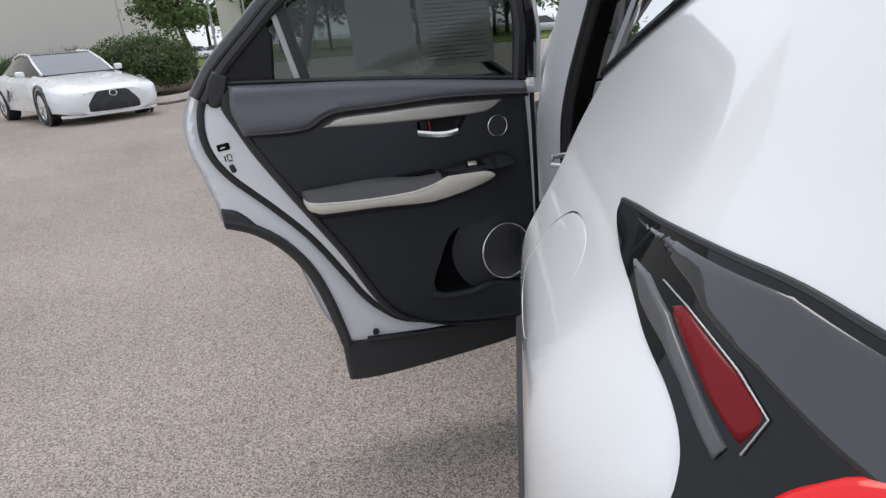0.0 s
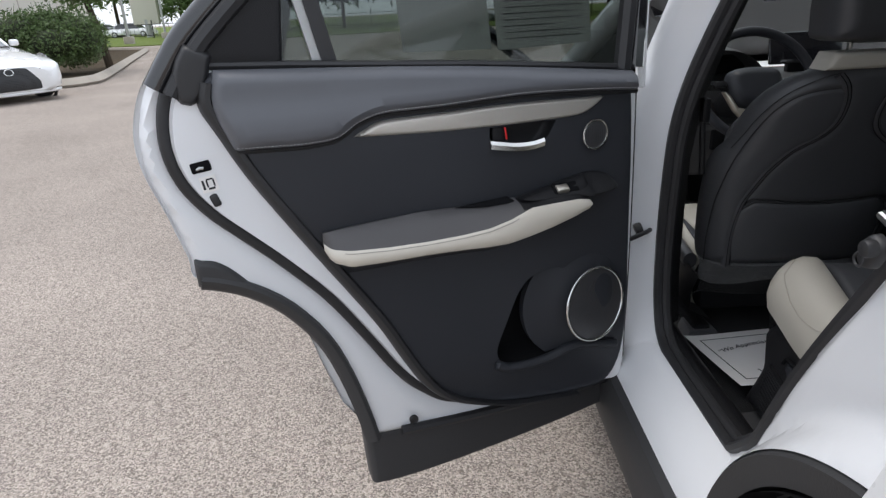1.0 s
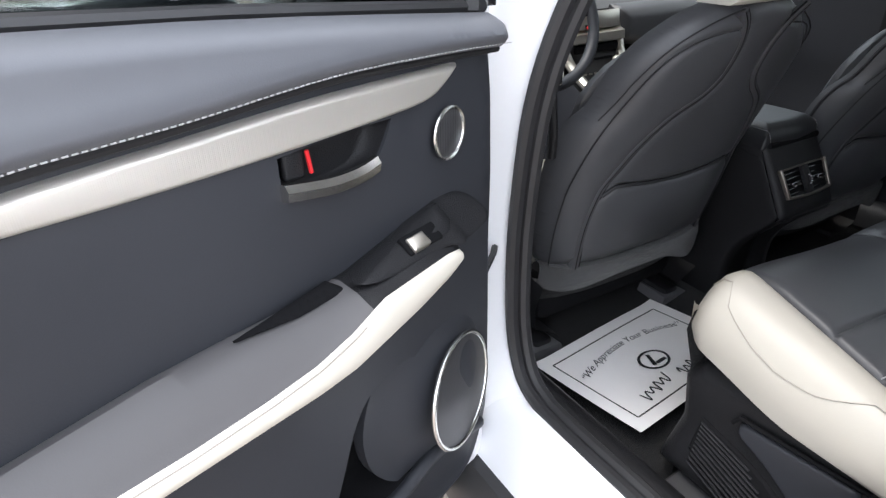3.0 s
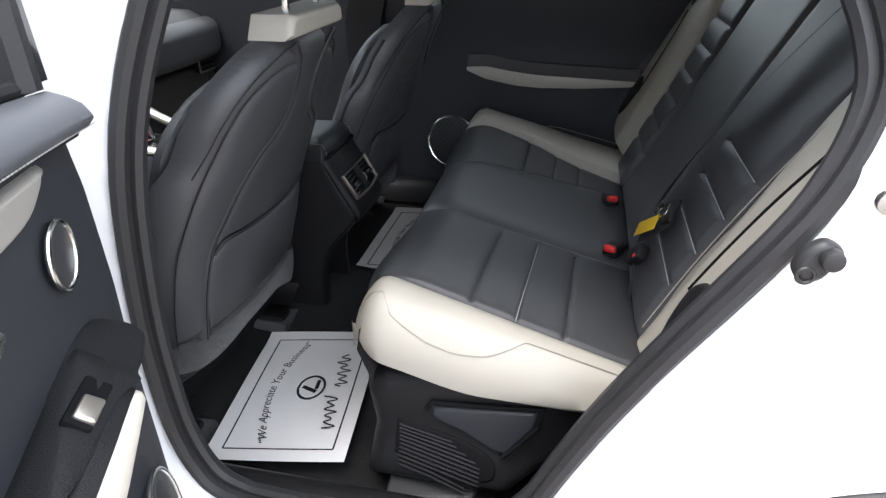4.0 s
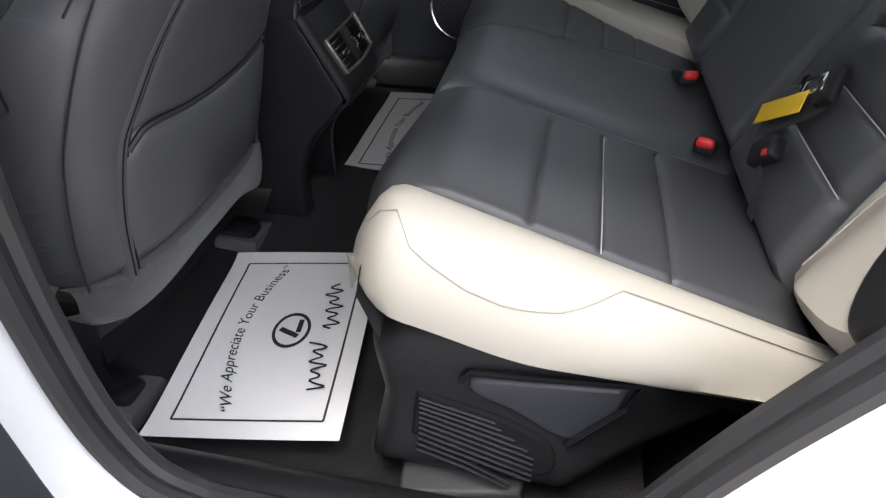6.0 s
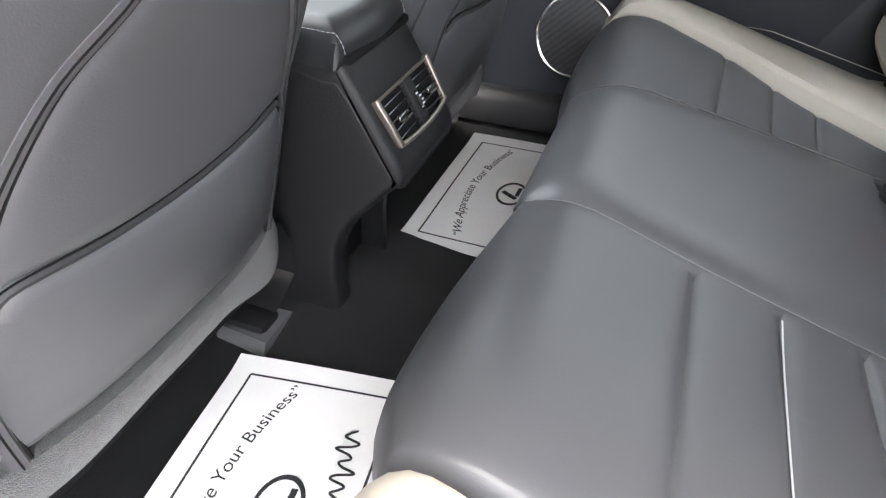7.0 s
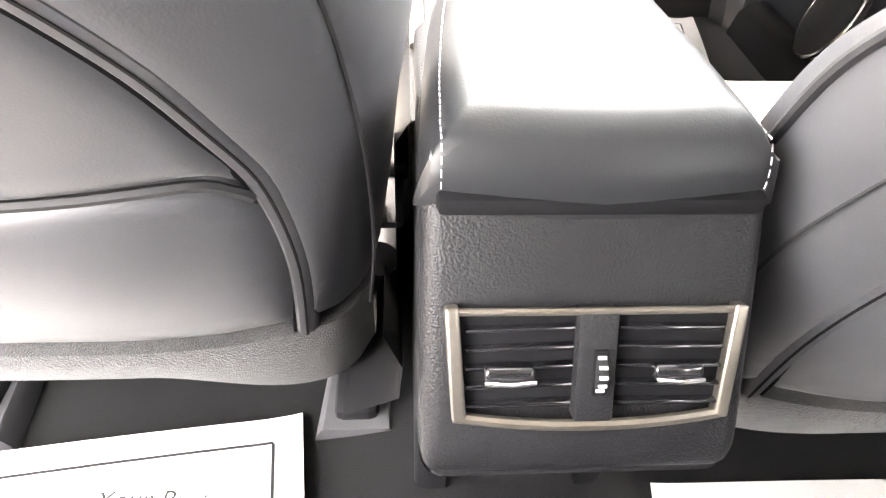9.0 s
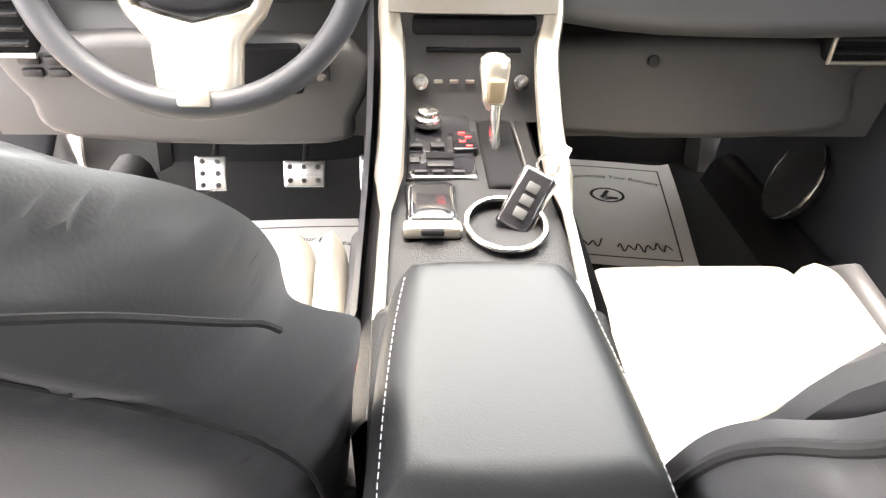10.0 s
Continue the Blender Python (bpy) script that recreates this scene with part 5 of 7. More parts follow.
dpart("division_bar", loft([[dp(0.700 + k + (z - 1.31) * 0.22, z, n) for k, n in ((-0.014, -0.03), (0.014, -0.03), (0.014, -0.05), (-0.014, -0.05))] for z in (1.305, 1.42, 1.60)]), M_RUBBER)
dpart("bright_bar", loft([[dp(0.722 + k + (z - 1.31) * 0.22, z, n) for k, n in ((-0.009, -0.036), (0.009, -0.036), (0.009, -0.05), (-0.009, -0.05))] for z in (1.315, 1.42, 1.56)]), M_METAL)
dpart("belt_seal", tube([dp(0.02, 1.252, -0.020), dp(0.40, 1.287, -0.020), dp(0.78, 1.314, -0.020), dp(0.92, 1.322, -0.022)], 0.008, 8), M_RUBBER)
gl_out = curve_pts([(0.03, 1.235), (0.03, 1.235), (0.80, 1.305), (0.80, 1.305), (0.80, 1.46), (0.74, 1.545), (0.63, 1.60), (0.50, 1.635), (0.20, 1.64), (0.03, 1.63), (0.03, 1.63)], 4)
dg = dpart("door_glass", sheet(gl_out, dpn(-0.045), lambda a, b: -0.05 * smoothstep((b - 1.2) / 0.6), 0.05, back=lambda a, b: -0.004 - 0.05 * smoothstep((b - 1.2) / 0.6)), M_TINT, "tinted rear door glass")
dg.visible_shadow = False
dpart("window_sticker", sheet([(0.350, 1.312), (0.545, 1.318), (0.560, 1.60), (0.365, 1.60)], dpn(-0.052), lambda a, b: -0.05 * smoothstep((b - 1.2) / 0.6) - 0.002, 0.05), M_SHEET, "pale grey sheet stuck behind the tinted glass")
wp = dpart("window_paper", sheet([(0.105, 1.312), (0.335, 1.308), (0.345, 1.56), (0.115, 1.564)], dpn(-0.052), lambda a, b: -0.05 * smoothstep((b - 1.2) / 0.6) - 0.002, 0.05), M_SHEET, "printed price sheet stuck behind the tinted glass")
for k in range(18):
    w = (0.19, 0.20, 0.12, 0.19, 0.17)[k % 5]
    b = 1.330 + 0.0125 * k
    part("print_bar", rbox(w, 0.0020, 0.0006, 0, 1, dmat(0.32 - w / 2, b, -0.052 - 0.05 * smoothstep((b - 1.2) / 0.6) + 0.0005)), M_INK, wp)
# ---- floor of the cabin ----
floor_bm = sheet([(-0.74, 0.45), (-0.74, 2.45), (0.74, 2.45), (0.74, 0.45)], lambda a, b, h: (a, b, h), lambda a, b: 0.455 + 0.05 * math.exp(-(a / 0.16) ** 2) - 0.02 * smoothstep((b - 1.3) / 0.3) + 0.02 * smoothstep((b - 2.30) / 0.1), 0.05, back=0.36, ds=0.04)
tagged(part("cabin_floor", floor_bm, M_CARPET), "black carpeted cabin floor with a low tunnel", "floor", kind="structure")
for sx in (-1, 1):
    sp = thing("sill_plate", "black plastic sill trim plate inside the door opening", "sill trim")
    sec = [(0.745, 0.515), (0.735, 0.540), (0.715, 0.545), (0.69, 0.538), (0.672, 0.520), (0.660, 0.47)]
    part("plate", loft([[(sx * x, y, z) for x, z in sec] for y in np.linspace(0.40, 2.2, 16)], False), M_PLASTIC, sp)
# fore part of the rear wall under the seat
part("pillar_trim", loft([[(-x, y + dy, z) for x, dy in ((0.742, 0.0), (0.735, 0.03), (0.70, 0.07), (0.66, 0.10), (0.66, 0.2))] for y, z in ((1.06, 0.53), (1.085, 0.66), (1.09, 0.85), (1.08, 1.0))], False), M_PLASTIC, suv)
part("pillar_trim_upper", loft([[(-x + 0.10 * smoothstep((z - 1.05) / 0.6), y + dy, z) for x, dy in ((0.742, 0.0), (0.735, 0.03), (0.70, 0.07), (0.66, 0.10), (0.66, 0.2))] for y, z in ((1.08, 1.0), (1.05, 1.16), (1.0, 1.32), (0.93, 1.50))], False), M_PLASTIC, suv)
part("belt_anchor", joined(tube([(-0.66, 1.13, 1.12), (-0.655, 1.12, 1.02), (-0.65, 1.125, 0.97)], 0.008, 8), rbox(0.02, 0.03, 0.06, 0.006, 2, pose(-0.655, 1.13, 1.13))), M_PLASTIC, suv)

# ---- paper floor mats ----
def letters(body, size, material, parent, m, bend=0.0):
    """Writing laid along a gentle arc, letter by letter, as one mesh."""
    c = bpy.data.curves.new("lettering", "FONT")
    c.body, c.size, c.align_x, c.extrude, c.shear = body, size, "CENTER", 0.00015, 0.25
    tmp = bpy.data.objects.new("lettering", c)
    scene.collection.objects.link(tmp)
    me = bpy.data.meshes.new_from_object(tmp.evaluated_get(bpy.context.evaluated_depsgraph_get()))
    bpy.data.objects.remove(tmp)
    for v in me.vertices:
        v.co.y += -bend * v.co.x ** 2
    me.name = "lettering"
    me.materials.append(material)
    ob = new("lettering", me)
    ob.parent, ob.matrix_local = parent, m
    return ob


def paper_mat(m, w, d, curl=0.006):
    t = thing("paper_mat", "white printed paper floor mat with a black border line", "floor mat", "paper floor mats")
    t.matrix_world = m
    wob = lambda a, b: 0.0015 + curl * (max(0, abs(a) / (w / 2) - 0.75) / 0.25) ** 2 * (0.5 + 0.5 * math.sin(b * 9 + a * 3)) + 0.002 * math.sin(a * 11 + b * 7)
    part("sheet", sheet([(-w / 2, -d / 2), (w / 2, -d / 2), (w / 2, d / 2), (-w / 2, d / 2)], lambda a, b, h: (a, b, h), wob, 0.02, back=lambda a, b: wob(a, b) - 0.0006), M_PAPER, t)
    e = 0.032
    lw = 0.0035
    x0, x1, y0, y1 = -w / 2 + e, w / 2 - e, -d / 2 + e * 0.9, d / 2 - e
    for a, b in (((x0, y1), (x1, y1)), ((x0, y1), (x0, y0)), ((x1, y1), (x1, y0)), ((x0, y0), (x1, y0))):
        pts = spaced([a, b], 0.02, False)
        n = (lw / 2, 0) if abs(a[0] - b[0]) < 1e-6 else (0, lw / 2)
        part("border_line", loft([[(p[0] - n[0], p[1] - n[1], wob(*p) + 0.0008), (p[0] + n[0], p[1] + n[1], wob(*p) + 0.0008)] for p in pts], False), M_INK, t)
    letters("\u201cWe Appreciate Your Business\u201d", w * 0.062, M_INK, t, pose(0, y1 - 0.050, 0.0035), 1.25)
    ey = d / 2 - 0.160
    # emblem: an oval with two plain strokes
    em = [ring(0.030, 0.0028, pose(0, ey, 0.0045) @ Matrix.Diagonal((1.28, 0.95, 0.15, 1)), 40, 6)]
    em += [rbox(0.009, 0.036, 0.0008, 0, 1, pose(-0.006, ey + 0.003, 0.0045, 0, 0, -28)), rbox(0.030, 0.008, 0.0008, 0, 1, pose(0.010, ey - 0.012, 0.0045, 0, 0, 0))]
    part("emblem", joined(*em), M_INK, t)
    for x0, n in ((-0.128, 17), (0.004, 20)):
        run = [(x0 + 0.0062 * i, y0 + 0.026 + (0.016 if i % 7 < 3 else 0.008) * math.sin(i * 1.9 + x0 * 30) + 0.0008 * i, 0.0046) for i in range(n)]
        part("script_bar", tube(curve_pts(run, 5, False), 0.0019, 5, False, 0.3), M_INK, t, "plain black pen flourish")
    return t


paper_mat(pose(-0.417, 1.028, 0.487, -3.0, 2.0, 7.5), 0.430, 0.280)
paper_mat(pose(0.338, 0.957, 0.487, -3.0, -2.0, -2.0), 0.417, 0.280)

# ---- rear bench ----
bench = thing("rear_bench", "black and off-white leather rear bench seat", "car seat")
SLOPE = 0.235


def ctop(a, b, h=0.0):
    """Cushion top: a across, b along the car."""
    z = 0.830 + (b - 0.64) * SLOPE + h
    drop = 0.05 * max(0.0, (b - 0.715) / 0.115) ** 2.5
    dish = 0.026 * smoothstep((0.54 - abs(a)) / 0.34)
    return (a, b, z - drop - dish)


def cpad(outline, thick, rnd, seams=(), bulge=None, step=0.016):
    return pad(outline, lambda a, b, h: ctop(a, b, h - thick), thick, rnd, seams, bulge, step, back=-0.09)


line = lambda *p: spaced(p, 0.01, False)
left_c = curve_pts([(-0.515, 0.822), (-0.515, 0.822), (-0.535, 0.66), (-0.555, 0.50), (-0.575, 0.33), (-0.575, 0.33), (-0.170, 0.33), (-0.170, 0.33), (-0.160, 0.45), (-0.145, 0.60), (-0.130, 0.75), (-0.128, 0.832), (-0.128, 0.832), (-0.28, 0.862), (-0.43, 0.860)], 4)
cl = [(line((-0.535, 0.644), (-0.20, 0.634)), 0.008, 0.005), (line((-0.545, 0.565), (-0.205, 0.551)), 0.007, 0.004), (line((-0.555, 0.486), (-0.21, 0.472)), 0.008, 0.005)]
cush_l = part("cushion", cpad(left_c, 0.05, 0.02, cl, lambda a, b: 0.006 * math.sin(math.pi * min(1, max(0, (a + 0.57) / 0.4)))), M_LEATHER, bench, "black leather left cushion with cross seams")
part("cushion_seam", tube([ctop(a, b, 0.0015 + 0.003) for a, b in curve_pts([(-0.546, 0.565), (-0.45, 0.561), (-0.212, 0.551)], 6, False)], 0.0008, 5), M_THREAD, cush_l, "pale stitched seam")
# centre section, a little proud, with piping at its edge
cen = curve_pts([(-0.150, 0.828), (-0.150, 0.828), (-0.172, 0.70), (-0.186, 0.58), (-0.203, 0.33), (-0.203, 0.33), (0.203, 0.33), (0.203, 0.33), (0.186, 0.58), (0.172, 0.70), (0.150, 0.828), (0.150, 0.828)], 4)
part("centre_cushion", pad(cen, lambda a, b, h: ctop(a, b, h - 0.003), 0.013, 0.060, (), None, 0.014, back=-0.06), M_LEATHER, bench)
for sx in (-1, 1):
    part("centre_piping", tube([ctop(sx * a, b, 0.0025) for a, b in curve_pts([(0.152, 0.815), (0.172, 0.70), (0.187, 0.58), (0.203, 0.36)], 6, False)], 0.0007, 5), M_COVER_SEAM, bench)
right_c = curve_pts([(0.128, 0.832), (0.128, 0.832), (0.130, 0.75), (0.145, 0.60), (0.160, 0.45), (0.170, 0.33), (0.170, 0.33), (0.300, 0.33), (0.300, 0.33), (0.335, 0.47), (0.365, 0.54), (0.410, 0.63), (0.455, 0.80), (0.462, 0.822), (0.462, 0.822), (0.40, 0.856), (0.28, 0.860)], 4)
part("cushion", cpad(right_c, 0.05, 0.02, [(line((0.18, 0.625), (0.40, 0.620)), 0.008, 0.005), (line((0.15, 0.545), (0.355, 0.540)), 0.007, 0.004), (line((0.15, 0.478), (0.320, 0.472)), 0.008, 0.005)]), M_LEATHER, bench, "black leather right cushion with cross seams")


def white_side(sx):
    """Outer bolster: rounded nose at the front, deep outer face."""
    secs = []
    for b in np.linspace(0.315, 0.838, 36):
        t = (b - 0.315) / (0.838 - 0.315)
        ain = 0.578 - 0.063 * t if sx < 0 else float(np.interp(b, (0.33, 0.47, 0.54, 0.63, 0.80, 0.84), (0.295, 0.332, 0.362, 0.407, 0.452, 0.460)))
        aout = 0.640 - 0.012 * t - 0.05 * max(0, (t - 0.86) / 0.14) ** 2
        zt = 0.834 + (min(b, 0.80) - 0.64) * SLOPE + 0.004
        nose = max(0.0, (b - 0.765) / 0.073)
        zt -= 0.085 * nose ** 2.2
        zb = 0.708 + 0.040 * smoothstep((t - 0.55) / 0.4) + 0.030 * nose ** 2.5
        w = aout - ain
        pts = [(ain, zt - 0.05), (ain + 0.002, zt - 0.006), (ain + 0.012, zt + 0.0015), (ain + 0.35 * w, zt + 0.004), (ain + 0.62 * w, zt - 0.006), (ain + 0.82 * w, zt - 0.024), (ain + 0.95 * w, zt - 0.050), (aout, zt - 0.080 if zt - 0.08 > zb + 0.02 else zb + 0.02), (aout - 0.004, zb + 0.012), (aout - 0.022, zb), (ain, zb)]
        if nose > 0:
            k = 1 - 0.10 * nose ** 3
            pts = [(ain + (p[0] - ain) * k, p[1]) for p in pts]
        secs.append([(sx * x, b, z) for x, z in pts])
    return loft(secs)


for sx in (-1, 1):
    ws_ = part("side_bolster", white_side(sx), M_LEATHER_W_DIM, bench, "off-white leather seat side")
    pts = []
    for b in np.linspace(0.33, 0.815, 26):
        t = (b - 0.315) / 0.523
        zt = 0.834 + (min(b, 0.80) - 0.64) * SLOPE + 0.004 - 0.085 * max(0.0, (b - 0.765) / 0.073) ** 2.2
        line_z = float(np.interp(b, (0.33, 0.40, 0.49, 0.54, 0.605, 0.652, 0.70, 0.747, 0.766, 0.79, 0.832), (0.838, 0.846, 0.850, 0.838, 0.818, 0.819, 0.834, 0.860, 0.872, 0.895, 0.84)))
        dip = max(0.002, zt - line_z + 0.024 * smoothstep((0.80 - b) / 0.05))
        aout = 0.640 - 0.012 * t - 0.05 * max(0, (t - 0.86) / 0.14) ** 2
        ain = 0.578 - 0.063 * t if sx < 0 else 0.46
        w_ = aout - ain
        pts.append((sx * (ain + w_ * float(np.interp(dip, (0, 0.006, 0.024, 0.050, 0.080), (0.50, 0.62, 0.82, 0.95, 1.0))) + 0.0012), b, zt - dip + 0.001))
    part("bolster_seam", tube(pts, 0.0009, 5), M_SEAM_W, ws_)
# front valance and side base with its grille
part("valance", loft([[(x, y, z) for x in np.linspace(-0.60, 0.60, 9)] for y, z in ((0.815, 0.80), (0.822, 0.76), (0.80, 0.70), (0.785, 0.60), (0.79, 0.46))], False), M_CARPET, bench)
base_o = [(0.815, 0.50), (0.800, 0.60), (0.780, 0.72), (0.40, 0.735), (0.42, 0.64), (0.50, 0.56), (0.56, 0.50)]
part("base_trim", pad(curve_pts([base_o[0], base_o[0]] + base_o[1:] + [base_o[-1]], 3), lambda a, b, h: (-0.575 - h - 0.03 * smoothstep((0.62 - b) / 0.14), a, b), 0.035, 0.03, step=0.025, back=-0.05), M_PLASTIC, bench, "moulded black plastic seat base")
gril = part("vent_grille", pad(curve_pts([(0.752, 0.632), (0.752, 0.632), (0.757, 0.572), (0.745, 0.562), (0.63, 0.535), (0.585, 0.540), (0.580, 0.565), (0.60, 0.588), (0.66, 0.612)], 4), lambda a, b, h: (-0.6115 - h - 0.03 * smoothstep((0.62 - b) / 0.14), a, b), 0.005, 0.006, step=0.02), M_VOID, bench, "slatted black air intake")
for k in range(11):
    z = 0.626 - k * 0.0078
    y1 = 0.605 + 0.05 * smoothstep((k < 4) * (4 - k) / 4)
    sec = lambda y, zz: (-0.618 - 0.03 * smoothstep((0.62 - zz) / 0.14), y, zz)
    part("slat", tube([sec(0.748, z), sec(0.69, z - 0.014), sec(y1 if k < 9 else 0.63, z - (0.748 - y1) * 0.24)], 0.0022, 5), M_PLASTIC, gril)
part("base_pocket", pad([(0.690, 0.672), (0.515, 0.690), (0.520, 0.655), (0.565, 0.590), (0.595, 0.600), (0.64, 0.628), (0.69, 0.648)], lambda a, b, h: (-0.6105 - h - 0.03 * smoothstep((0.62 - b) / 0.14), a, b), 0.007, 0.006, step=0.02), M_VINYL, bench)
part("base_groove", tube([(-0.616 - 0.03 * smoothstep((0.62 - z) / 0.14), y, z) for y, z in ((0.70, 0.665), (0.69, 0.682), (0.60, 0.690), (0.505, 0.700), (0.512, 0.662), (0.57, 0.585))], 0.004, 6), M_VOID, bench)

part("floor_trim", pad(curve_pts([(-0.572, 0.775), (-0.572, 0.775), (-0.668, 0.768), (-0.668, 0.768), (-0.655, 0.69), (-0.640, 0.615), (-0.640, 0.615), (-0.560, 0.600), (-0.560, 0.600)], 4), lambda a, b, h: (a, b, 0.488 + h), 0.010, 0.008, step=0.02, back=-0.03), M_CLAD, bench, "grey plastic floor trim below the seat base")

# backrest: b runs up the back from the cushion
BT = radians(26)


def btop(a, b, h=0.0):
    y = 0.375 - b * math.sin(BT) + h * math.cos(BT)
    z = 0.765 + b * math.cos(BT) + h * math.sin(BT)
    return (a, y, z)


def bpad(outline, thick, rnd, seams=(), bulge=None, step=0.018):
    return pad(outline, lambda a, b, h: btop(a, b, h - thick), thick, rnd, seams, bulge, step, back=-0.08)


back_l = curve_pts([(-0.500, 0.0), (-0.500, 0.0), (-0.470, 0.16), (-0.490, 0.31), (-0.522, 0.444), (-0.550, 0.53), (-0.53, 0.62), (-0.25, 0.63), (-0.19, 0.60), (-0.175, 0.3), (-0.185, 0.0), (-0.185, 0.0)], 4)
bs = [(line((-0.480, 0.112 + 0.069 * k), (-0.270, 0.114 + 0.069 * k)), 0.010, 0.006) for k in range(4)]
bl_ = part("backrest", bpad(back_l, 0.05, 0.025, bs, lambda a, b: 0.004), M_LEATHER, bench, "black leather backrest with ribbed cross seams")
for k in range(4):
    part("rib_stitch", tube([btop(a, 0.113 + 0.069 * k, 0.001) for a in np.linspace(-0.468, -0.29, 8)], 0.0008, 5), M_THREAD, bl_, "pale stitched seam")
back_r = curve_pts([(0.185, 0.0), (0.185, 0.0), (0.175, 0.3), (0.19, 0.60), (0.25, 0.63), (0.42, 0.62), (0.43, 0.53), (0.40, 0.444), (0.382, 0.31), (0.378, 0.16), (0.36, 0.0), (0.36, 0.0)], 4)
part("backrest", bpad(back_r, 0.05, 0.025, [(line((0.20, 0.113 + 0.069 * k), (0.385, 0.112 + 0.069 * k)), 0.012, 0.008) for k in range(6)], lambda a, b: 0.004), M_LEATHER, bench, "black leather backrest with ribbed cross seams")
mid_b = curve_pts([(-0.183, 0.0), (-0.183, 0.0), (-0.172, 0.3), (-0.185, 0.60), (-0.15, 0.62), (0.15, 0.62), (0.185, 0.60), (0.172, 0.3), (0.183, 0.0), (0.183, 0.0)], 4)
part("centre_backrest", bpad(mid_b, 0.055, 0.03), M_LEATHER, bench)
for sx in (-1, 1):
    inner_b = ((0.502, 0.02), (0.502, 0.02), (0.472, 0.16), (0.492, 0.31), (0.524, 0.444), (0.552, 0.53), (0.565, 0.60), (0.565, 0.60)) if sx < 0 else ((0.362, 0.02), (0.362, 0.02), (0.380, 0.16), (0.384, 0.31), (0.402, 0.444), (0.432, 0.53), (0.45, 0.60), (0.45, 0.60))
    out_b = curve_pts([(sx * a, b) for a, b in inner_b + ((0.62, 0.58), (0.69, 0.50), (0.715, 0.40), (0.72, 0.25), (0.71, 0.12), (0.66, 0.05), (0.575, 0.02))], 4)
    wb_ = part("back_bolster", bpad(out_b, 0.05, 0.025, [], lambda a, b: 0.022 * smoothstep((abs(a) - (0.50 if a < 0 else 0.40)) / 0.07)), M_LEATHER_W_DIM, bench, "off-white leather backrest side")
    part("bolster_seam", tube([btop(sx * a, b, 0.021) for a, b in curve_pts([(0.540, 0.06), (0.535, 0.2), (0.550, 0.35), (0.580, 0.46), (0.645, 0.53)], 5, False)], 0.0010, 5), M_SEAM_W, wb_)
    part("bolster_gap", tube([btop(sx * a, b, 0.021) for a, b in curve_pts([(0.580, 0.17), (0.588, 0.25), (0.604, 0.34), (0.630, 0.43)], 5, False)], 0.0035, 6), M_VOID, wb_)
    part("bolster_cover", pad(curve_pts([(sx * a, b) for a, b in ((0.600, 0.12), (0.588, 0.18), (0.62, 0.21), (0.672, 0.20), (0.675, 0.09), (0.640, 0.075))], 4), lambda a, b, h: btop(a, b, 0.012 + h), 0.018, 0.015, step=0.02, back=-0.06), M_PLASTIC, bench)
for x in (-0.36, 0.36):
    part("headrest", pad(curve_pts([(x - 0.12, 0.66), (x + 0.12, 0.66), (x + 0.125, 0.78), (x + 0.10, 0.83), (x - 0.10, 0.83), (x - 0.125, 0.78)], 4), lambda a, b, h: btop(a, b, h - 0.03), 0.06, 0.04, step=0.03, back=-0.05), M_LEATHER, bench)
part("rear_shelf", rbox(1.25, 0.3, 0.03, 0.01, 2, pose(0, -0.10, 1.12)), M_VINYL, bench)
# wall trim beside the backrest
for sx in (-1, 1):
    part("side_trim", loft([[(sx * x, y, z) for y, z in ((0.50, 0.50), (0.43, 0.75), (0.30, 1.0), (0.20, 1.2))] for x in (0.748, 0.735)] + [[(sx * 0.73, y - 0.03, z) for y, z in ((0.50, 0.50), (0.43, 0.75), (0.30, 1.0), (0.20, 1.2))], [(sx * 0.725, y - 0.5, z) for y, z in ((0.50, 0.50), (0.43, 0.75), (0.30, 1.0), (0.20, 1.2))]], False), M_VINYL, suv)

# belts and buckles
def buckle(x, y, z, red, rot):
    t = thing("belt_buckle", "black seat belt buckle with a red release button", "seat belt buckle", "belt buckles", )
    t.matrix_world = pose(x, y, z, 14, 0, rot)
    part("body", rbox(0.034, 0.060, 0.024, 0.006, 3, pose(0, -0.02, -0.004)), M_PLASTIC, t)
    part("button", rbox(0.026, 0.014, 0.016, 0.006, 3, pose(0, 0.012, 0.002)), M_RED, t, "red release button")
    part("stalk", rbox(0.024, 0.08, 0.010, 0.004, 2, pose(0, -0.06, -0.008)), M_BELT, t)


buckle(-0.192, 0.400, 0.784, True, 70)
buckle(0.080, 0.392, 0.784, True, 96)
belt = thing("seat_belt", "black lap and shoulder belt lying across the backrest", "seat belt")
strap = []
for i, (a, b, h) in enumerate(curve_pts([(-0.262, 0.160, 0.030), (-0.268, 0.22, 0.034), (-0.282, 0.30, 0.036), (-0.318, 0.43, 0.032), (-0.37, 0.58, 0.024), (-0.41, 0.66, 0.018)], 6, False)):
    c, s = math.cos(radians(38)), math.sin(radians(38))
    strap.append([btop(a + 0.026 * k, b + 0.010 * k, h - 0.010 * k) for j, k in enumerate((-1, 1))])
part("strap", loft(strap, False), M_BELT, belt)
def on_back(a, b, h, rot):
    """A frame lying on the backrest, its x axis across the car."""
    m = Matrix(((1, 0, 0, 0), (0, -math.sin(BT), math.cos(BT), 0), (0, math.cos(BT), math.sin(BT), 0), (0, 0, 0, 1)))
    m.translation = btop(a, b, h)
    return m @ pose(0, 0, 0, 0, 0, rot)


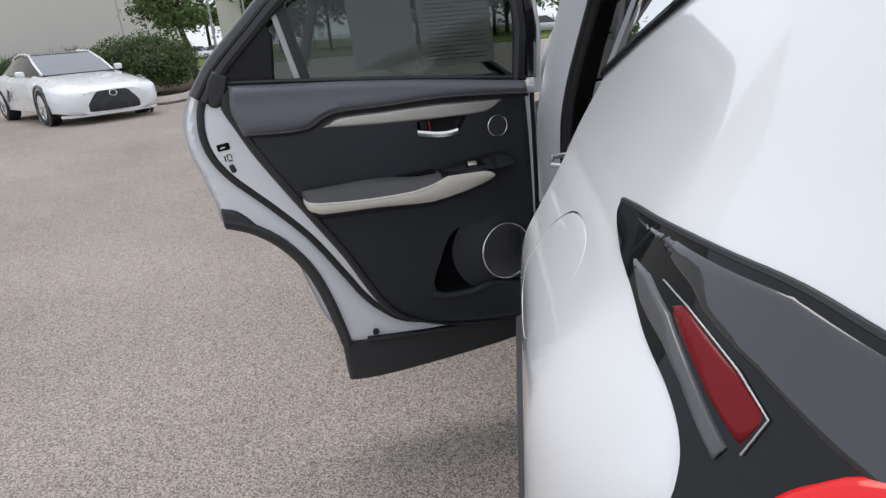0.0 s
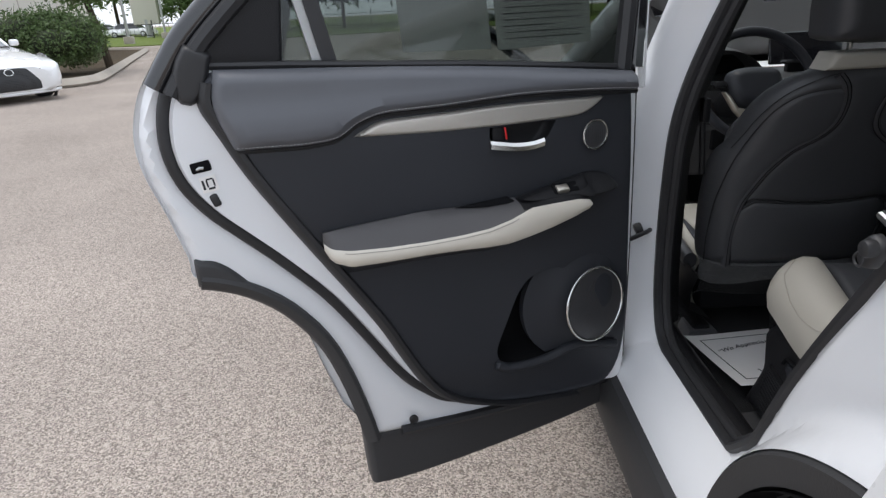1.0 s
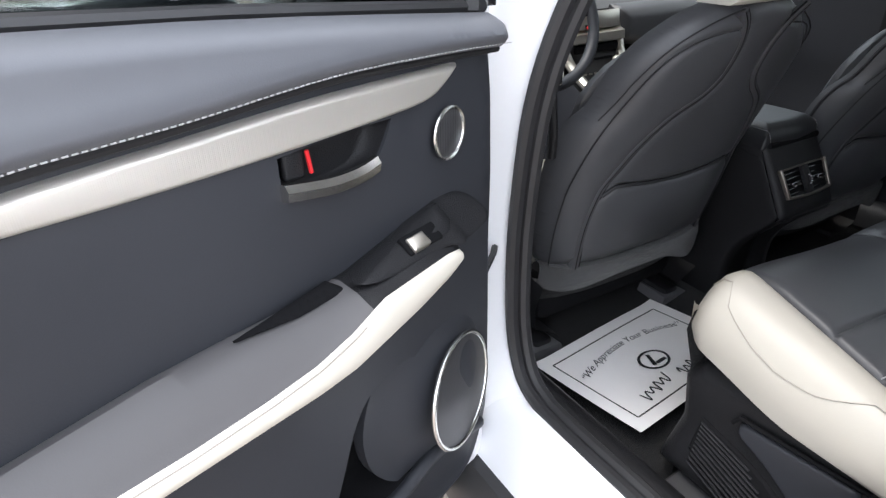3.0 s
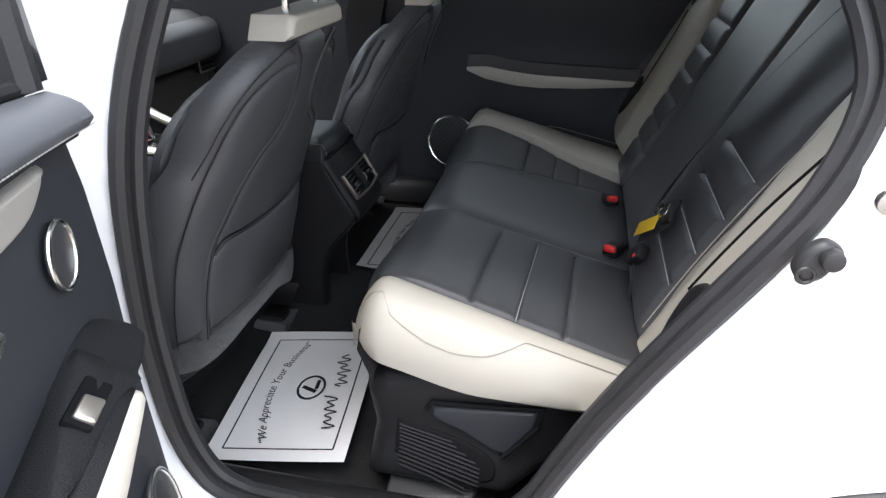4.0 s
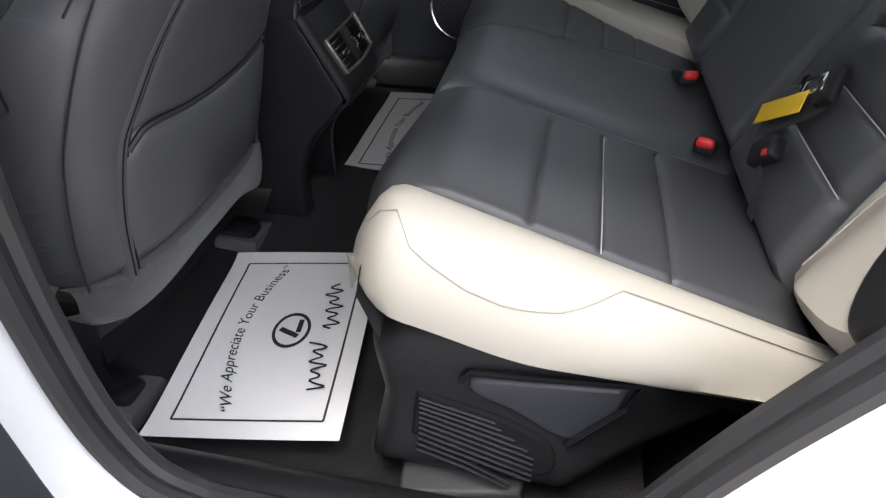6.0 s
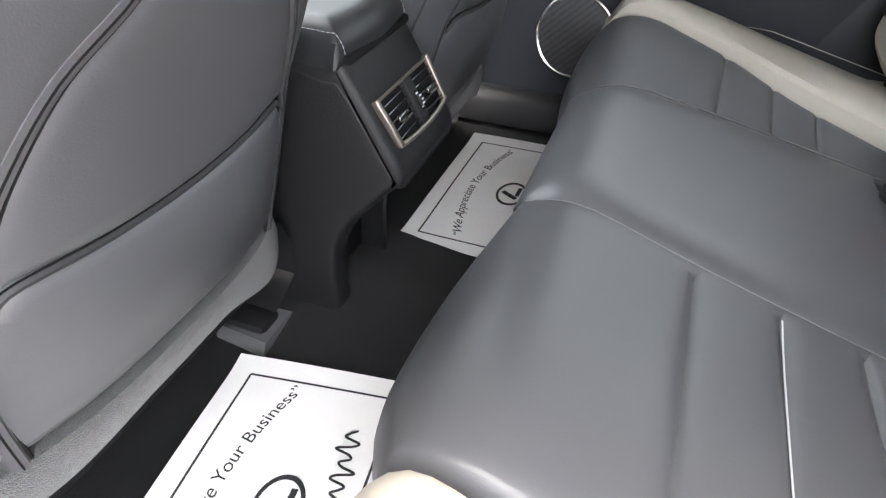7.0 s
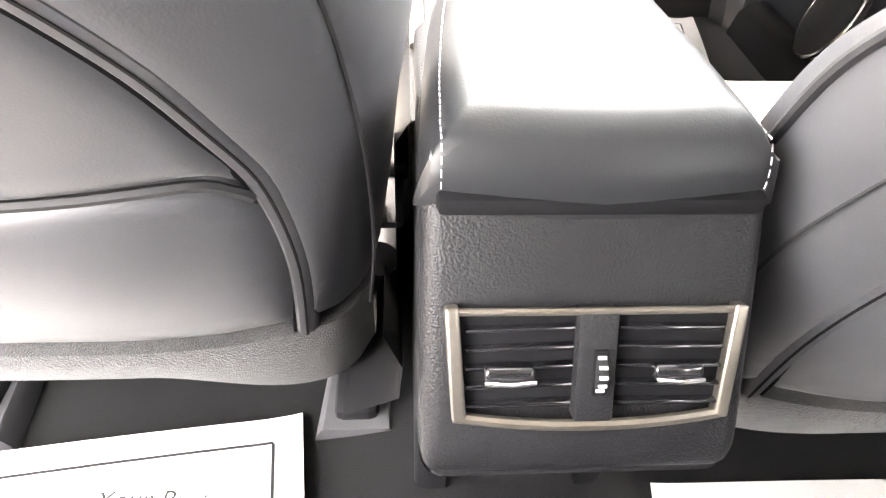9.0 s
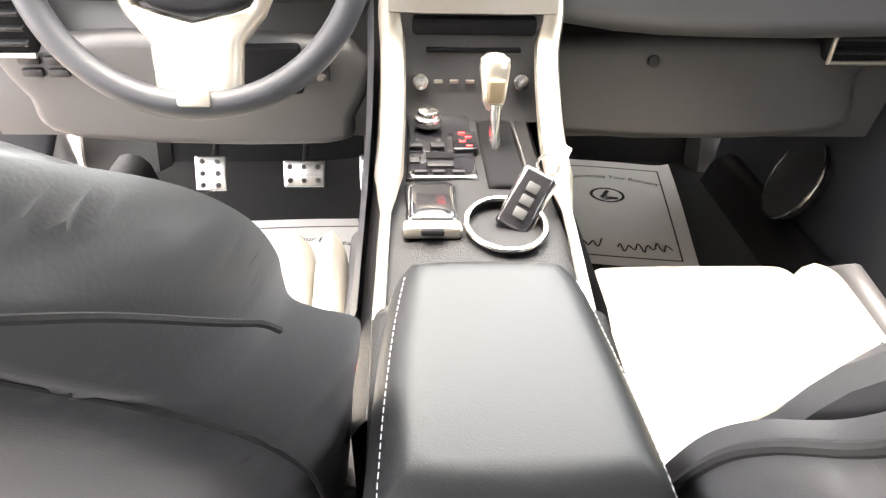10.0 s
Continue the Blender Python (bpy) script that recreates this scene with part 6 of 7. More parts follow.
tg = part("tongue", joined(rbox(0.060, 0.006, 0.003, 0.001, 2, on_back(-0.298, 0.158, 0.030, -42) @ pose(0, 0.010, 0)), rbox(0.060, 0.006, 0.003, 0.001, 2, on_back(-0.298, 0.158, 0.030, -42) @ pose(0, -0.010, 0)), rbox(0.010, 0.026, 0.003, 0.001, 2, on_back(-0.298, 0.158, 0.030, -42) @ pose(-0.026, 0, 0)), rbox(0.012, 0.040, 0.004, 0.001, 2, on_back(-0.298, 0.158, 0.030, -42) @ pose(0.008, 0, 0))), M_CHROME, belt, "chrome belt tongue")
part("tongue_cover", rbox(0.030, 0.050, 0.012, 0.004, 3, on_back(-0.328, 0.178, 0.024, -42)), M_PLASTIC, tg)
part("tag", rbox(0.086, 0.030, 0.002, 0.0008, 2, on_back(-0.292, 0.122, 0.034, -40)), M_YELLOW, belt, "yellow paper tag")
part("tag_strap", loft([[btop(a - 0.012, b - 0.012, 0.022), btop(a + 0.012, b + 0.012, 0.022)] for a, b in ((-0.26, 0.085), (-0.30, 0.12), (-0.34, 0.165))], False), M_BELT, belt)
lb = part("lower_buckle", rbox(0.046, 0.034, 0.022, 0.007, 3, on_back(-0.336, 0.080, 0.028, -52)), M_PLASTIC, belt)
part("release", rbox(0.008, 0.008, 0.004, 0.001, 2, on_back(-0.352, 0.083, 0.0385, -52)), M_RED, lb)
part("buckle_strap", loft([[btop(a - 0.010, b, h), btop(a + 0.010, b, h + 0.003)] for a, b, h in ((-0.345, 0.066, 0.026), (-0.372, 0.045, 0.018), (-0.385, 0.015, 0.006))], False), M_BELT, belt)

# ---- right rear door seen across the cabin ----
rdoor = part("right_rear_door", sheet([(0.30, 0.50), (0.25, 0.80), (0.12, 1.10), (0.12, 1.26), (1.20, 1.22), (1.18, 0.46), (0.45, 0.46)], lambda a, b, h: (0.735 - h, a, b), lambda a, b: 0.02 * smoothstep((b - 1.0) / 0.2) * (1 if b < 1.3 else 0), 0.05, back=-0.03), M_VINYL, suv, "black trimmed right rear door with off-white armrest")
ra = [(0.862, 0.966, 0.955), (0.80, 0.970, 0.930), (0.70, 0.955, 0.912), (0.62, 0.948, 0.908), (0.48, 0.944, 0.912), (0.34, 0.940, 0.922), (0.31, 0.938, 0.930)]
part("armrest_facing", loft([[(0.700, y, zt + 0.003), (0.672, y, zt), (0.668, y, (zt + zb) / 2), (0.672, y, zb), (0.70, y, zb - 0.003)] for y, zt, zb in ra], False), M_LEATHER_W_DIM, rdoor, "off-white leather armrest facing")
part("armrest_top", loft([[(0.725, y, zt + 0.03), (0.70, y, zt + 0.03), (0.672, y, zt + 0.001)] for y, zt, zb in ra], False), M_LEATHER, rdoor)
part("speaker_ring", ring(0.088, 0.0045, pose(0.698, 0.915, 0.70, 0, -82, -8), 56, 8), M_CHROME, rdoor, "satin chrome speaker ring")
part("speaker_grille", disc(0.086, 0.02, 56, 0.002, pose(0.706, 0.915, 0.70, 0, -82, -8)), M_GRILLE, rdoor)
part("front_trim_right", sheet([(1.22, 0.46), (1.22, 1.20), (2.3, 1.12), (2.3, 0.46)], lambda a, b, h: (0.735 - h, a, b), lambda a, b: 0.03 * smoothstep((b - 0.85) / 0.1), 0.06, back=-0.03), M_VINYL, suv, "black front passenger door trim")
part("front_speaker_ring", ring(0.088, 0.0045, pose(0.712, 1.945, 0.628, 0, -70, -14), 56, 8), M_CHROME, suv, "satin chrome speaker ring")
part("front_speaker", disc(0.086, 0.02, 56, 0.002, pose(0.720, 1.947, 0.625, 0, -70, -14)), M_GRILLE, suv)
part("right_pillar", loft([[(0.74 - x, y + dy, z) for x, dy in ((0.0, -0.05), (0.04, -0.04), (0.05, 0.08), (0.0, 0.1))] for y, z in ((1.2, 0.5), (1.2, 1.1), (1.08, 1.55))], False), M_PLASTIC, suv)

# ---- front seats ----
M_COVER = mat("grey plastic cover", (0.10, 0.10, 0.105), 0.5, var=0.1, scale=20)

M_ZIPTAPE = mat("woven zip tape", (0.055, 0.055, 0.060), 0.8, var=0.3, scale=300)


def front_seat(xc, name_label, lower=0.0, ahead=0.0, tilt=0.40, cushion_back=0.0, bend=0.90, deep=0.05, capped=True):
    seat = thing("front_seat", name_label, "car seat", "front seats")
    seat.location = (xc, ahead, 0.0 if capped else -0.03)

    def back(a, z, h=0.0):
        y = 1.118 - 0.245 * (min(z, bend) - 0.697) - tilt * max(0, z - bend)
        wrap = 0.055 * (abs(a) / 0.25) ** 3
        return (a, y + wrap - h, z)
    low = [(0.0, 0.698), (0.15, 0.694), (0.215, 0.698), (0.240, 0.728)]
    left = low + [(0.252, 0.82), (0.258, 0.92), (0.260, 0.99), (0.252, 1.03), (0.234, 1.06), (0.227, 1.09), (0.222, 1.12), (0.206, 1.16), (0.176, 1.197), (0.120, 1.230), (0.0, 1.250)]
    zipl = [(0.181, 0.700), (0.189, 0.80), (0.184, 0.883), (0.169, 0.940), (0.150, 0.990), (0.116, 1.040), (0.066, 1.076), (0.042, 1.11), (0.040, 1.16), (0.056, 1.20), (0.080, 1.225)]
    outl = [(0.236, 0.71), (0.243, 0.80), (0.241, 0.91), (0.228, 1.021), (0.198, 1.115), (0.166, 1.162), (0.118, 1.186), (0.046, 1.193)]
    cap = [(0.242, 1.048), (0.226, 1.085), (0.213, 1.12), (0.190, 1.16), (0.160, 1.19), (0.115, 1.215), (0.080, 1.225)]
    right, cap_r, crown = left[:-1], cap, lambda a, z: 0.0
    if capped:
        right = low + [(0.254, 0.82), (0.263, 0.91), (0.273, 0.980), (0.272, 1.006), (0.255, 1.036), (0.2465, 1.055), (0.246, 1.073), (0.247, 1.095), (0.242, 1.122), (0.228, 1.147), (0.205, 1.166), (0.165, 1.188), (0.110, 1.217)]
        cap_r = [(0.257, 1.098), (0.253, 1.108), (0.245, 1.117), (0.226, 1.138), (0.208, 1.151), (0.170, 1.172), (0.120, 1.195), (0.080, 1.212)]
        crown = lambda a, z: 0.012 * smoothstep((z - float(np.interp(a, (0.12, 0.17, 0.208, 0.226, 0.247), (1.195, 1.172, 1.151, 1.138, 1.117)))) / 0.018) * smoothstep((a - 0.10) / 0.06)
    taper = lambda z: 1 - 0.10 * smoothstep((z - 0.92) / 0.16)
    outline = curve_pts(right + [(-a, z) for a, z in left[:0:-1]], 4)
    pocket = curve_pts([(-0.180, 0.885), (-0.172, 0.893), (-0.15, 0.905), (-0.08, 0.900), (0.0, 0.896), (0.08, 0.899), (0.15, 0.903), (0.172, 0.893), (0.180, 0.885)], 4, False)
    arms = [curve_pts([(s * a, z) for a, z in line_], 5, False) for line_, s in ((zipl, -1), (zipl, 1), (outl, -1), (outl, 1), (cap, -1), (cap_r, 1))]
    body = part("backrest", pad(outline, lambda a, z, h: back(a, z, h - 0.05), 0.05, 0.045, [(arms[0], 0.013, 0.006), (arms[1], 0.013, 0.006), (arms[2], 0.010, 0.005), (arms[3], 0.010, 0.005), (arms[4], 0.012, 0.006), (arms[5], 0.012, 0.006), (pocket, 0.012, 0.010)], lambda a, z: 0.014 * math.exp(-((z - 0.83) / 0.07) ** 2) * math.exp(-(a / 0.15) ** 4) + 0.006 + crown(a, z), 0.014, back=-0.006), M_LEATHER, seat, "black leather seat back with piped seams")

    def strip(arm, s, rows_):
        """A flat woven band beside a line on the seat back."""
        P = np.array(arm, float)
        T = np.gradient(P, axis=0)
        N = np.c_[T[:, 1], -T[:, 0]] / np.maximum(np.hypot(*T.T), 1e-9)[:, None]
        N *= s if N[0, 0] > 0 else -s
        return loft([[back(a + o * n[0], z + o * n[1], h) for o, h in rows_] for (a, z), n in zip(P, N)])
    for k, arm in enumerate(arms[:2]):
        s = (-1, 1)[k]
        part("zip_tape", strip(arm, s, ((-0.004, -0.006), (-0.004, 0.002), (-0.001, 0.0055), (0.004, 0.0062), (0.0048, 0.0062), (0.010, 0.0058), (0.0125, 0.003), (0.0125, -0.006))), M_ZIPTAPE, body, "black woven zip along the seat back")
        part("zip_teeth", strip(arm, s, ((0.0036, 0.004), (0.0036, 0.0068), (0.0052, 0.0068), (0.0052, 0.004))), M_VOID, body)
        part("zip_gap", tube([back(a - s * 0.0055, z, 0.0015) for a, z in arm], 0.0018, 6), M_VOID, body)
    for arm in arms[2:]:
        part("outer_seam", tube([back(a, z, 0.0004 + crown(a, z - 0.008)) for a, z in arm], 0.0015, 6), M_DARKTHREAD, body)
    part("pocket_edge", tube([back(a, z - 0.002, 0.0045) for a, z in pocket], 0.0035, 6), M_DARKTHREAD, body, "map pocket edge")
    if not capped:
        for s in (-1, 1):
            edge = [(s * a, z) for a, z in curve_pts(left[5:12], 5, False)]
            part("edge_piping", tube([back(a * 0.998, z + 0.001, -0.040) for a, z in edge], 0.004, 8), M_DARKTHREAD, body, "black piping on the shoulder edge")
    # front of the backrest and its side
    secs = []
    for z, w, T in ((0.70, 0.215, 0.8), (0.76, 0.236, 0.95), (0.85, 0.252, 1.0), (0.92, 0.238, 1.0), (1.0, 0.240, 1.0), (1.04, 0.255, 1.0), (1.07, 0.262, 0.95), (1.10, 0.250, 0.88), (1.125, 0.228, 0.8), (1.145, 0.195, 0.7), (1.16, 0.150, 0.58), (1.172, 0.08, 0.45)):
        y0, d, w = back(0, z)[1], deep * T, w * taper(z)
        half_s = [(0.76 * w, 0.075), (0.90 * w, 0.096), (0.975 * w, 0.104 + 0.2 * d), (0.96 * w, 0.104 + 0.55 * d), (0.84 * w, 0.104 + 0.88 * d), (0.6 * w, 0.104 + d), (0.0, 0.096 + 0.8 * d)]
        secs.append([(a, y0 + q, z) for a, q in half_s] + [(-a, y0 + q, z) for a, q in half_s[-2::-1]])
    side = loft(secs)
    part("backrest_front", side, M_LEATHER, seat)
    ty = back(0, 1.24)[1]
    part("top_insert", pad([(-0.115, 1.232), (0.115, 1.232), (0.10, 1.268), (-0.10, 1.268)], lambda a, z, h: (a, ty + 0.01 - h - 0.10 * (z - 1.24), z), 0.012, 0.008, step=0.02, back=-0.06), M_LEATHER_W_DIM, seat, "off-white leather insert under the headrest")
    hr = curve_pts([(-0.10, 1.29), (0.10, 1.29), (0.128, 1.33), (0.130, 1.42), (0.105, 1.475), (-0.105, 1.475), (-0.130, 1.42), (-0.128, 1.33)], 4)
    part("headrest", pad(hr, lambda a, z, h: (a, ty - h - 0.08 * (z - 1.3), z), 0.045, 0.04, step=0.025, back=-0.075), M_LEATHER, seat)
    for sx in (-0.06, 0.06):
        part("headrest_post", tube([(sx, ty + 0.03, 1.23), (sx, ty + 0.025, 1.31)], 0.006, 8), M_CHROME, seat)
    # felt skirt under the back
    drop = lambda a: 0.044 + (0.044 if a > 0 else 0.020) * smoothstep((abs(a) - 0.05) / 0.15)
    part("skirt", loft([[(a, back(a, 0.70)[1] + dy + (0.03 * max(0.0, (abs(a) - 0.205) / 0.03) ** 2), 0.708 - k * drop(a)) for a in np.linspace(-0.236, 0.236, 33)] for k, dy in ((0.0, 0.012), (0.03, -0.006), (0.25, -0.010), (0.7, -0.006), (0.96, 0.0), (1.0, 0.006), (0.9, 0.05))], False), M_FELT, seat, "grey felt flap under the seat back")
    # cushion
    cz = lambda y: 0.700 - lower + (y - 1.30) * 0.13
    cb = cushion_back
    cush = curve_pts([(-0.17, 1.25), (-0.17, 1.25), (0.17, 1.25), (0.17, 1.25), (0.175, 1.40), (0.168, 1.60), (0.12, 1.655), (-0.12, 1.655), (-0.168, 1.60), (-0.175, 1.40)], 4)
    part("cushion", pad(cush, lambda a, y, h: (a, y - cb, cz(y) + h - 0.05 - 0.05 * max(0, (y - 1.58) / 0.08) ** 2), 0.05, 0.03, [(line((-0.13, 1.42), (0.13, 1.42)), 0.01, 0.006)], None, 0.025, back=-0.12), M_LEATHER_W_DIM, seat, "off-white leather seat cushion")
    for sx in (-1, 1):
        bol = curve_pts([(sx * 0.176, 1.25), (sx * 0.176, 1.25), (sx * 0.179, 1.40), (sx * 0.171, 1.60), (sx * 0.19, 1.648), (sx * 0.215, 1.60), (sx * 0.226, 1.40), (sx * 0.222, 1.25), (sx * 0.222, 1.25)], 4)
        part("bolster", pad(bol, lambda a, y, h: (a, y - cb, cz(y) + 0.018 + h - 0.06 - 0.06 * max(0, (y - 1.56) / 0.1) ** 2), 0.06, 0.025, [], None, 0.02, back=-0.12), M_LEATHER_W_DIM, seat, "off-white leather cushion side")
        part("bolster_panel", pad(curve_pts([(sx * 0.180, 1.30), (sx * 0.192, 1.45), (sx * 0.205, 1.30), (sx * 0.207, 1.16), (sx * 0.184, 1.16)], 4), lambda a, y, h: (a, y - cb, cz(y) + 0.0195 + h), 0.004, 0.006, step=0.015), M_VINYL, seat)
        part("outer_bolster", loft([[(sx * (0.240 + 0.020 * math.cos(g)), y - cb, cz(y) - 0.012 + 0.024 * math.sin(g)) for g in np.linspace(0, 2 * math.pi, 13)[:-1]] for y in np.linspace(1.24, 1.60, 8)] + [[(sx * (0.228 + 0.006 * math.cos(g)), 1.635 - cb, cz(1.6) - 0.03 + 0.008 * math.sin(g)) for g in np.linspace(0, 2 * math.pi, 13)[:-1]]]), M_LEATHER, seat)
        part("side_panel", loft([[(sx * x, y - cb, z) for x, z in ((0.245, cz(y) - 0.02), (0.262, cz(y) - 0.07), (0.258, 0.56 - lower), (0.20, 0.53 - lower))] for y in np.linspace(1.16, 1.62, 8)], False), M_PLASTIC, seat)
        part("seat_rail", rbox(0.05, 0.52, 0.03, 0.01, 2, pose(sx * 0.21, 1.44 - cb, 0.485)), M_PLASTIC, seat)
        if capped:
            part("rail_cover", loft([[(sx * 0.210 + dx * k, 1.168 - cb + dy, z) for dx, dy in ((-0.048, 0.0), (0.048, 0.0), (0.040, 0.09), (-0.040, 0.09))] for z, k in ((0.452, 1.03), (0.468, 0.97), (0.484, 0.82), (0.487, 0.76))]), M_COVER, seat)
    # near-black block stands in for the shade under the cushion
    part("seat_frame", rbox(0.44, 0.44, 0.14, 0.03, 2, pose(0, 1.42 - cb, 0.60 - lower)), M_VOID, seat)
    part("rear_cover", loft([[(a, y + 0.03 * (abs(a) / 0.22) ** 3, z) for a in np.linspace(-0.225, 0.225, 9)] for y, z in ((1.15, 0.72), (1.155, 0.66), (1.175, 0.60), (1.23, 0.56))], False), M_CARPET, seat)
    return seat


front_seat(-0.370, "black and off-white leather driver seat beside the centre console")
front_seat(0.364, "black and off-white leather front passenger seat beside the console", 0.03, -0.050, 0.40, -0.04, 0.90, 0.045, False)

# ---- centre console ----
console = thing("centre_console", "black centre console with rear air vents and padded armrest", "console")


def slab(profile, hw, r, taper=None):
    """A profile in the car's length and height drawn out sideways, with rounded sides."""
    c = np.mean(profile, 0)
    secs = []
    for x, k in [(-hw, 1.0), (-hw + 0.15 * r, 0.55), (-hw + 0.5 * r, 0.2), (-hw + r, 0.0), (hw - r, 0.0), (hw - 0.5 * r, 0.2), (hw - 0.15 * r, 0.55), (hw, 1.0)]:
        P = np.array(profile, float)
        t = np.roll(P, -1, 0) - np.roll(P, 1, 0)
        t /= np.maximum(np.hypot(*t.T), 1e-9)[:, None]
        nrm = np.c_[-t[:, 1], t[:, 0]]
        s = 1 if inside(profile, [P[0] + 1e-3 * nrm[0]])[0] else -1
        Q = P + s * nrm * r * k
        secs.append([(x, a, b) for a, b in Q])
    return loft(secs)


rear_p = curve_pts([(1.095, 0.905), (1.095, 0.905), (1.068, 0.901), (1.054, 0.886), (0.999, 0.793), (0.986, 0.766), (0.989, 0.750), (1.010, 0.741), (1.20, 0.745), (1.20, 0.745), (1.24, 0.905), (1.24, 0.905)], 4)
part("rear_housing", slab(rear_p, 0.096, 0.012), M_PLASTIC, console, "grained black plastic rear console end")
stem_p = curve_pts([(1.05, 0.775), (1.05, 0.775), (1.09, 0.69), (1.13, 0.60), (1.14, 0.465), (1.14, 0.465), (1.90, 0.465), (1.90, 0.465), (1.90, 0.84), (1.90, 0.84), (1.30, 0.80), (1.20, 0.775)], 4)
part("stem", slab(stem_p, 0.076, 0.012), M_PLASTIC, console)
for sx in (-1, 1):
    part("side_trim", pad(curve_pts([(1.090, 0.885), (1.060, 0.878), (1.008, 0.790), (0.992, 0.756), (1.010, 0.728), (1.062, 0.668), (1.090, 0.615), (1.096, 0.56), (1.094, 0.47), (1.094, 0.47), (1.30, 0.47), (1.30, 0.47), (1.30, 0.885)], 4), lambda a, b, h, sx=sx: (sx * (0.070 + h), a, b), 0.027, 0.012, step=0.03), M_PLASTIC, console)
VM = Matrix(((1, 0, 0, 0), (0, 0.476, -0.863, 1.0204), (0, 0.811, 0.505, 0.8220), (0, 0, 0, 1)))
bow = lambda x: 0.004 * (1 - (x / 0.082) ** 2)
vent = part("vent_recess", joined(rbox(0.158, 0.064, 0.03, 0.004, 2, VM @ pose(0, 0, -0.008))), M_VOID, console, "dark rear air vent recess")
for sx in (-1, 1):
    part("side_bezel", rbox(0.0078, 0.072, 0.010, 0.002, 3, VM @ pose(sx * 0.0775, 0, 0.009, 0, 0, sx * -4)), M_BEZEL, vent, "satin silver vent bezel")
top_pts = [(x, 0.0335 - 0.001 * (x / 0.08) ** 2, 0.010 + bow(x)) for x in np.linspace(-0.081, 0.081, 13)]
bot_pts = [(x * 0.965, -0.0335 - 0.005 * (1 - (x / 0.081) ** 2), 0.010 + bow(x)) for x in np.linspace(-0.081, 0.081, 13)]
part("top_bezel", tube([VM @ Vector(p) for p in top_pts], 0.0022, 8), M_BEZEL, vent)
part("bottom_bezel", tube([VM @ Vector(p) for p in bot_pts], 0.0034, 8), M_BEZEL, vent)
part("centre_bezel", rbox(0.022, 0.070, 0.014, 0.002, 2, VM @ pose(0, -0.001, 0.009)), M_PLASTIC, vent)
for k in range(5):
    for sx in (-1, 1):
        part("vent_slat", rbox(0.060, 0.0022, 0.014, 0.0009, 2, VM @ pose(sx * 0.042, 0.0225 - 0.0118 * k, 0.006, 4, 0, -sx * 1.2)), M_GLOSS, vent)
for sx, z in ((-1, 0.0), (1, 0.002)):
    lv = part("vent_lever", rbox(0.028, 0.010, 0.012, 0.003, 3, VM @ pose(-0.048 if sx < 0 else 0.046, -0.004, 0.013)), M_GLOSS, vent)
    part("lever_edge", tube([VM @ Vector((-0.062 if sx < 0 else 0.033, -0.008, 0.019)), VM @ Vector((-0.048 if sx < 0 else 0.046, -0.0085, 0.021)), VM @ Vector((-0.034 if sx < 0 else 0.060, -0.008, 0.019))], 0.0013, 6), M_CHROME, lv, "bright lever edge")
part("wheel_slot", rbox(0.009, 0.030, 0.006, 0.002, 2, VM @ pose(0.002, -0.004, 0.0145)), M_VOID, vent)
tw = part("thumb_wheel", disc(0.013, 0.006, 24, 0.001, VM @ pose(0.002, -0.004, 0.009, 0, 90, 0)), M_PLASTIC, vent)
for k in range(5):
    a = radians(-50 + 25 * k)
    part("wheel_rib", rbox(0.005, 0.0022, 0.002, 0.0006, 2, VM @ pose(0.002, -0.004 + 0.0135 * math.sin(a), 0.009 + 0.0135 * math.cos(a))), M_THREAD, tw)

# armrest lid
lid_o = curve_pts([(-0.097, 1.084), (-0.092, 1.067), (0.0, 1.057), (0.092, 1.067), (0.097, 1.084), (0.094, 1.15), (0.088, 1.22), (0.080, 1.278), (0.055, 1.304), (-0.055, 1.306), (-0.082, 1.286), (-0.091, 1.22), (-0.095, 1.15)], 4)
lid = part("armrest_lid", pad(lid_o, lambda a, b, h: (a, b - 0.005 * math.sin(min(1, h / 0.050) * math.pi) * (1 if b < 1.12 else 0.3), 0.893 + h), 0.049, 0.032, [], lambda a, b: 0.003, 0.012, back=0.0), M_LEATHER_D, console, "padded black leather armrest lid")
for sx in (-1, 1):
    run = [(sx * 0.0858, 1.0662 + 0.03 * s * s) for s in np.linspace(0.05, 1, 12)] + curve_pts([(sx * 0.0855, 1.10), (sx * 0.0835, 1.15), (sx * 0.078, 1.22), (sx * 0.070, 1.275)], 6, False)
    pts = []
    for a, b in run:
        d = min(1.0, distance(lid_o, [(a, b)])[0] / 0.032)
        h = 0.049 * math.sqrt(max(0.0, 1 - (1 - d) ** 2)) + 0.003 * d
        pts.append((a, b - 0.005 * math.sin(min(1, h / 0.050) * math.pi) * (1 if b < 1.12 else 0.3) - 0.0010, 0.893 + h + 0.0010))
    part("lid_stitching", stitches(pts, 0.0042, 0.0025, 0.00042), M_THREAD, lid, "pale contrast stitching")
part("lid_gap", rbox(0.176, 0.20, 0.012, 0.004, 2, pose(0, 1.155, 0.902)), M_VOID, console)

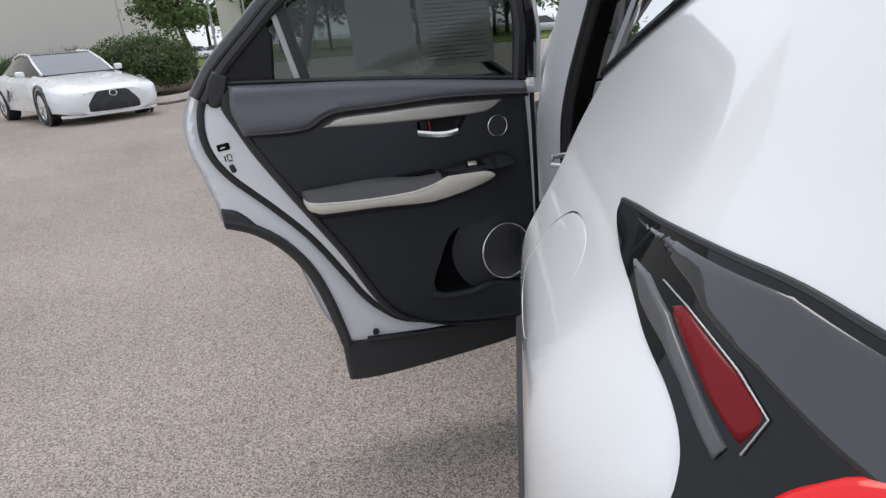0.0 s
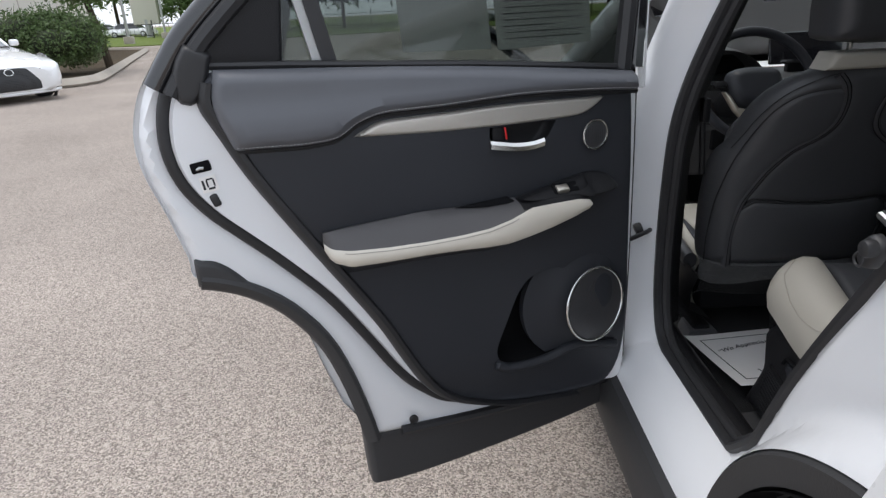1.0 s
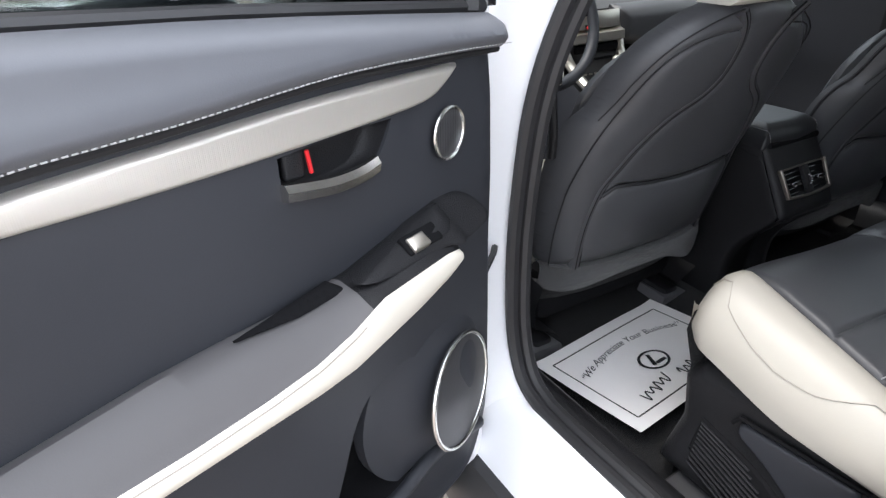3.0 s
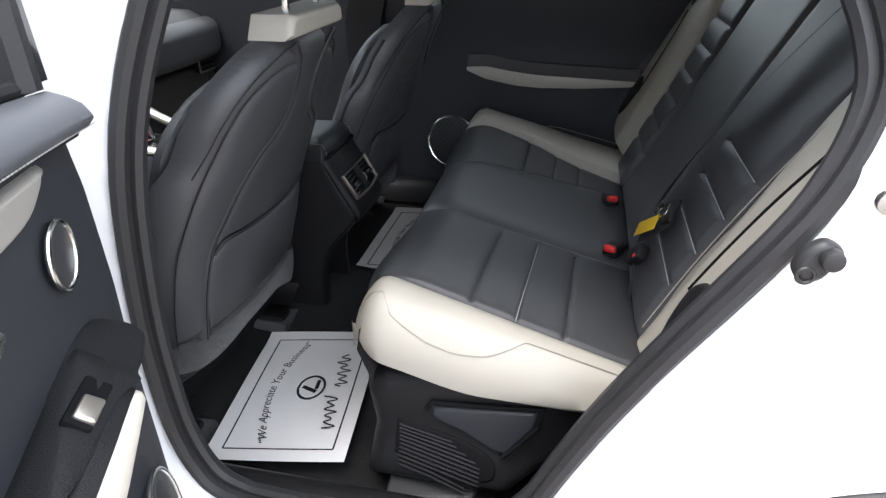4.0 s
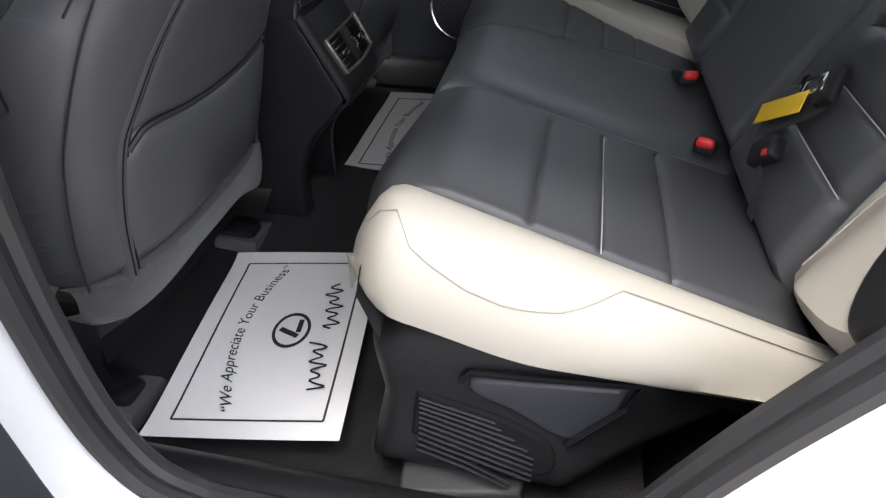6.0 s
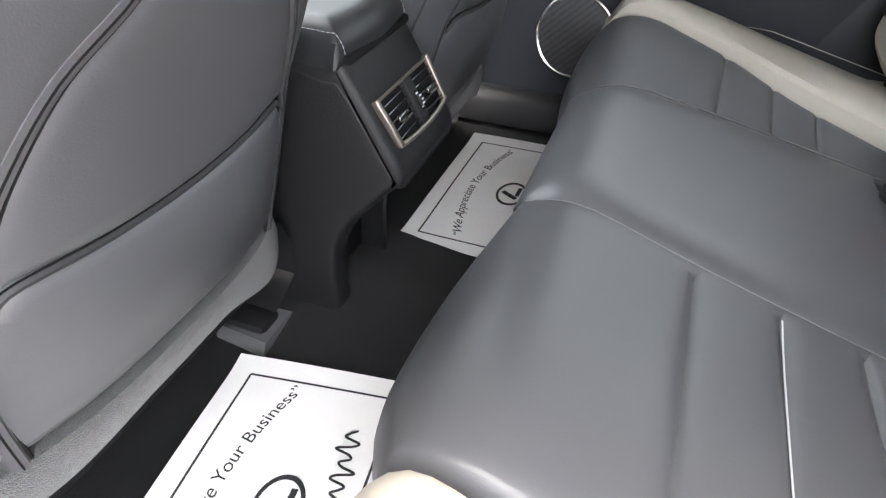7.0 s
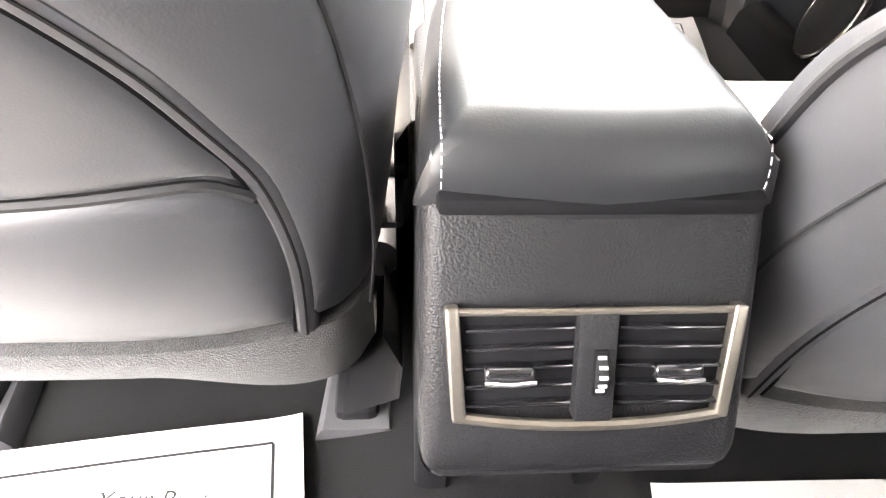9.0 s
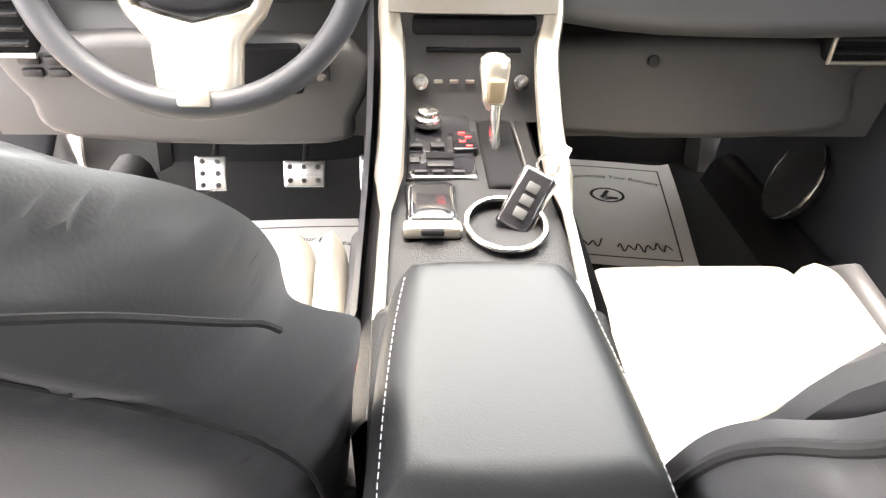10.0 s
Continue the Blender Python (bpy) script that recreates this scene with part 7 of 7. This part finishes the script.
# forward part: rails, bin lid, cup holder, controls
top_z = lambda y: float(np.interp(y, (1.20, 1.40, 1.62, 1.74, 1.80), (0.875, 0.872, 0.862, 0.872, 0.90)))
part("front_deck", loft([[(x, y, top_z(y) + dz) for x, dz in ((-0.112, -0.30), (-0.112, -0.02), (-0.100, 0.0), (0.0, 0.004), (0.100, 0.0), (0.112, -0.02), (0.112, -0.30))] for y in np.linspace(1.18, 1.80, 14)], False), M_PLASTIC, console)
for sx in (-1, 1):
    pts = curve_pts([(sx * 0.094, 1.28, 0.880), (sx * 0.098 + 0.006, 1.42, 0.884), (sx * 0.101 + 0.012, 1.56, 0.890), (sx * 0.103 + 0.016, 1.65, 0.915), (sx * 0.105 + 0.018, 1.72, 0.960), (sx * 0.109 + 0.02, 1.75, 1.01), (sx * 0.100 + 0.02, 1.77, 1.07)], 6, False)
    part("silver_rail", tube(pts, [0.006] * 8 + [0.010, 0.013] + [0.017] * (len(pts) - 10), 10, False, 0.7), M_SILVER, console, "satin silver console rail")
    part("knee_pad", loft([[(sx * x, y, z) for x, z in ((0.114, z0 + 0.0), (0.124, z0 - 0.03), (0.126, z0 - 0.12), (0.118, 0.47))] for y, z0 in ((1.30, 0.875), (1.50, 0.882), (1.64, 0.90), (1.74, 0.95), (1.80, 1.02))], False), M_VINYL, console)
part("bin_lid", pad(curve_pts([(-0.070, 1.43), (-0.070, 1.43), (-0.014, 1.43), (-0.014, 1.43), (-0.012, 1.515), (-0.012, 1.515), (-0.072, 1.515), (-0.072, 1.515)], 2), lambda a, b, h: (a, b, 0.874 + h), 0.010, 0.008, step=0.02), M_GLOSS, console, "gloss black bin lid")
part("bin_clasp", rbox(0.062, 0.024, 0.014, 0.004, 3, pose(-0.0425, 1.418, 0.880, -14, 0, 0)), M_SILVER, console, "silver bin clasp")
part("clasp_notch", rbox(0.024, 0.012, 0.006, 0.002, 2, pose(-0.0425, 1.406, 0.885, -20, 0, 0)), M_VOID, console)
part("cup_holder", bowl([(0.036 + 0.040 * math.cos(a), 1.425 + 0.046 * math.sin(a)) for a in np.linspace(0, 2 * math.pi, 41)[:-1]], lambda a, b, h: (a, b, 0.882 + h), 0.09, 0.9), M_VOID, console, "black cup holder well")
part("cup_ring", tube([(0.036 + 0.042 * math.cos(a), 1.425 + 0.048 * math.sin(a), 0.883) for a in np.linspace(0, 2 * math.pi, 49)[:-1]], 0.0035, 8, True), M_CHROME, console, "chrome cup holder ring")
part("control_panel", pad([(-0.070, 1.535), (0.018, 1.535), (0.018, 1.711), (-0.070, 1.711)], lambda a, b, h: (a, b, top_z(b) + h + 0.004), 0.004, 0.006, step=0.03), M_GLOSS, console)
knob = part("mode_knob", joined(disc(0.020, 0.014, 32, 0.004, pose(-0.040, 1.668, 0.886)), disc(0.015, 0.010, 32, 0.003, pose(-0.040, 1.668, 0.896))), M_CHROME, console, "silver drive mode knob")
for k, (x, y, sx, sy) in enumerate(((-0.075, 1.640, 0.018, 0.014), (-0.047, 1.640, 0.018, 0.014), (-0.077, 1.605, 0.014, 0.022), (-0.045, 1.590, 0.034, 0.014), (-0.070, 1.570, 0.016, 0.006), (-0.048, 1.570, 0.016, 0.006), (-0.024, 1.570, 0.016, 0.006))):
    part("button", rbox(sx, sy, 0.006, 0.002, 2, pose(x + 0.018, y - 0.024, top_z(y) + 0.010)), M_PLASTIC, console)
part("card_slot", rbox(0.036, 0.016, 0.006, 0.002, 2, pose(-0.027, 1.591, top_z(1.615) + 0.009)), M_VOID, console)
gd = part("gear_display", rbox(0.032, 0.050, 0.006, 0.002, 2, pose(0.008, 1.626, top_z(1.65) + 0.010)), M_GLOSS, console, "dark gear display with red lights")
for k in range(4):
    part("lit_mark", rbox(0.008, 0.003, 0.001, 0, 1, pose(0.004 + 0.008 * (k % 2), 1.644 - 0.012 * k, top_z(1.65) + 0.0136)), M_DISPLAY, gd)
part("gear_gate", pad([(0.028, 1.515), (0.078, 1.515), (0.078, 1.69), (0.028, 1.69)], lambda a, b, h: (a, b, top_z(b) + h + 0.004), 0.005, 0.006, step=0.03), M_VOID, console)
part("gate_edge", tube([(x, y, top_z(y) + 0.010) for x, y in ((0.077, 1.53), (0.079, 1.61), (0.077, 1.68))], 0.0025, 6), M_CHROME, console)
shift = part("gear_lever", tube([(0.046, 1.615, 0.86), (0.045, 1.630, 0.925)], [0.008, 0.007], 10), M_CHROME, console, "chrome gear lever with leather knob")
part("lever_knob", loft([[(0.044 + r * math.cos(a) * 1.0, 1.634 + (z - 0.9) * 0.3 + r * math.sin(a) * 0.75, z) for a in np.linspace(0, 2 * math.pi, 17)[:-1]] for z, r in ((0.915, 0.010), (0.925, 0.015), (0.945, 0.0175), (0.965, 0.020), (0.975, 0.019), (0.980, 0.012))]), M_SILVER, shift)
part("knob_front", rbox(0.022, 0.008, 0.034, 0.004, 3, pose(0.044, 1.627, 0.944, 10, 0, 0)), mat("tan stitched knob face", (0.32, 0.25, 0.16), 0.5, var=0.15, scale=60), shift)

fob = thing("key_fob", "black car key fob with pale buttons standing in the cup holder", "key")
fob.matrix_world = pose(0.060, 1.452, 0.893, 40, 22, -20)
part("shell", rbox(0.040, 0.075, 0.014, 0.006, 3), M_GLOSS, fob)
for k in range(3):
    part("button", rbox(0.014, 0.012, 0.003, 0.003, 2, pose(0, -0.018 + 0.016 * k, 0.008)), M_CLAD, fob)
part("chrome_edge", tube([(0.0205, -0.034, 0), (0.0205, 0.034, 0)], 0.002, 6), M_CHROME, fob)
part("key_ring", ring(0.012, 0.002, pose(0.004, 0.048, 0, 0, 0, 0), 24, 6), M_CHROME, fob)
part("tag", rbox(0.022, 0.026, 0.003, 0.003, 2, pose(0.008, 0.066, 0.0)), M_PAPER, fob)

# ---- dashboard ----
dash = thing("dashboard", "dark grey two-tone dashboard with a silver-framed centre stack", "dashboard")
M_DASH = grained("taupe-lit black vinyl", (0.050, 0.049, 0.050), 0.5, 500, 0.25, 0.0006)
dsec = lambda x: [(x, 2.30, 1.06), (x, 2.05, 1.125), (x, 1.86, 1.12), (x, 1.80, 1.09), (x, 1.80, 1.04), (x, 1.85, 0.985), (x, 1.83, 0.96), (x, 1.79, 0.88), (x, 1.80, 0.795), (x, 1.85, 0.775), (x, 2.25, 0.78)]
part("lower_panel", loft([dsec(x) for x in np.linspace(-0.70, 0.70, 15)], False), M_DASH, dash, "moulded soft-touch dashboard")
part("passenger_pad", pad(curve_pts([(0.13, 1.10), (0.13, 1.10), (0.70, 1.10), (0.70, 1.10), (0.70, 0.985), (0.60, 0.965), (0.30, 0.965), (0.13, 0.985), (0.13, 0.985)], 3), lambda a, b, h: (a, 1.80 - h, b), 0.06, 0.04, step=0.03), M_LEATHER, dash)
part("glovebox", pad(curve_pts([(0.14, 0.955), (0.62, 0.955), (0.64, 0.90), (0.62, 0.80), (0.16, 0.80), (0.135, 0.90)], 3), lambda a, b, h: (a, 1.815 - h, b), 0.03, 0.025, step=0.03), M_DASH, dash, "dark glove box lid")
part("glovebox_lock", disc(0.009, 0.006, 20, 0.002, pose(0.30, 1.782, 0.928, 90, 0, 0)), M_PLASTIC, dash)
for x in (-0.63, 0.605):
    vt = part("side_vent", rbox(0.10, 0.04, 0.095, 0.012, 3, pose(x, 1.79, 0.978)), M_VOID, dash, "side air vent")
    for k in range(4):
        part("vent_slat", rbox(0.085, 0.012, 0.006, 0.002, 2, pose(x, 1.768, 1.011 - 0.02 * k, 20, 0, 0)), M_PLASTIC, vt)
    part("vent_edge", tube([(x - 0.05, 1.768, 1.026), (x - 0.045, 1.768, 0.933), (x + 0.045, 1.768, 0.933)], 0.004, 6), M_SILVER, vt)
part("knee_bolster", pad(curve_pts([(-0.62, 0.95), (-0.15, 0.95), (-0.15, 0.83), (-0.20, 0.785), (-0.58, 0.795), (-0.63, 0.86)], 3), lambda a, b, h: (a, 1.80 - h, b), 0.025, 0.02, step=0.03), M_DASH, dash)
for k in range(6):
    part("switch", rbox(0.030, 0.01, 0.012, 0.003, 2, pose(-0.60 + 0.036 * (k % 3), 1.772, 0.925 - 0.018 * (k // 3))), M_PLASTIC, dash)
part("release_button", rbox(0.020, 0.010, 0.028, 0.003, 2, pose(-0.19, 1.770, 0.912)), M_GLOSS, dash)
# near-black block painted as the shade of an open cubby
part("shadow_cubby", rbox(0.14, 0.03, 0.07, 0.006, 2, pose(-0.29, 1.774, 0.915)), M_VOID, dash)
# centre stack, moved towards the passenger and nearer to fit the camera's view
SK = pose(0.020, -0.038, 0.0)
def at_stack(x, y, z, rx=0.0):
    return SK @ pose(x, y, z, rx, 0, 0)
part("stack_face", loft([[SK @ Vector(p) for p in ((-0.10, y, z), (-0.096, y - 0.008, z), (0.0, y - 0.012, z), (0.096, y - 0.008, z), (0.10, y, z))] for y, z in ((1.745, 0.868), (1.765, 0.91), (1.775, 0.96), (1.785, 1.01))], False), M_DASH, dash)
part("stack_core", rbox(0.21, 0.16, 0.20, 0.01, 2, at_stack(0, 1.88, 0.95)), M_DASH, dash)
part("stack_cubby", rbox(0.168, 0.05, 0.024, 0.006, 2, at_stack(0.003, 1.785, 0.993)), M_VOID, dash)
part("disc_slot", rbox(0.13, 0.012, 0.006, 0.002, 2, at_stack(0.003, 1.765, 0.962)), M_VOID, dash)
for x in (-0.070, 0.070):
    part("dial", disc(0.0115, 0.016, 28, 0.003, at_stack(x, 1.752, 0.922, 80)), M_CHROME, dash, "small silver dial")
for k in range(3):
    part("button", rbox(0.012, 0.004, 0.005, 0.001, 2, at_stack(-0.045 + 0.022 * k, 1.753, 0.921)), M_SILVER, dash)
part("upper_bridge", loft([[SK @ Vector(p) for p in ((-0.112, y, z), (-0.06, y - 0.006, z), (0.06, y - 0.006, z), (0.112, y, z))] for y, z in ((1.778, 1.006), (1.763, 1.012), (1.766, 1.036), (1.79, 1.044))], False), M_SILVER, dash, "satin silver bridge over the stack")
part("climate_panel", rbox(0.19, 0.02, 0.05, 0.004, 2, at_stack(0, 1.785, 1.070, -10)), M_SILVER, dash)
cd = part("climate_display", rbox(0.034, 0.006, 0.014, 0.002, 2, at_stack(-0.028, 1.772, 1.054, -10)), M_GLOSS, dash)
for k in range(3):
    part("lit_digit", rbox(0.006, 0.002, 0.009, 0.001, 1, at_stack(-0.038 + 0.010 * k, 1.768, 1.054, -10)), M_DISPLAY, cd)
part("centre_screen", rbox(0.26, 0.015, 0.11, 0.006, 3, pose(0, 1.90, 1.205, -12, 0, 0)), M_GLOSS, dash, "dark central screen")
part("screen_foot", rbox(0.10, 0.03, 0.06, 0.006, 2, pose(0, 1.92, 1.13)), M_PLASTIC, dash)
part("binnacle", loft([[(-0.335 + r * math.cos(a), y, 1.085 + 0.8 * r * math.sin(a)) for a in np.linspace(-0.2, math.pi + 0.2, 17)] for y, r in ((1.80, 0.165), (1.86, 0.175), (1.98, 0.165), (2.02, 0.14))], False), M_DASH, dash, "instrument binnacle hood")
part("instrument", rbox(0.30, 0.01, 0.12, 0.01, 2, pose(-0.335, 1.95, 1.13, -15, 0, 0)), M_GLOSS, dash)

# ---- steering wheel ----
SW = pose(-0.298, 1.62, 1.120, 64, 0, 0)
wheel = thing("steering_wheel", "black leather steering wheel with silver lower spokes", "steering wheel")
wheel.matrix_world = SW
rim = part("rim", tube([(0.183 * math.cos(a), 0.183 * math.sin(a) * 0.97, 0) for a in np.linspace(0, 2 * math.pi, 73)[:-1]], 0.0155, 12, True), M_VINYL, wheel)
part("hub", pad(curve_pts([(-0.075, 0.05), (0.0, 0.062), (0.075, 0.05), (0.088, 0.0), (0.062, -0.062), (0.0, -0.080), (-0.062, -0.062), (-0.088, 0.0)], 4), lambda a, b, h: (a, b, h - 0.02), 0.045, 0.035, step=0.02), M_VINYL, wheel, "padded black hub")
for sx in (-1, 1):
    part("spoke", loft([[(sx * x, y + 0.016, z), (sx * x, y, z + 0.006), (sx * x, y - 0.016, z), (sx * x, y, z - 0.01)] for x, y, z in ((0.07, 0.0, -0.01), (0.12, 0.004, -0.005), (0.172, 0.004, 0.0))]), M_GLOSS, wheel)
    part("thumb_pad", rbox(0.035, 0.020, 0.012, 0.004, 2, pose(sx * 0.115, 0.004, 0.006)), M_PLASTIC, wheel)
part("lower_spoke", pad([(-0.105, -0.015), (-0.085, -0.020), (-0.060, -0.070), (0.0, -0.086), (0.060, -0.070), (0.085, -0.020), (0.105, -0.015), (0.075, -0.080), (0.050, -0.110), (0.046, -0.168), (-0.046, -0.168), (-0.050, -0.110), (-0.075, -0.080)], lambda a, b, h: (a, b, h - 0.012), 0.016, 0.008, step=0.012), M_SILVER, wheel, "satin silver lower spoke")
part("wheel_badge", rbox(0.036, 0.018, 0.006, 0.003, 2, pose(0, -0.170, 0.0155)), M_SILVER, wheel)
part("column", tube([(0, 0, -0.03), (0, 0, -0.20)], 0.05, 16), M_PLASTIC, wheel)

# ---- pedals ----
def pedal(x, y, z, w, h, label):
    t = thing("pedal", label, "pedal", "drilled metal pedals")
    t.matrix_world = pose(x, y, z, 62, 0, 0)
    part("plate", rbox(w, h, 0.008, 0.005, 3), M_RIM, t)
    nx, ny = max(1, int(w / 0.024)), max(2, int(h / 0.024))
    for i in range(nx):
        for j in range(ny):
            part("stud", disc(0.0055, 0.004, 14, 0.001, pose((i - (nx - 1) / 2) * w / nx, (j - (ny - 1) / 2) * h / ny, 0.005)), M_RUBBER, t)
    part("arm", tube([(0, 0, -0.004), (0, 0.06, -0.05), (0, 0.16, -0.02)], 0.008, 8), M_BLACKIRON, t)


pedal(-0.290, 2.056, 0.575, 0.088, 0.058, "silver drilled brake pedal with black studs")
pedal(-0.155, 2.030, 0.594, 0.030, 0.074, "narrow silver drilled accelerator pedal with black studs")
pedal(-0.480, 2.04, 0.585, 0.064, 0.074, "silver drilled foot rest with black studs")
part("firewall", loft([[(x, y, z) for x in (-0.72, 0.72)] for y, z in ((2.34, 0.43), (2.38, 0.55), (2.40, 0.75), (2.42, 1.06))], False), M_CARPET, suv)
paper_mat(pose(-0.325, 1.865, 0.447, 0, 0, 2), 0.38, 0.40, 0.004)
paper_mat(pose(0.405, 2.10, 0.455, 2, 0, -9), 0.34, 0.42, 0.01)
buckle(-0.118, 1.285, 0.80, True, 0)

# ---- the driver door, open too, behind the rear door's glass ----
FH, FU = Vector((-0.86, 2.22, 0)), Vector((-0.92, -0.39, 0)).normalized()
FN = Vector((FU.y * -1, FU.x, 0))
fp = lambda a, b, h: tuple(FH + FU * a + FN * h + Vector((0, 0, b)))
fd = part("driver_door", pad(curve_pts([(0.0, 0.45), (0.0, 0.45), (0.0, 1.14), (0.0, 1.14), (0.5, 1.18), (1.10, 1.22), (1.10, 1.22), (1.13, 1.0), (1.08, 0.5), (1.02, 0.45)], 4), lambda a, b, h: fp(a, b, h - 0.08), 0.08, 0.03, step=0.06, back=-0.05), M_JAMB, suv, "open white driver door with black trim")
part("trim", pad(curve_pts([(0.04, 0.52), (0.04, 1.14), (0.5, 1.18), (1.03, 1.21), (1.04, 1.0), (0.98, 0.54)], 3), lambda a, b, h: fp(a, b, h), 0.03, 0.02, step=0.06), M_VINYL, fd)
part("window_frame", tube([fp(1.10, 1.22, -0.03), fp(1.04, 1.42, -0.05), fp(0.97, 1.60, -0.09), fp(0.75, 1.60, -0.09), fp(0.40, 1.42, -0.06), fp(0.06, 1.15, -0.03)], 0.025, 8), M_GLOSS, fd)
g2 = part("glass", sheet([(0.08, 1.14), (0.40, 1.41), (0.75, 1.59), (0.97, 1.59), (1.08, 1.20)], lambda a, b, h: fp(a, b, -0.05), lambda a, b: 0.0, 0.1), M_CLEAR, fd)
g2.visible_shadow = False
part("armrest", loft([[fp(a, 0.98 + dz, n) for dz, n in ((0.02, 0.02), (0.02, 0.08), (-0.03, 0.08), (-0.05, 0.02))] for a in (0.25, 0.6, 0.95)]), M_LEATHER_W_DIM, fd)
